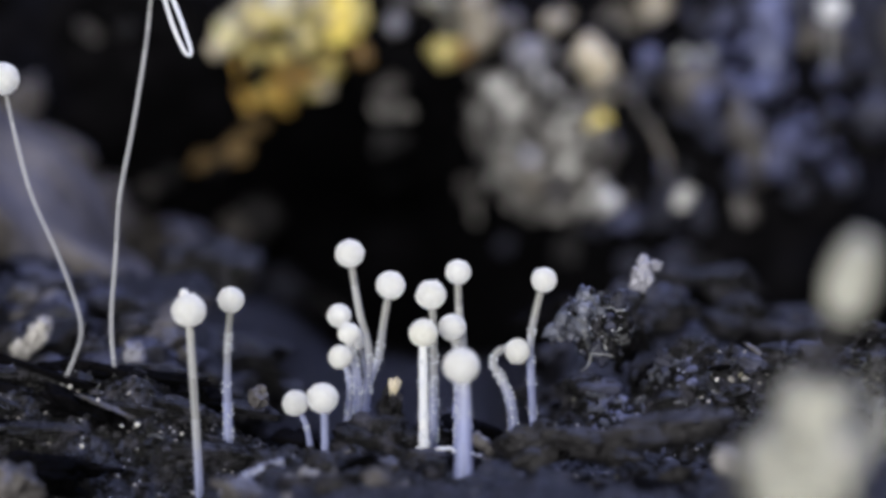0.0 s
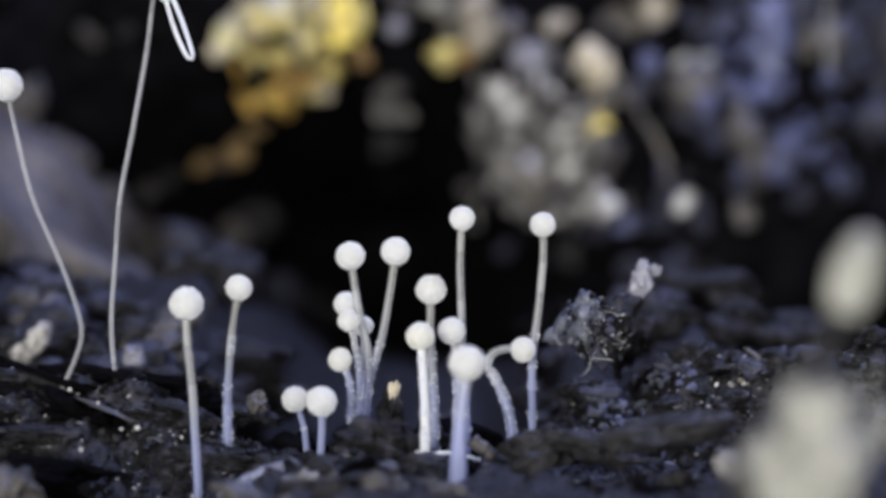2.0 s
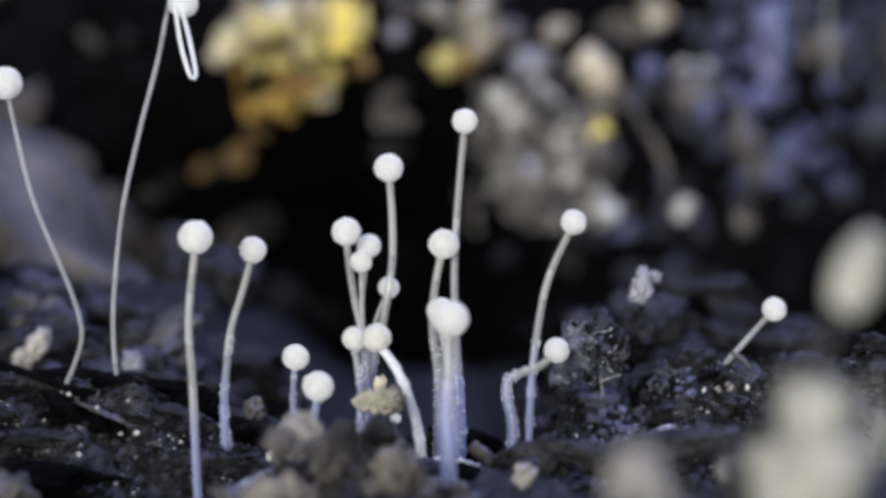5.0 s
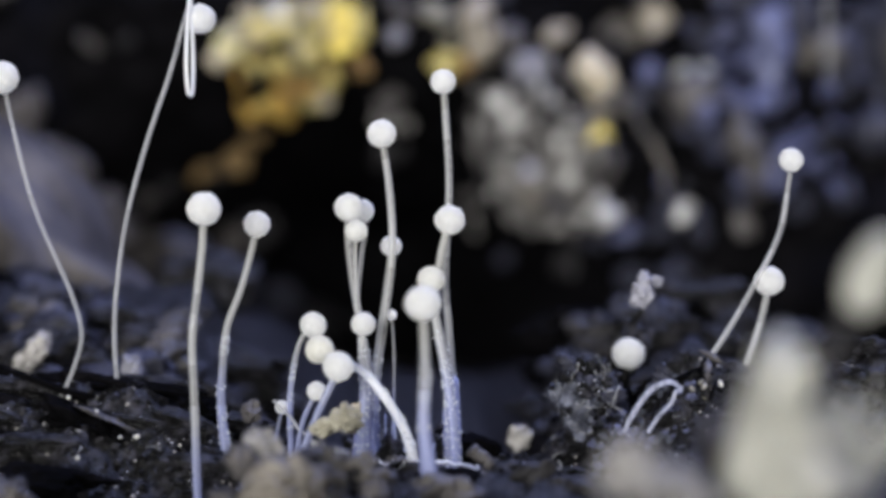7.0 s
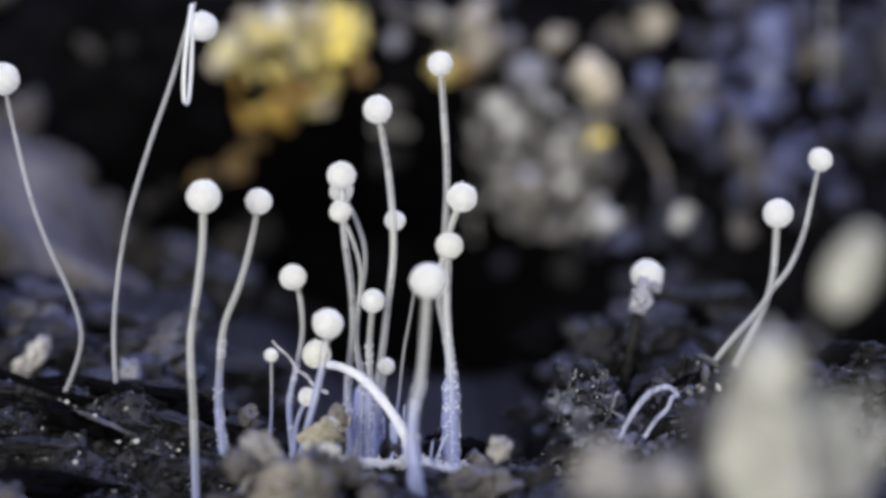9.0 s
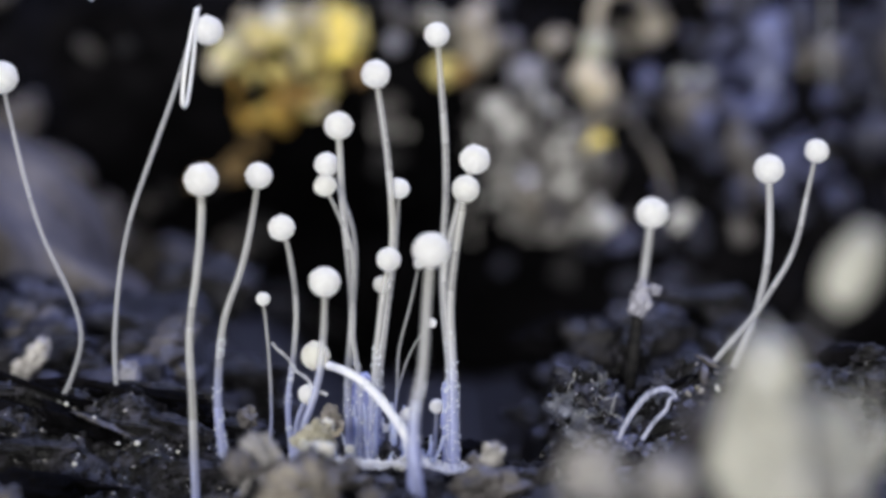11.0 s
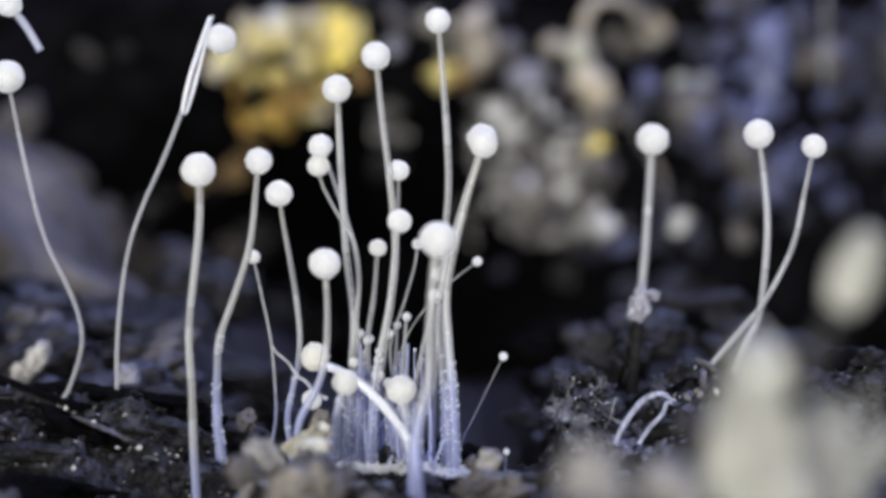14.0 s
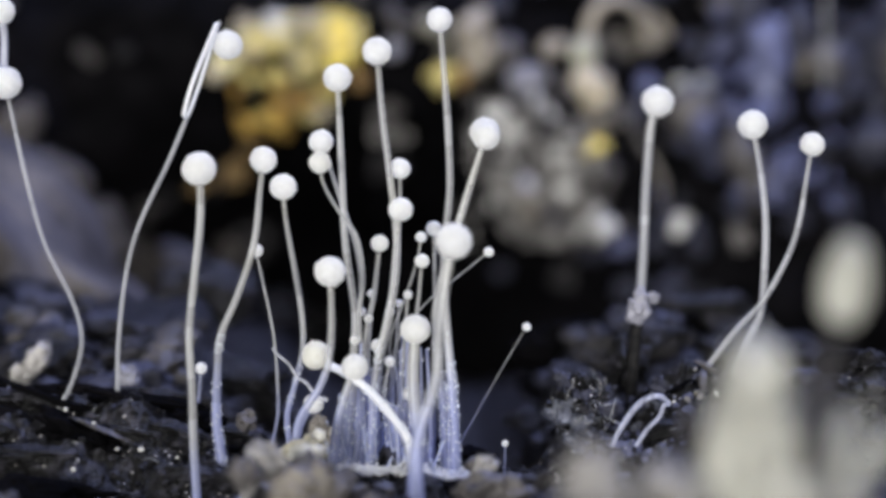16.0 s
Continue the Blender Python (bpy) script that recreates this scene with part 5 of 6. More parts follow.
heap('soil_crumb', 'bark', -4.2, 0.296, 0.380, 0, 'brown fluffy crumb lifted by the growth',
     [(0, -1.331, -0.317), (3.3, -1.316, -0.207), (3.5, -1.314, 0.361), (4.2, -1.312, 0.377), (6.3, -1.447, 0.206), (16, -1.586, 0.235)])
heap('soil_crumb', 'bark', -4, 0.354, 0.319, 0, 'brown fluffy crumb lifted by the growth',
     [(0, -0.702, -0.307), (3.3, -0.687, -0.194), (3.5, -0.685, 0.364), (4.2, -0.683, 0.43), (6.3, -0.961, 0.152), (9, -1.223, 0.158), (16, -1.277, 0.111)])
heap('soil_crumb', 'straw', -1.9, 0.204, 0.159, -8, 'yellowish crumb carried up by the stalks',
     [(0, -0.747, -0.346), (3.2, -0.732, -0.189), (3.5, -0.684, 1.118), (4.2, -0.652, 1.105), (6.3, -1.236, 0.787), (7, -1.307, 0.808), (9, -1.547, 0.68), (12.5, -1.668, 0.68), (16, -1.756, 0.553)])
heap('soil_crumb', 'bark', -1.4, 0.123, 0.169, 0, 'brown-yellow husk of a seed',
     [(0, -0.682, -0.397), (3.2, -0.667, -0.238), (3.5, -0.572, 1.073), (4.2, -0.547, 1.091), (6.3, -1.116, 0.714), (9, -1.417, 0.835), (12.5, -1.578, 0.852), (16, -1.652, 0.784)])
heap('soil_crumb', 'straw', -1.8, 0.182, 0.114, -20, 'pale yellowish flake of bark',
     [(0, -1.053, -0.354), (3.2, -1.038, -0.198), (3.5, -0.944, 1.06), (4.2, -0.897, 1.062), (6.3, -1.437, 0.765), (9, -1.741, 0.619), (12.5, -1.885, 0.597), (16, -1.958, 0.538)])
heap('soil_crumb', 'bark', -5.5, 0.445, 0.270, 0, 'brown soft crumb lying near the lens',
     [(0, -2.019, -0.374), (3.3, -2.004, -0.304), (6.3, -1.927, 0.225), (9, -1.772, 0.297), (16, -1.587, 0.307)])
heap('soil_crumb', 'grey_soil', -3.6, 0.430, 0.244, 0, 'grey soft crumb lying near the lens',
     [(0, -0.209, -0.389), (4, -0.047, -0.147), (6.3, -0.112, -0.1), (9, 0.484, 0.122), (16, 0.644, 0.146)])
heap('soil_crumb', 'grey', -3.2, 0.145, 0.160, 0, 'small pale round crumb',
     [(0, 1.024, -0.44), (4, 1.042, -0.189), (6.3, 1.013, 0.55), (7, 0.981, 0.642), (9, 0.744, 0.557), (12.5, 0.649, 0.5), (16, 0.579, 0.414)])
heap('soil_crumb', 'grey', -2.2, 0.270, 0.225, 0, 'pale lavender crumb of mould',
     [(0, -2.125, -0.067), (4.2, -2.085, -0.171), (6.3, -2.101, -0.428), (16, -2.061, -0.36)])
heap('soil_crumb', 'grey_soil', 0.4, 0.137, 0.161, 20, 'small pale flake standing on edge',
     [(0, -2.664, 0.762), (4, -2.7, 0.724), (8, -2.753, 0.726), (16, -2.772, 0.766)])
heap('soil_crumb', 'violet_grey', 3.4, 0.166, 0.184, 0, 'small blue-grey crumb on humus',
     [(0, -4.808, 1.251), (4, -4.815, 1.245), (8, -4.829, 1.228), (16, -4.833, 1.261)])
heap('soil_crumb', 'grey', 4, 0.150, 0.260, 35, 'small pale flake behind the bank',
     [(0, -6.390, 1.587), (4, -6.399, 1.538), (8, -6.379, 1.528), (16, -6.348, 1.551)])
heap('soil_crumb', 'grey', 4, 0.200, 0.140, -20, 'small pale flake behind the bank',
     [(0, -6.623, 1.339), (4, -6.612, 1.289), (8, -6.574, 1.287), (16, -6.578, 1.302)])
heap('soil_crumb', 'violet_grey', 2.4, 0.170, 0.256, 10, 'pale crumb perched on a dark twig',
     [(0, 2.977, 2.448), (4, 2.965, 2.436), (8, 3, 2.41), (16, 2.979, 2.363)])
heap('soil_crumb', 'violet_grey', 2.5, 0.103, 0.085, 0, 'pale crumb perched on a dark twig',
     [(0, 3.174, 2.599), (4, 3.169, 2.596), (8, 3.213, 2.57), (16, 3.192, 2.515)])
heap('soil_crumb', 'soil', 3.5, 0.298, 0.421, 8, 'black lump of soil below the pale crumb',
     [(0, 2.901, 1.535), (4, 2.892, 1.531), (8, 2.912, 1.512), (16, 2.891, 1.438)])
heap('soil_crumb', 'soil', -0.3, 0.174, 0.285, -4, 'dark upright crumb of wet soil',
     [(0, -0.776, 0.662), (3.2, -0.766, 0.668), (3.6, -0.765, 0.14), (16, -0.765, 0.14)])
heap('soil_crumb', 'soil', -0.5, 0.590, 0.394, -4, 'low dark mound of wet soil',
     [(0, -0.972, 0.142), (3.2, -0.935, 0.147), (3.6, -0.903, -0.158), (6.3, -0.894, -0.569), (16, -0.852, -0.536)])
heap('soil_crumb', 'beige', -0.4, 0.079, 0.118, 15, 'pale drop-shaped seed husk',
     [(0, -0.709, 0.976), (2, -0.712, 0.976), (3.3, -0.731, 0.954), (3.5, -0.762, 1.251), (4.2, -0.776, 1.253), (6.3, -1.149, 0.842), (16, -1.503, 0.637)])
# three black lumps stand for shaded cavities round the bark
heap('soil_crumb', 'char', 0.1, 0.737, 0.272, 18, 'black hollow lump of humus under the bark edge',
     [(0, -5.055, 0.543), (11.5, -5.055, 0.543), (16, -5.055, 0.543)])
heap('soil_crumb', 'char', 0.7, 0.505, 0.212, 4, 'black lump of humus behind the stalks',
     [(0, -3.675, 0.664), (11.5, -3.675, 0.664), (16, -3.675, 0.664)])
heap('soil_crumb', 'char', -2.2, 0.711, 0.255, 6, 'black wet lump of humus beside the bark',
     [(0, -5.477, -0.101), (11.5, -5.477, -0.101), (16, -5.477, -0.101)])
heap('bark_edge', 'grey_soil', -0.2, 0.429, 0.032, 22, 'thin brown edge of rotten bark',
     [(0, -4.735, 0.692), (11.5, -4.735, 0.692), (16, -4.735, 0.692)])
heap('soil_crumb', 'blue', 5, 0.455, 0.383, 0, 'blurred blue-grey crumb behind the bark',
     [(0, -6.553, 0.81), (11.5, -6.553, 0.81), (16, -6.553, 0.81)])
heap('soil_crumb', 'blue', 4, 0.302, 0.213, 10, 'blurred blue-grey crumb behind the bark',
     [(0, -6.799, 0.262), (11.5, -6.799, 0.262), (16, -6.799, 0.262)])
heap('soil_crumb', 'blue', 6, 0.429, 0.317, -10, 'blurred blue-grey crumb behind the bark',
     [(0, -7.182, 0.987), (11.5, -7.182, 0.987), (16, -7.182, 0.987)])
heap('soil_crumb', 'blue', 7, 0.574, 0.287, 15, 'blurred blue-grey crumb behind the bark',
     [(0, -5.844, 0.793), (11.5, -5.844, 0.793), (16, -5.844, 0.793)])
heap('mould_cushion', 'white', -3.6, 0.187, 0.122, 0, 'white young cushion of mould on the crumbs',
     [(0, -1.645, -0.668), (5, -1.623, -0.485), (6.3, -1.389, 0.259), (9, -1.497, 0.536), (14.5, -1.631, 0.694), (16, -1.688, 0.625)])
heap('mould_cushion', 'white', -1.9, 0.106, 0.091, 0, 'white young cushion of mould on the crumbs',
     [(0, -1.883, -0.641), (5, -1.86, -0.373), (6.3, -1.667, 0.296), (9, -1.758, 0.49), (13, -1.842, 0.597), (16, -1.937, 0.5)])
heap('mould_cushion', 'white', -1.8, 0.091, 0.091, 0, 'white young cushion of mould on the crumbs',
     [(0, -1.433, -0.655), (5, -1.411, -0.384), (6.3, -1.316, 0.591), (9, -1.476, 0.771), (13, -1.544, 0.794), (16, -1.625, 0.72)])
heap('mould_speck', 'white', 0, 0.040, 0.040, 0, 'tiny white speck of mould on humus',
     [(0, -5.305, 0.965), (11.5, -5.305, 0.965), (16, -5.305, 0.965)])
heap('mould_speck', 'white', -0.3, 0.032, 0.032, 0, 'tiny white speck of mould on humus',
     [(0, -4.864, 0.794), (11.5, -4.864, 0.794), (16, -4.864, 0.794)])
heap('mould_speck', 'white', -0.5, 0.039, 0.031, 0, 'tiny white speck of mould on humus',
     [(0, -4.505, 0.445), (11.5, -4.505, 0.445), (16, -4.505, 0.445)])
heap('mould_speck', 'white', -0.5, 0.055, 0.047, 0, 'tiny white speck of mould on humus',
     [(0, -4.292, 0.46), (11.5, -4.238, 0.445), (16, -4.175, 0.438)])
heap('mould_speck', 'white', -0.6, 0.031, 0.031, 0, 'tiny white speck of mould on humus',
     [(0, -3.661, 0.335), (11.5, -3.661, 0.335), (16, -3.661, 0.335)])
heap('mould_speck', 'white', -1.1, 0.039, 0.046, 0, 'tiny white speck of mould on humus',
     [(0, -4.978, 0.215), (4, -4.994, 0.207), (7.5, -5.017, 0.205), (11.5, -5.024, 0.211), (16, -5.031, 0.212)])
heap('mould_speck', 'white', -1.3, 0.046, 0.046, 0, 'tiny white speck of mould on humus',
     [(0, -5.12, 0.033), (4, -5.142, 0.024), (7.5, -5.173, 0.037), (11.5, -5.164, 0.02), (16, -5.179, 0.028)])
heap('mould_speck', 'grey', -0.6, 0.031, 0.031, 0, 'tiny pale speck of mould on humus',
     [(0, -3.268, 0.155), (11.5, -3.268, 0.155), (16, -3.268, 0.155)])
heap('soil_crumb', 'grey_soil', 0.6, 0.162, 0.162, 0, 'small dull crumb of soil',
     [(0, 4.012, 0.832), (4, 4.016, 0.818), (8, 3.581, 0.875), (16, 3.626, 0.774)])
heap('soil_crumb', 'grey_soil', -5.2, 0.177, 0.163, -27, 'fluffy dark grey crumb heaved up by the growth',
     [(0, -1.835, -0.443), (3.2, -1.82, -0.341), (3.5, -1.817, 0.722), (4.2, -1.815, 0.771), (6.3, -2.411, 0.517), (9, -2.459, 0.541), (16, -2.375, 0.517)])
heap('soil_crumb', 'grey', -4.7, 0.222, 0.238, 24, 'fluffy pale grey crumb heaved up by the growth',
     [(0, -1.574, -0.365), (3.2, -1.559, -0.26), (3.5, -1.556, 0.821), (4.2, -1.554, 0.871), (6.3, -2.218, 0.613), (9, -2.267, 0.638), (16, -2.182, 0.613)])
heap('soil_crumb', 'grey_soil', -5, 0.261, 0.251, -17, 'fluffy dark grey crumb heaved up by the growth',
     [(0, -1.265, -0.607), (3.2, -1.249, -0.502), (3.5, -1.246, 0.568), (4.2, -1.244, 0.618), (6.3, -1.662, 0.339), (9, -1.71, 0.357), (16, -1.626, 0.329)])
heap('soil_crumb', 'dim', -5.2, 0.191, 0.165, 34, 'fluffy brown-grey crumb heaved up by the growth',
     [(0, -1.016, -0.312), (3.2, -1.002, -0.206), (3.5, -0.999, 0.857), (4.2, -0.997, 0.906), (6.3, -1.615, 0.462), (9, -1.663, 0.433), (16, -1.579, 0.381)])
heap('soil_crumb', 'dim', -4.2, 0.197, 0.205, -24, 'fluffy brown-grey crumb heaved up by the growth',
     [(0, -0.698, -0.356), (3.2, -0.683, -0.245), (3.5, -0.68, 0.853), (4.2, -0.678, 0.904), (6.3, -1.085, 0.199), (9, -1.134, 0.099), (16, -1.048, 0.01)])
heap('soil_crumb', 'grey_soil', -4.4, 0.308, 0.314, 28, 'fluffy dark grey crumb heaved up by the growth',
     [(0, -0.906, -0.822), (3.2, -0.889, -0.713), (3.5, -0.886, 0.378), (4.2, -0.884, 0.429), (6.3, -1.47, -0.125), (9, -1.518, -0.183), (16, -1.432, -0.25)])
heap('soil_crumb', 'bark', -5.2, 0.245, 0.241, 13, 'fluffy brown-grey crumb heaved up by the growth',
     [(0, -0.473, -0.622), (3.2, -0.457, -0.514), (3.5, -0.454, 0.55), (4.2, -0.452, 0.599), (6.3, -0.829, -0.226), (9, -0.876, -0.363), (16, -0.792, -0.47)])
heap('soil_crumb', 'grey_soil', -5.1, 0.273, 0.258, -32, 'fluffy dark grey crumb heaved up by the growth',
     [(0, -0.237, -0.909), (3.2, -0.22, -0.8), (3.5, -0.217, 0.267), (4.2, -0.215, 0.317), (6.3, -0.72, -0.678), (9, -0.767, -0.864), (16, -0.683, -0.995)])
heap('soil_crumb', 'grey', -4.1, 0.325, 0.313, -15, 'fluffy pale grey crumb heaved up by the growth',
     [(0, -1.411, -1.211), (3.2, -1.393, -1.102), (3.5, -1.39, -0.001), (4.2, -1.387, 0.05), (6.3, -1.757, -0.212), (9, -1.807, -0.186), (16, -1.72, -0.212)])
heap('soil_crumb', 'dim', -4.5, 0.251, 0.267, 27, 'fluffy brown-grey crumb heaved up by the growth',
     [(0, -1.81, -1.014), (3.2, -1.793, -0.909), (3.5, -1.79, 0.179), (4.2, -1.788, 0.229), (6.3, -2.162, -0.031), (9, -2.211, -0.005), (16, -2.125, -0.031)])
heap('soil_crumb', 'grey_soil', -4.7, 0.305, 0.299, -5, 'fluffy dark grey crumb heaved up by the growth',
     [(0, -0.622, -1.098), (3.2, -0.604, -0.989), (3.5, -0.601, 0.092), (4.2, -0.599, 0.142), (6.3, -1.11, -0.599), (9, -1.157, -0.712), (16, -1.072, -0.806)])
heap('soil_crumb', 'dim', -4.9, 0.275, 0.287, -36, 'fluffy brown-grey crumb heaved up by the growth',
     [(0, -0.997, -1.206), (3.2, -0.979, -1.099), (3.5, -0.976, -0.025), (4.2, -0.974, 0.024), (6.3, -1.6, -0.448), (9, -1.648, -0.484), (16, -1.563, -0.541)])


def build_crumbs():
    for i, (name, kind, y, rx, rz, tilt, label, rows) in enumerate(CRUMBS):
        fluffy = kind in ("bark", "straw") or "fluffy" in label
        if name == "mould_speck":
            rx, rz = 0.75 * rx, 0.65 * rz
        if name == "near_crumb":
            ob = clump(name, (rx, rx, rz), MATS[kind], 10, 40 + i, (0.62, 0.8) if kind == "cream" else (0.42, 0.62))
        else:
            ob = mesh_object(name, clod_bm((rx, 0.5 * (rx + rz) if rz < 3 * rx else rx, rz), 40 + i, 0.55 if fluffy else 0.45, 2.5 if fluffy else 1.8, 5), MATS[kind])
        tagged(ob, label, "crumb")
        poses = [(t, pose(x * MM, y * MM, z * MM, 0, tilt, 0)) for t, x, z in rows]
        MOVES.append((ob, poses))


build_crumbs()


def curve_thing(name, points, r0, r1, mat, label, category, wobble=0.0, sides=8):
    line = spline(points, 26)
    rng = random.Random(len(points) * 7 + int(1000 * r0))
    pts = [p + wobble * np.array([fractal((*(p * 3), ), 1.5, 3), fractal((*(p * 3 + 5), ), 1.5, 3), fractal((*(p * 3 + 9), ), 1.5, 3)]) for p in line]
    radii = [r0 + (r1 - r0) * k / 26 + 0.15 * r0 * fractal((k * 0.4, 1.1, 2.2), 1.0, 2) for k in range(27)]
    return tagged(mesh_object(name, tube_bm(pts, radii, sides), mat), label, category)


def build_near_stalk():
    """A stalk close to the lens: a long pale head on a leaning stem."""
    thing = tagged(new("near_mould_stalk"), "large cream mould head close to the lens", "mould stalk", "mould stalks")
    part("head", clod_bm((0.20, 0.20, 0.39), 77, 0.12, 1.5, 4), CREAM, thing)
    pts = [(0, 0, -0.3), (-0.05, 0.0, -0.8), (-0.12, 0.05, -1.6), (-0.2, 0.1, -2.8)]
    line = spline(pts, 24)
    part("stem", tube_bm(line, [0.10 + 0.05 * k / 24 for k in range(25)], 10), SOIL_DIM, thing, "dull grey stem")
    rows = [(0, 3.402, 2.696, 18), (2, 3.426, 2.762, 20), (4, 3.428, 2.829, 22), (6.3, 3.535, 2.835, 24), (7, 3.58, 2.858, 25), (8, 3.448, 2.916, 28), (9, 3.415, 2.938, 28), (12.5, 3.443, 2.971, 28), (14.5, 3.455, 2.955, 20), (15.3, 3.421, 2.921, 14), (16, 3.388, 2.896, 10)]
    MOVES.append((thing, [(t, pose(x * MM, -14.5 * MM, z * MM, 0, a, 0)) for t, x, z, a in rows]))


build_near_stalk()


def build_wool():
    """Loose mould threads close to the lens, beside the pale tuft; what lies behind shows through."""
    rng = random.Random(83)
    thing = tagged(new("mould_wool"), "loose whitish wool of mould threads close to the lens", "mould wool")
    for k in range(5):
        bm = bmesh.new()
        for i in range(26):
            x, z = rng.gauss(0.0, 0.17), rng.uniform(-0.62, 0.30)
            d = Vector((rng.gauss(0, 0.5), rng.gauss(0, 0.3), rng.uniform(0.3, 1.0))).normalized()
            q, pts = Vector((x, 0.12 * k - 0.24, z)), []
            for j in range(9):
                pts.append(q.copy())
                q = q + d * 0.055
                d = (d + Vector((rng.gauss(0, 0.25), rng.gauss(0, 0.15), rng.gauss(0, 0.2)))).normalized()
            tube_bm(pts, [rng.uniform(0.006, 0.013)] * 9, 6, bm)
        part("thread_layer", bm, CREAM, thing)
    for k, (x, z, r) in enumerate(((-0.1, -0.35, 0.14), (0.16, -0.42, 0.16), (0.05, -0.6, 0.22), (-0.05, -0.05, 0.07))):
        piece = part("crumb", clod_bm((r, r, r * 1.2), 860 + k, 0.5, 1.9, 3), GREY, thing)
        piece.matrix_basis = pose(x * MM, 0, z * MM)
    rows = [(0, 3.32, 1.27), (4.2, 3.33, 1.33), (6.3, 3.40, 1.30), (9, 3.36, 1.36), (16, 3.37, 1.34)]
    MOVES.append((thing, [(t, pose(x * MM, -13.7 * MM, z * MM)) for t, x, z in rows]))


build_wool()


def build_hanging_stalk():
    """A broken stalk that sags in from above on its own thread."""
    thing = tagged(new("broken_mould_stalk"), "broken lavender mould stalk sagging with a white head", "mould stalk", "mould stalks")
    head = part("head", clod_bm((0.19, 0.19, 0.19), 78, 0.08, 2, 4), HEAD, thing)
    line = spline([(0, 0, -0.12), (0.02, 0, -0.4), (0.0, 0, -0.8)], 12)
    part("stem_stub", tube_bm(line, [0.06] * 13, 10), STEM[3], head, "lavender broken stem end")
    thing.matrix_basis = pose(-8.6 * MM, 0.2 * MM, 0.8 * MM)
    thread = spline([(0, 0, -0.6), (0.1, 0, 2.0), (0.5, 0, 4.6), (1.2, 0, 5.9), (2.1, 0, 6.0)], 40)
    part("stem", tube_bm(thread, [0.05 - 0.02 * k / 40 for k in range(41)], 8), STEM[1], thing)
    rows = [(0, -5.806, 7.658, 40), (9, -5.729, 7.63, 40), (11.5, -5.572, 7.023, 55), (12.5, -5.792, 6.789, 55), (13.2, -6.072, 6.719, 40), (13.5, -6.16, 6.692, 38), (14.5, -6.125, 6.7, 28), (15, -6.174, 6.655, 22), (16, -6.246, 6.613, 2)]
    MOVES.append((head, [(t, pose((x + 8.6) * MM, 0, (z - 0.8) * MM, 0, -a, 0)) for t, x, z, a in rows]))


build_hanging_stalk()


def build_hook():
    thing = tagged(new("bent_stem"), "lavender mould stem bent over like a hook", "mould stem")
    part("front_limb", tube_bm(spline([(2.496, -0.3, 0.489), (2.607, -0.3, 0.727), (2.828, -0.3, 1.044), (3.026, -0.3, 1.178), (3.184, -0.3, 1.194), (3.311, -0.3, 1.084)], 24), [0.03 + 0.016 * math.sin(k / 24 * math.pi) for k in range(25)], 10), STEM[4], thing)
    part("back_limb", tube_bm(spline([(3.321, -0.2, 1.078), (3.233, -0.2, 1.062), (3.17, -0.2, 0.903), (2.995, -0.2, 0.72), (2.837, -0.2, 0.482)], 20), [0.033] * 21, 10), STEM[4], thing)
    MOVES.append((thing, [(0, pose(0, 0, -1.3 * MM)), (4.2, pose(0, 0, -1.2 * MM)), (6.0, pose(0.06 * MM, 0, 0)), (7, pose(0.03 * MM, 0, 0)), (9, pose(0, 0, 0)), (16, pose(-0.1 * MM, 0, -0.02 * MM))]))


build_hook()
curve_thing("twig", [(-2.97, -2.8, -0.24), (-2.823, -2.8, -0.168), (-2.565, -2.8, -0.037), (-2.27, -2.8, 0.079), (-2.123, -2.8, 0.137)], 0.05, 0.07, STEM[5], "pale lavender broken fibre lying on the humus", "twig", 0.04)
curve_thing("twig", [(-2.647, -2.7, -0.09), (-2.463, -2.7, -0.15), (-2.314, -2.7, -0.048)], 0.035, 0.05, STEM[5], "pale lavender fibre end on the humus", "twig", 0.05)
curve_thing("twig", [(2.631, 3.2, 0.969), (2.761, 3.2, 1.405), (2.934, 3.2, 1.84), (3.065, 3.2, 2.188)], 0.07, 0.05, SOIL, "dark upright twig under a pale crumb", "twig", 0.08)
curve_thing("mycelium_strand", [(-0.432, -0.75, 0.129), (-0.159, -0.75, 0.113), (0.154, -0.75, 0.09), (0.506, -0.75, 0.036)], 0.036, 0.026, THREAD, "whitish mycelium strand along the foot of the clump", "mycelium", 0.06)
late_strand = curve_thing("mycelium_strand", [(-1.501, -0.8, 0.21), (-1.173, -0.8, 0.195), (-0.822, -0.8, 0.195), (-0.392, -0.8, 0.133)], 0.05, 0.03, THREAD, "whitish mycelium strand along the foot of the clump", "mycelium", 0.04)
MOVES.append((late_strand, [(0, pose(0, 0, -0.5 * MM)), (5, pose(0, 0, -0.45 * MM)), (8, pose(0, 0, 0)), (16, pose(0, 0, 0.01 * MM))]))
curve_thing("twig", [(4.55, 26.8, 6.6), (4.90, 26.6, 6.1), (5.28, 26.5, 5.43), (5.48, 26.6, 4.9), (5.58, 27.2, 4.2)], 0.055, 0.10, BARK, "thin brown twig hanging from the dark bank", "twig", 0.06)
curve_thing("twig", [(0.387, -1.6, 0.372), (0.555, -1.6, 0.219), (0.783, -1.6, -0.01), (0.897, -1.6, -0.163)], 0.10, 0.08, SOIL_GREY, "dull grey twig leaning in the humus", "twig", 0.03)


def build_sheath(x, y, bottom, top, wide, narrow, rows, seed):
    """A milky film of wet tissue that joins the feet of several stems."""
    rng = random.Random(seed)
    thing = tagged(new("stem_sheath"), "milky violet sheath of wet tissue round the stems' feet", "mould tissue", "sheaths at the clump's foot")
    n = 26
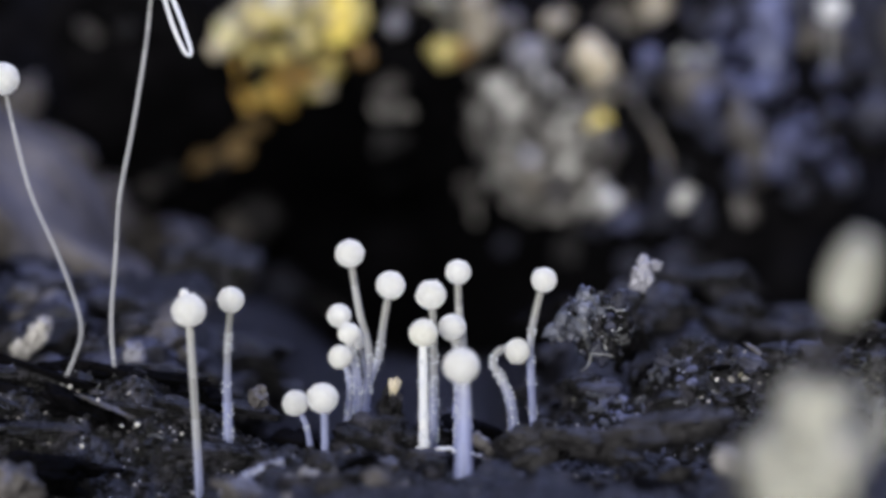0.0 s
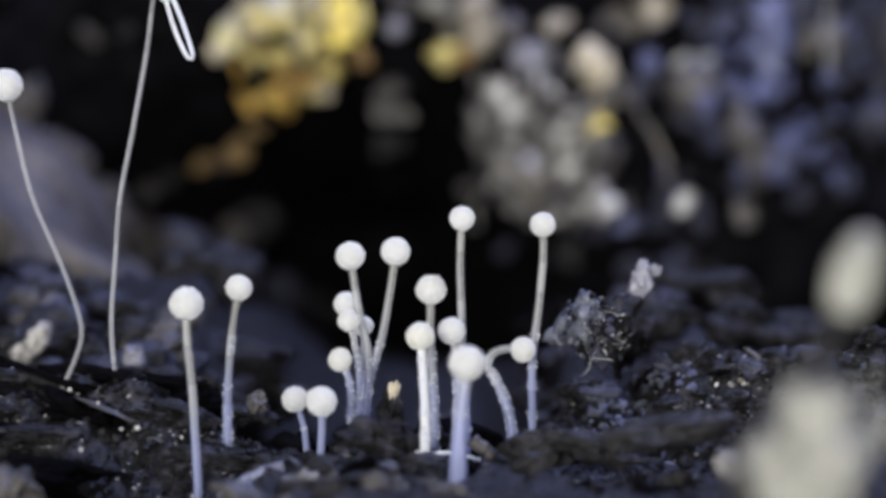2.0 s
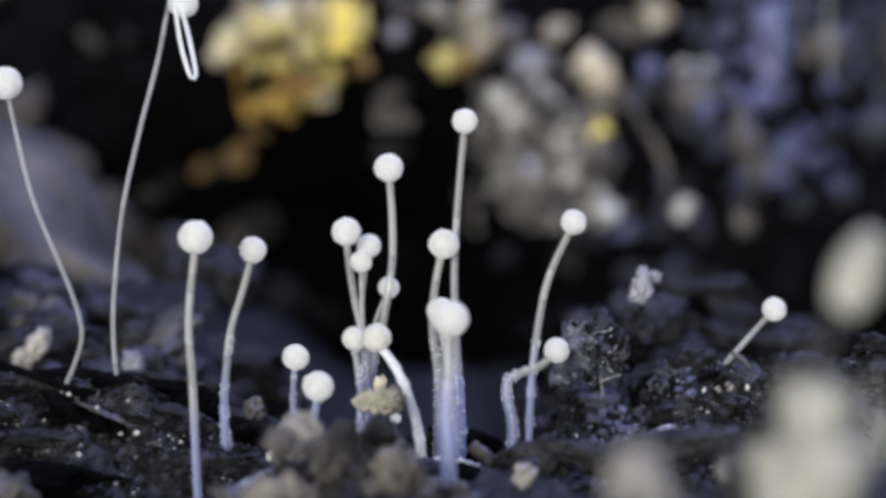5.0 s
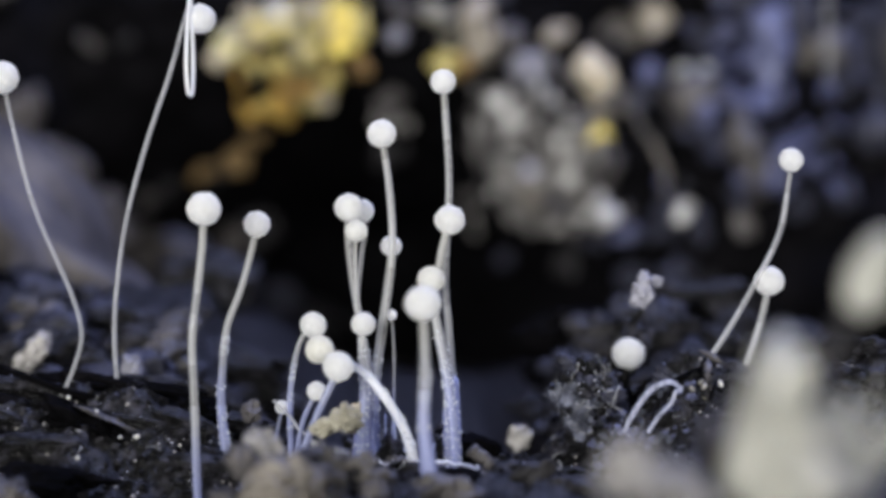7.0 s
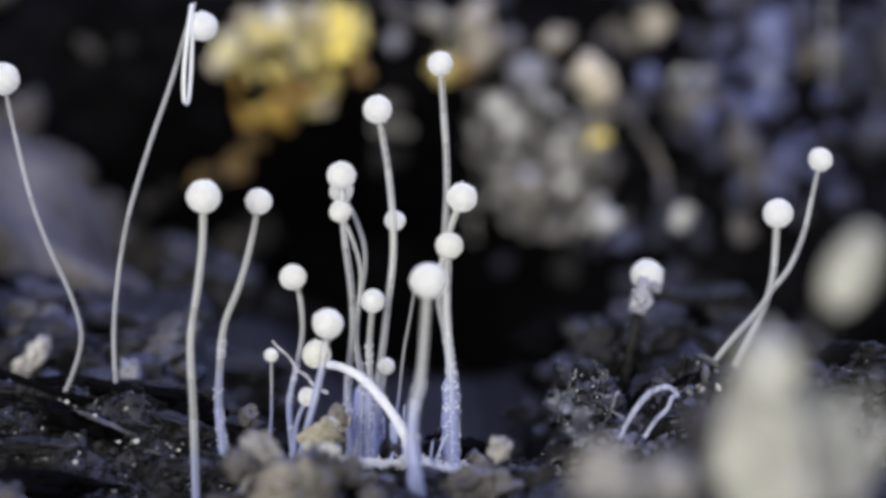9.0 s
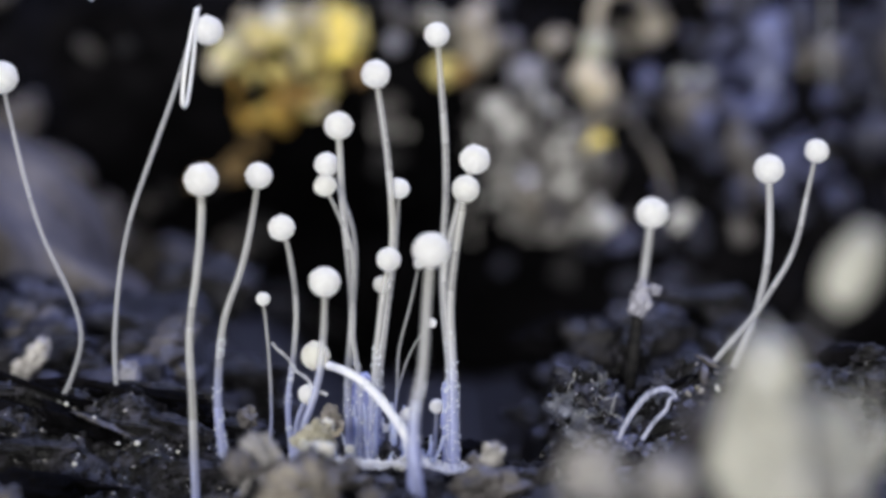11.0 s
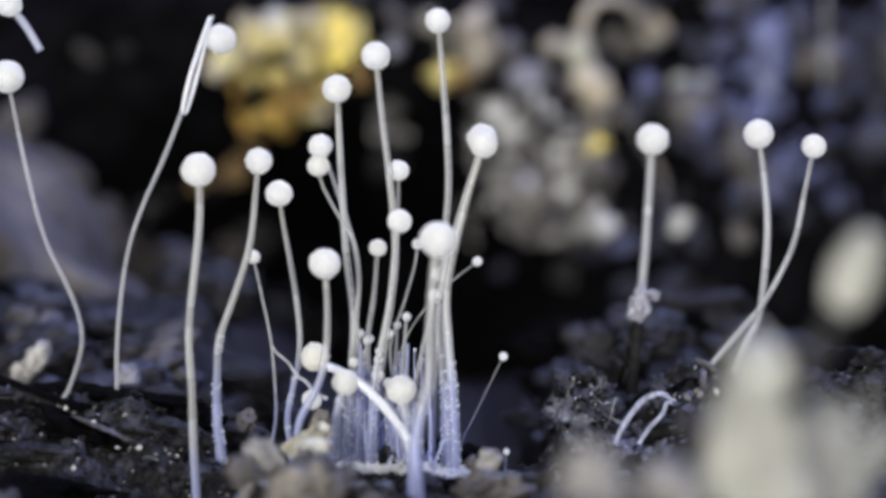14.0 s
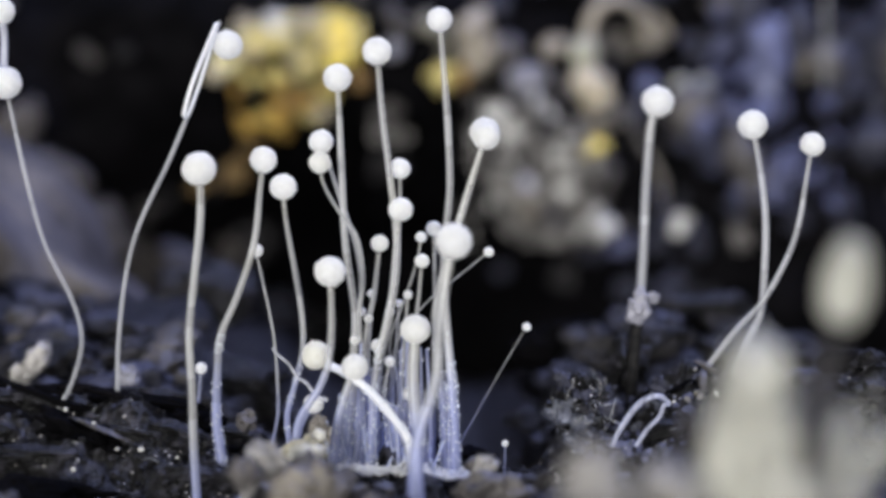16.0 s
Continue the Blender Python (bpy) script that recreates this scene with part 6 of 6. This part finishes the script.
    line = [(0.05 * fractal((0.3 * seed, k * 0.15, 1.5), 1.0, 2), 0, bottom - 0.5 + (top - bottom + 0.5) * k / n) for k in range(n + 1)]
    radii = [(wide + (narrow - wide) * step(k / n, 0.25, 1.0)) * (1 + 0.16 * fractal((k * 0.35, 0.7 * seed, 4.1), 1.0, 3)) * (1 if k < n else 0.3) for k in range(n + 1)]
    part("film", tube_bm(line, radii, 18), FILM, thing)
    for k in range(3):
        a = 1.2 * k - 1.2
        rib = [(p[0] + 0.75 * radii[j] * math.sin(a), -0.8 * radii[j] * math.cos(a), p[2]) for j, p in enumerate(line)]
        part("rib", tube_bm(rib, [0.028 + 0.014 * fractal((j * 0.3, k, 7.7), 1.0, 2) for j in range(n + 1)], 8), YOUNG, thing)
    bb = bmesh.new()
    for k in range(46):
        j = rng.randint(8, n - 1)
        a = rng.uniform(0, 2 * math.pi)
        c = Vector((line[j][0] + radii[j] * math.cos(a), radii[j] * math.sin(a), line[j][2] + rng.uniform(-0.03, 0.03)))
        bmesh.ops.create_icosphere(bb, subdivisions=2, radius=rng.uniform(0.008, 0.024) * MM, matrix=Matrix.Translation(c * MM))
    tagged(part("dew", bb, BEAD, thing), "clear beads of dew", kind="stuff")
    MOVES.append((thing, [(t, pose((x + dx) * MM, y * MM, dz * MM)) for t, dx, dz in rows]))


FILM = material("wet_tissue_film", (0.66, 0.70, 1.0), (0.40, 0.44, 0.80), 9.0, 0.25, 0.004, 3, coat=0.5, stretch=0.12, glow=0.45, clear=0.55)
build_sheath(-1.14, 0.25, 0.05, 1.45, 0.20, 0.13, [(0, 0, -2.2), (5, 0, -1.9), (7.5, 0, -0.55), (9, 0, -0.25), (12, 0, 0), (16, 0.02, 0.05)], 1)
build_sheath(0.10, 0.30, 0.10, 1.25, 0.13, 0.11, [(0, 0.14, -0.1), (4.2, 0.12, -0.05), (6.3, 0.02, 0), (16, 0.02, 0.05)], 2)
build_sheath(-0.42, -0.35, -0.1, 0.75, 0.13, 0.10, [(0, 0, -1.4), (8, 0, -1.2), (11.5, 0, -0.1), (16, 0.03, 0)], 3)


def build_froth():
    """Bright wet froth at the foot of the clump."""
    rng = random.Random(37)
    bm = bmesh.new()
    for k in range(170):
        x = rng.uniform(-1.52, -0.95) if k % 3 else rng.uniform(-0.3, 0.5)
        r = rng.uniform(0.008, 0.022)
        bmesh.ops.create_icosphere(bm, subdivisions=2, radius=r * MM, matrix=Matrix.Translation(Vector((x, rng.uniform(-0.9, -0.7), 0.17 + rng.gauss(0, 0.035) - (0.08 if not k % 3 else 0))) * MM))
    ob = tagged(mesh_object("dew_froth", bm, THREAD), "white wet froth along the foot of the clump", "froth", kind="stuff")
    MOVES.append((ob, [(0, pose(0, 0, -0.6 * MM)), (5, pose(0, 0, -0.5 * MM)), (8, pose(0, 0, 0)), (16, pose(0, 0, 0.02 * MM))]))


build_froth()


def build_drooping_stalk():
    """A stalk of the far bank that bends over and droops into view."""
    thing = tagged(new("mould_stalk"), "blurred pale mould stalk drooping from the dark bank", "mould stalk", "mould stalks")
    part("head", clod_bm((0.36, 0.36, 0.40), 88, 0.06, 2, 4), OLIVE, thing)
    line = spline([(0.02, 0, 0.3), (0.06, 0.05, 0.9), (0.35, 0.2, 1.35), (0.9, 0.6, 1.45), (1.5, 1.4, 1.2), (1.9, 2.6, 1.0)], 36)
    part("stem", tube_bm(line, [0.15 - 0.001 * k for k in range(37)], 10), BEIGE_DULL, thing)
    rows = [(0, 3.9, 11.6, -10), (8.5, 3.9, 11.2, -10), (9.5, 3.85, 10.2, -8), (11.3, 3.7, 8.0, 0), (12.5, 3.44, 7.93, 4), (14, 3.37, 8.1, 6), (16, 3.5, 8.13, 8)]
    MOVES.append((thing, [(t, pose(x * MM, 26 * MM, z * MM, 0, a, 0)) for t, x, z, a in rows]))


build_drooping_stalk()


def build_mat():
    """Web of short whitish threads that thickens at the foot of the clump."""
    rng = random.Random(19)
    bm = bmesh.new()
    for i in range(200):
        x, y = rng.uniform(-1.6, 0.2), rng.uniform(-0.95, -0.1)
        a, ln = rng.uniform(-0.5, 0.5), rng.uniform(0.12, 0.4)
        pts = [(x + ln * k / 6 * math.cos(a), y + ln * k / 6 * math.sin(a), ground_z(x, y) + 0.03 + 0.22 * abs(math.sin(k * 0.7 + i)) * rng.random()) for k in range(7)]
        tube_bm(pts, [rng.uniform(0.008, 0.02)] * 7, 6, bm)
    ob = tagged(mesh_object("mycelium_web", bm, THREAD), "whitish web of mycelium threads at the clump's foot", "mycelium")
    MOVES.append((ob, [(0, pose(0, 0, -0.5 * MM)), (5, pose(0, 0, -0.45 * MM)), (8, pose(0, 0, 0)), (16, pose(0, 0, 0.02 * MM))]))


build_mat()


def build_fallen():
    ob = curve_thing("mycelium_strand", [(-2.389, -0.2, 1.844), (-2.111, -0.2, 1.542), (-1.832, -0.2, 1.249), (-1.634, -0.2, 1.09)], 0.022, 0.03, STEM[1], "thin pale strand strung between the stalks", "mycelium", 0.03)
    MOVES.append((ob, [(0, pose(0, 0, -2.6 * MM)), (6.0, pose(0, 0, -2.0 * MM)), (7.5, pose(0, 0, -0.3 * MM)), (8.5, pose(0, 0, 0)), (16, pose(0.02 * MM, 0, 0))]))


build_fallen()


# ---- fringe of young stems at the foot of the clump ----
def build_fringe():
    rng = random.Random(11)
    for i in range(110):
        x = rng.uniform(-1.5, -0.35) if i % 4 else rng.uniform(-0.6, 0.1)
        y = rng.uniform(-0.7, 0.5)
        h = rng.uniform(0.9, 2.0) if i % 6 == 0 else rng.uniform(0.3, 1.1) if i % 2 else rng.uniform(0.15, 0.6)
        r = rng.uniform(0.012, 0.036)
        lean = rng.uniform(-0.2, 0.2) * (1.4 if h < 0.6 else 1)
        pts = spline([(0, 0, -0.9), (lean * 0.3, 0, 0.0), (lean * 0.8 + rng.uniform(-.04, .04), 0, 0.55 * h), (lean, 0, h)], 16)
        bm = tube_bm(pts, [r * (1.1 - 0.4 * k / 16) for k in range(17)], 8)
        thing = tagged(new("young_mould_stem"), "young translucent violet mould stem with water beads", "mould stem", "young stems at the clump's foot")
        part("stem", bm, YOUNG if i % 3 else STEM[6], thing)
        bb = bmesh.new()
        for k in range(rng.randint(5, 14)):
            p = pts[rng.randint(5, 16)]
            a = rng.uniform(0, 6.28)
            m = Matrix.Translation(Vector((p[0] + math.cos(a) * r, p[1] + math.sin(a) * r, p[2])) * MM) @ Matrix.Scale(rng.uniform(0.008, 0.022) * MM, 4)
            bmesh.ops.create_icosphere(bb, subdivisions=2, radius=1.0, matrix=m)
        tagged(part("dew", bb, BEAD, thing), "clear beads of dew", kind="stuff")
        z = ground_z(x, y)
        t0 = rng.uniform(5.0, 9.5) if i % 3 else rng.uniform(10.5, 12)
        t1 = t0 + rng.uniform(2, 3.5)
        MOVES.append((thing, [(0, pose(x * MM, y * MM, (z - h - 0.25) * MM)), (t0, pose(x * MM, y * MM, (z - h - 0.2) * MM)), (t1, pose(x * MM, y * MM, (z - 0.05) * MM)), (16, pose(x * MM, y * MM, z * MM))]))


build_fringe()


# ---- the tangled tuft on the crumb bank, which slumps once ----
def fibres(count, centre, spread, length, r, seed):
    rng = random.Random(seed)
    bm = bmesh.new()
    for i in range(count):
        p = Vector((rng.gauss(0, spread[0]), rng.gauss(0, spread[1]), rng.gauss(0, spread[2])))
        d = p.normalized().cross(Vector((rng.gauss(0, 1), rng.gauss(0, 1), rng.gauss(0, 1)))).normalized()
        p = p.normalized() * spread[0] * rng.uniform(1.0, 1.45)
        bend = -p.normalized() * rng.uniform(0.1, 0.45)
        n = 9
        pts = []
        ln = length * rng.uniform(0.5, 1.4)
        for k in range(n):
            pts.append(Vector(centre) + p + d * ln / n * k)
            d = (d + bend * 0.9).normalized()
        rr = r * rng.uniform(0.6, 1.6)
        tube_bm(pts, [rr * (1 - 0.5 * k / n) for k in range(n)], 6, bm)
    return bm


def build_tuft():
    thing = tagged(new("soil_tuft"), "bluish crumbly tuft wrapped in glossy root hairs", "soil tuft")
    rng = random.Random(17)
    for i in range(150):
        d = Vector((rng.gauss(0, 1), rng.gauss(0, 1), rng.gauss(0, 1))).normalized() * rng.uniform(0.25, 1.0)
        r = rng.uniform(0.04, 0.13)
        look_here = CRUST if d.x < 0.25 and d.z > -0.35 and i % 4 else (SOIL, SOIL_BLUE)[i % 2]
        piece = part("crumb", clod_bm((r * rng.uniform(0.7, 1.6), r, r * rng.uniform(0.5, 1.2)), 700 + i, 0.5, 2.3, 3), look_here, thing)
        piece.matrix_basis = pose(d.x * 0.58 * MM, d.y * 0.36 * MM, d.z * 0.56 * MM, rng.uniform(0, 360), rng.uniform(0, 360), 0)
    part("root_hairs", fibres(26, (0, -0.03, 0), (0.47, 0.4, 0.42), 0.6, 0.005, 5), ROOT, thing, "pale glossy root hairs")
    for k in range(6):
        p = Vector((rng.uniform(-0.3, 0.5), -0.42, rng.uniform(-0.5, 0.3)))
        d = Vector((rng.gauss(0, 1), rng.uniform(-0.3, 0.3), rng.gauss(0, 1))).normalized()
        pts = []
        for j in range(10):
            pts.append(p.copy())
            p = p + d * rng.uniform(0.03, 0.05)
            d = (d + Vector((rng.gauss(0, 0.4), 0.03, rng.gauss(0, 0.4)))).normalized()
        part("rootlet", tube_bm(pts, [0.013 - 0.0010 * j for j in range(10)], 8), ROOT, thing, "pale forked rootlet")
    tagged(part("wet_grit", grains(26, 0.56, 6), GLINT, thing), "glistening wet grit", kind="stuff")
    x, z = 2.151, 1.766
    MOVES.append((thing, [(0, pose(x * MM, 0.9 * MM, z * MM)), (4.2, pose(x * MM, 0.9 * MM, z * MM)), (6.2, pose((x - 0.1) * MM, 1.1 * MM, (z - 0.80) * MM, 0, -75, 0)), (16, pose((x - 0.10) * MM, 1.1 * MM, (z - 0.86) * MM, 0, -80, 0))]))


def grains(count, reach, seed):
    rng = random.Random(seed)
    bm = bmesh.new()
    for i in range(count):
        d = Vector((rng.gauss(0, 1), -abs(rng.gauss(0, 1)), rng.gauss(0, 1))).normalized() * reach * rng.uniform(0.75, 1.05)
        bmesh.ops.create_icosphere(bm, subdivisions=1, radius=rng.uniform(0.006, 0.02) * MM, matrix=Matrix.Translation(d * MM))
    return bm


ROOT = material("root_hair", (0.09, 0.092, 0.10), (0.36, 0.36, 0.37), 4.0, 0.22, 0.0, 4, spec=0.7)
GLINT = material("wet_grain", (0.3, 0.3, 0.36), (0.62, 0.63, 0.72), 2.0, 0.08, 0.0, 4, spec=0.9)
build_tuft()


# ---- the banks' own crumbs ----
def on_ground(x, y, lift=0.0):
    return ground_z(x, y) + lift


def build_bank_crumbs():
    rng = random.Random(21)
    # crumbs of the crumb bank, near the plane of focus
    for i in range(46):
        x, y = rng.uniform(1.3, 6.4), rng.uniform(0.0, 2.6)
        r = rng.uniform(0.09, 0.3)
        kind = rng.choice(("soil", "soil", "char", "soil", "blue_soil"))
        crumb(x, y, on_ground(x, y, 0.25 * r), r * rng.uniform(0.9, 1.5), r, r * rng.uniform(0.5, 0.9), kind, 200 + i, name="soil_crumb", tilt=rng.uniform(-30, 30), rough=0.4,
              label="%s wet crumb on the crumb bank" % ("bluish" if kind == "blue_soil" else "black"), group="crumbs of the bank")
    # bark shards of the other bank
    for i in range(26):
        x, y = rng.uniform(-7.0, -2.6), rng.uniform(-1.6, 3.0)
        a, b, c = rng.uniform(0.35, 0.95), rng.uniform(0.15, 0.3), rng.uniform(0.06, 0.16)
        crumb(x, y, on_ground(x, y, 0.2 * c), a, b, c, rng.choice(("soil", "soil", "char", "soil", "blue_soil")) if y > 0.2 else rng.choice(("soil", "char")), 300 + i, category="bark shard", name="bark_shard",
              tilt=rng.uniform(2, 26), rough=0.55, label="dark wet shard of rotten bark on humus", group="bark shards")
    for i in range(30):
        x, y = rng.uniform(-2.4, 1.6), rng.uniform(-1.2, 1.6)
        r = rng.uniform(0.06, 0.2)
        crumb(x, y, on_ground(x, y, 0.1 * r), r * 1.3, r, r * 0.7, rng.choice(("soil", "char", "soil", "grey_soil")), 400 + i, name="soil_crumb", rough=0.55,
              label="dark wet crumb at the foot of the stalks", group="crumbs at the clump's foot")


build_bank_crumbs()


def build_front_crumbs():
    """Soft crumbs lying before the stalks, and the bluish crust under the tuft."""
    rng = random.Random(23)
    for i in range(46):
        x, y = rng.uniform(-2.6, 3.4), rng.uniform(-5.5, -1.5)
        r = rng.uniform(0.08, 0.26)
        kind = rng.choice(("dim", "dim", "soil", "char", "soil", "grey_soil"))
        crumb(x, y, on_ground(x, y, 0.15 * r), r * rng.uniform(0.9, 1.6), r, r * rng.uniform(0.6, 1.0), kind, 900 + i, name="soil_crumb", tilt=rng.uniform(-30, 30), rough=0.5,
              label="%s soft crumb lying before the stalks" % TINT[kind], group="crumbs before the stalks")
    for i in range(34):
        x, y = rng.uniform(-2.6, 1.3), rng.uniform(1.0, 5.5)
        r = rng.uniform(0.12, 0.42)
        # the blackest of these stand for shaded gaps in the hollow
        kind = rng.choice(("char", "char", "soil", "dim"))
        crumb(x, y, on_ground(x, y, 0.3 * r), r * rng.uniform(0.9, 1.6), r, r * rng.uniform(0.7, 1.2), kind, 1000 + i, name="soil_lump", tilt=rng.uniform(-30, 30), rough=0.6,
              label="%s lump of humus in the hollow" % TINT[kind], group="lumps in the hollow")


build_front_crumbs()


def build_crust():
    """The glittering bluish crust under the tuft, and the splintered knot of bark beside it."""
    rng = random.Random(29)
    crust = tagged(new("mould_crust"), "bluish glittering crust of mouldy crumbs under the tuft", "mould crust")
    shapes = []
    for k in range(6):
        me = bpy.data.meshes.new("crumb")
        bm = clod_bm((1.3, 1, 0.9), 960 + k, 0.6, 1.8, 2)
        bm.to_mesh(me)
        bm.free()
        me.materials.append((PERIWINKLE, CRUST, BLUE)[k % 3])
        me.polygons.foreach_set("use_smooth", [True] * len(me.polygons))
        shapes.append(me)
    bb = bmesh.new()
    for i in range(190):
        x, y = rng.uniform(2.1, 3.6), rng.uniform(0.0, 1.6)
        r = rng.uniform(0.02, 0.065)
        ob = new("crumb", rng.choice(shapes))
        ob.parent = crust
        z = ground_z(x, y) + 0.5 * r
        ob.matrix_basis = pose(x * MM, y * MM, z * MM, rng.uniform(-40, 40), rng.uniform(-40, 40), rng.uniform(0, 360)) @ Matrix.Scale(r, 4)
        if i % 2:
            bmesh.ops.create_icosphere(bb, subdivisions=1, radius=rng.uniform(0.006, 0.016) * MM, matrix=Matrix.Translation(Vector((x, y - 0.6 * r, z + 0.8 * r)) * MM))
    tagged(part("wet_grit", bb, GLINT, crust), "glistening wet grit", kind="stuff")
    knot = tagged(new("bark_knot"), "splintered black knot of bark with pale pieces for its glints", "bark knot")
    for i in range(18):
        a, w = rng.uniform(0.12, 0.3), rng.uniform(0.025, 0.06)
        piece = part("splinter", clod_bm((w, w, a), 980 + i, 0.5, 1.6, 3), (SOIL, SHADE_HUMUS, SOIL, SOIL_GREY)[i % 4], knot)
        piece.matrix_basis = pose(rng.gauss(0, 0.16) * MM, rng.gauss(0, 0.12) * MM, rng.gauss(-0.05, 0.2) * MM, rng.gauss(0, 35), rng.gauss(0, 45), 0)
    # pale clods stand in for glints on the splinters
    for i in range(7):
        w = rng.uniform(0.02, 0.045)
        piece = part("pale_tip", clod_bm((w, w, 1.5 * w), 990 + i, 0.5, 1.6, 2), (GREY, STRAW, PALE)[i % 3], knot)
        piece.matrix_basis = pose(rng.gauss(0, 0.17) * MM, -0.2 * MM, rng.gauss(0.05, 0.2) * MM, 0, rng.gauss(0, 40), 0)
    MOVES.append((knot, [(0, pose(4.26 * MM, 0.6 * MM, 1.0 * MM)), (4.2, pose(4.26 * MM, 0.6 * MM, 1.0 * MM)), (6.3, pose(3.72 * MM, 0.6 * MM, 1.1 * MM, 0, -10, 0)), (16, pose(3.69 * MM, 0.6 * MM, 1.14 * MM, 0, -12, 0))]))


build_crust()


def build_far_ground():
    """The blurred ground behind the stalks: a slab of bark and dark lumps."""
    rng = random.Random(61)
    crumb(-9.2, 15, 2.2, 6.0, 4.0, 2.6, "slab", 501, category="bark slab", name="bark_slab", tilt=38, rough=0.4, subdiv=5, label="grey rotten slab of bark leaning on the bank")
    for i in range(40):
        x, y = rng.uniform(0.8, 7.0), rng.uniform(5.5, 10)
        r = rng.uniform(0.12, 0.45)
        kind = rng.choice(("dim", "dim", "soil", "blue_soil", "soil"))
        crumb(x, y, on_ground(x, y, 0.2 * r), r * rng.uniform(1, 1.7), r, r * rng.uniform(0.6, 1.0), kind, 1100 + i, name="soil_lump", tilt=rng.uniform(-25, 25), rough=0.6,
              label="%s lump of soil on the rise behind" % TINT[kind], group="lumps behind the stalks")
    for i in range(34):
        x, y = rng.uniform(-8.5, -3.2), rng.uniform(4, 10)
        r = rng.uniform(0.14, 0.5)
        kind = rng.choice(("dim", "blue_soil", "grey_soil", "blue_soil", "soil"))
        crumb(x, y, on_ground(x, y, 0.2 * r), r * rng.uniform(1, 1.8), r, r * rng.uniform(0.5, 0.9), kind, 1200 + i, name="soil_lump", tilt=rng.uniform(-25, 25), rough=0.6,
              label="%s lump of soil on the rise behind" % TINT[kind], group="lumps behind the stalks")
    for i in range(40):
        x, y = rng.uniform(-9, 9), rng.uniform(3.5, 18)
        r = rng.uniform(0.25, 0.8)
        # mostly blackened on the right, where their colour stands for the shade
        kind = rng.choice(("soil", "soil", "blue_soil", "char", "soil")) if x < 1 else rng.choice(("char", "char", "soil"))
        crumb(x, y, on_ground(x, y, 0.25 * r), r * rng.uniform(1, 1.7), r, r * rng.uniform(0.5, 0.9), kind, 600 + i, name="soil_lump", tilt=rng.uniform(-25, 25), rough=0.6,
              label="%s lump of soil behind the stalks" % TINT[kind], group="lumps behind the stalks")


build_far_ground()


def build_grit():
    """Fine grit strewn over the humus, and wet grains that glitter in it."""
    rng = random.Random(31)
    for name, count, lo, hi, mat, label in (("grit", 7000, 0.012, 0.075, SOIL, "fine black grit strewn over the humus"), ("pale_grit", 1500, 0.008, 0.034, GREY, "fine grey grit strewn over the humus"), ("wet_grains", 900, 0.006, 0.022, GLINT, "tiny wet grains glittering on the humus")):
        bm = bmesh.new()
        bmesh.ops.create_icosphere(bm, subdivisions=1, radius=1.0)
        base = [tuple(v.co) for v in bm.verts]
        tris = [tuple(v.index for v in f.verts) for f in bm.faces]
        bm.free()
        verts, faces = [], []
        for i in range(count):
            x, y = rng.uniform(-7.5, 7.5), rng.uniform(-2.5, 4.0)
            r = rng.uniform(lo, hi)
            z = ground_z(x, y) + 0.3 * r
            k = len(verts)
            s = (r * rng.uniform(0.6, 1.5), r * rng.uniform(0.6, 1.5), r * rng.uniform(0.5, 1.0))
            verts += [((x + v[0] * s[0] * rng.uniform(0.7, 1.2)) * MM, (y + v[1] * s[1]) * MM, (z + v[2] * s[2] * rng.uniform(0.7, 1.2)) * MM) for v in base]
            faces += [tuple(k + j for j in f) for f in tris]
        me = bpy.data.meshes.new(name)
        me.from_pydata(verts, [], faces)
        me.materials.append(mat)
        me.polygons.foreach_set("use_smooth", [name == "wet_grains"] * len(me.polygons))
        tagged(new(name, me), label, "grit", kind="stuff")


build_grit()


def build_root_hairs():
    rng = random.Random(41)
    bm = bmesh.new()
    for i in range(70):
        x = rng.choice((rng.uniform(1.2, 4.0), rng.uniform(4, 6.5), rng.uniform(-6.5, -2.5)))
        y = rng.uniform(-0.6, 2.2)
        p = Vector((x, y, ground_z(x, y) + 0.02))
        d = Vector((rng.gauss(0, 1), rng.gauss(0, 0.5), abs(rng.gauss(0, 0.6)))).normalized()
        ln, pts = rng.uniform(0.12, 0.4), []
        for k in range(9):
            pts.append(p.copy())
            p = p + d * ln / 9
            d = (d + Vector((rng.gauss(0, 0.2), rng.gauss(0, 0.2), -0.16))).normalized()
        tube_bm(pts, [rng.uniform(0.006, 0.016)] * 9, 6, bm)
    tagged(mesh_object("root_hairs", bm, ROOT), "thin dark glossy root hairs over the humus", "root hairs", kind="stuff")


build_root_hairs()


def motions():
    """All that moves: heads and lengths of stem as the stalks grow, and the crumbs that they lift."""
    for ob, rows in MOVES:
        spread = max((m.translation - rows[0][1].translation).length for t, m in rows)
        walk(ob, rows if spread > 2e-7 else [rows[0], rows[-1]])


motions()
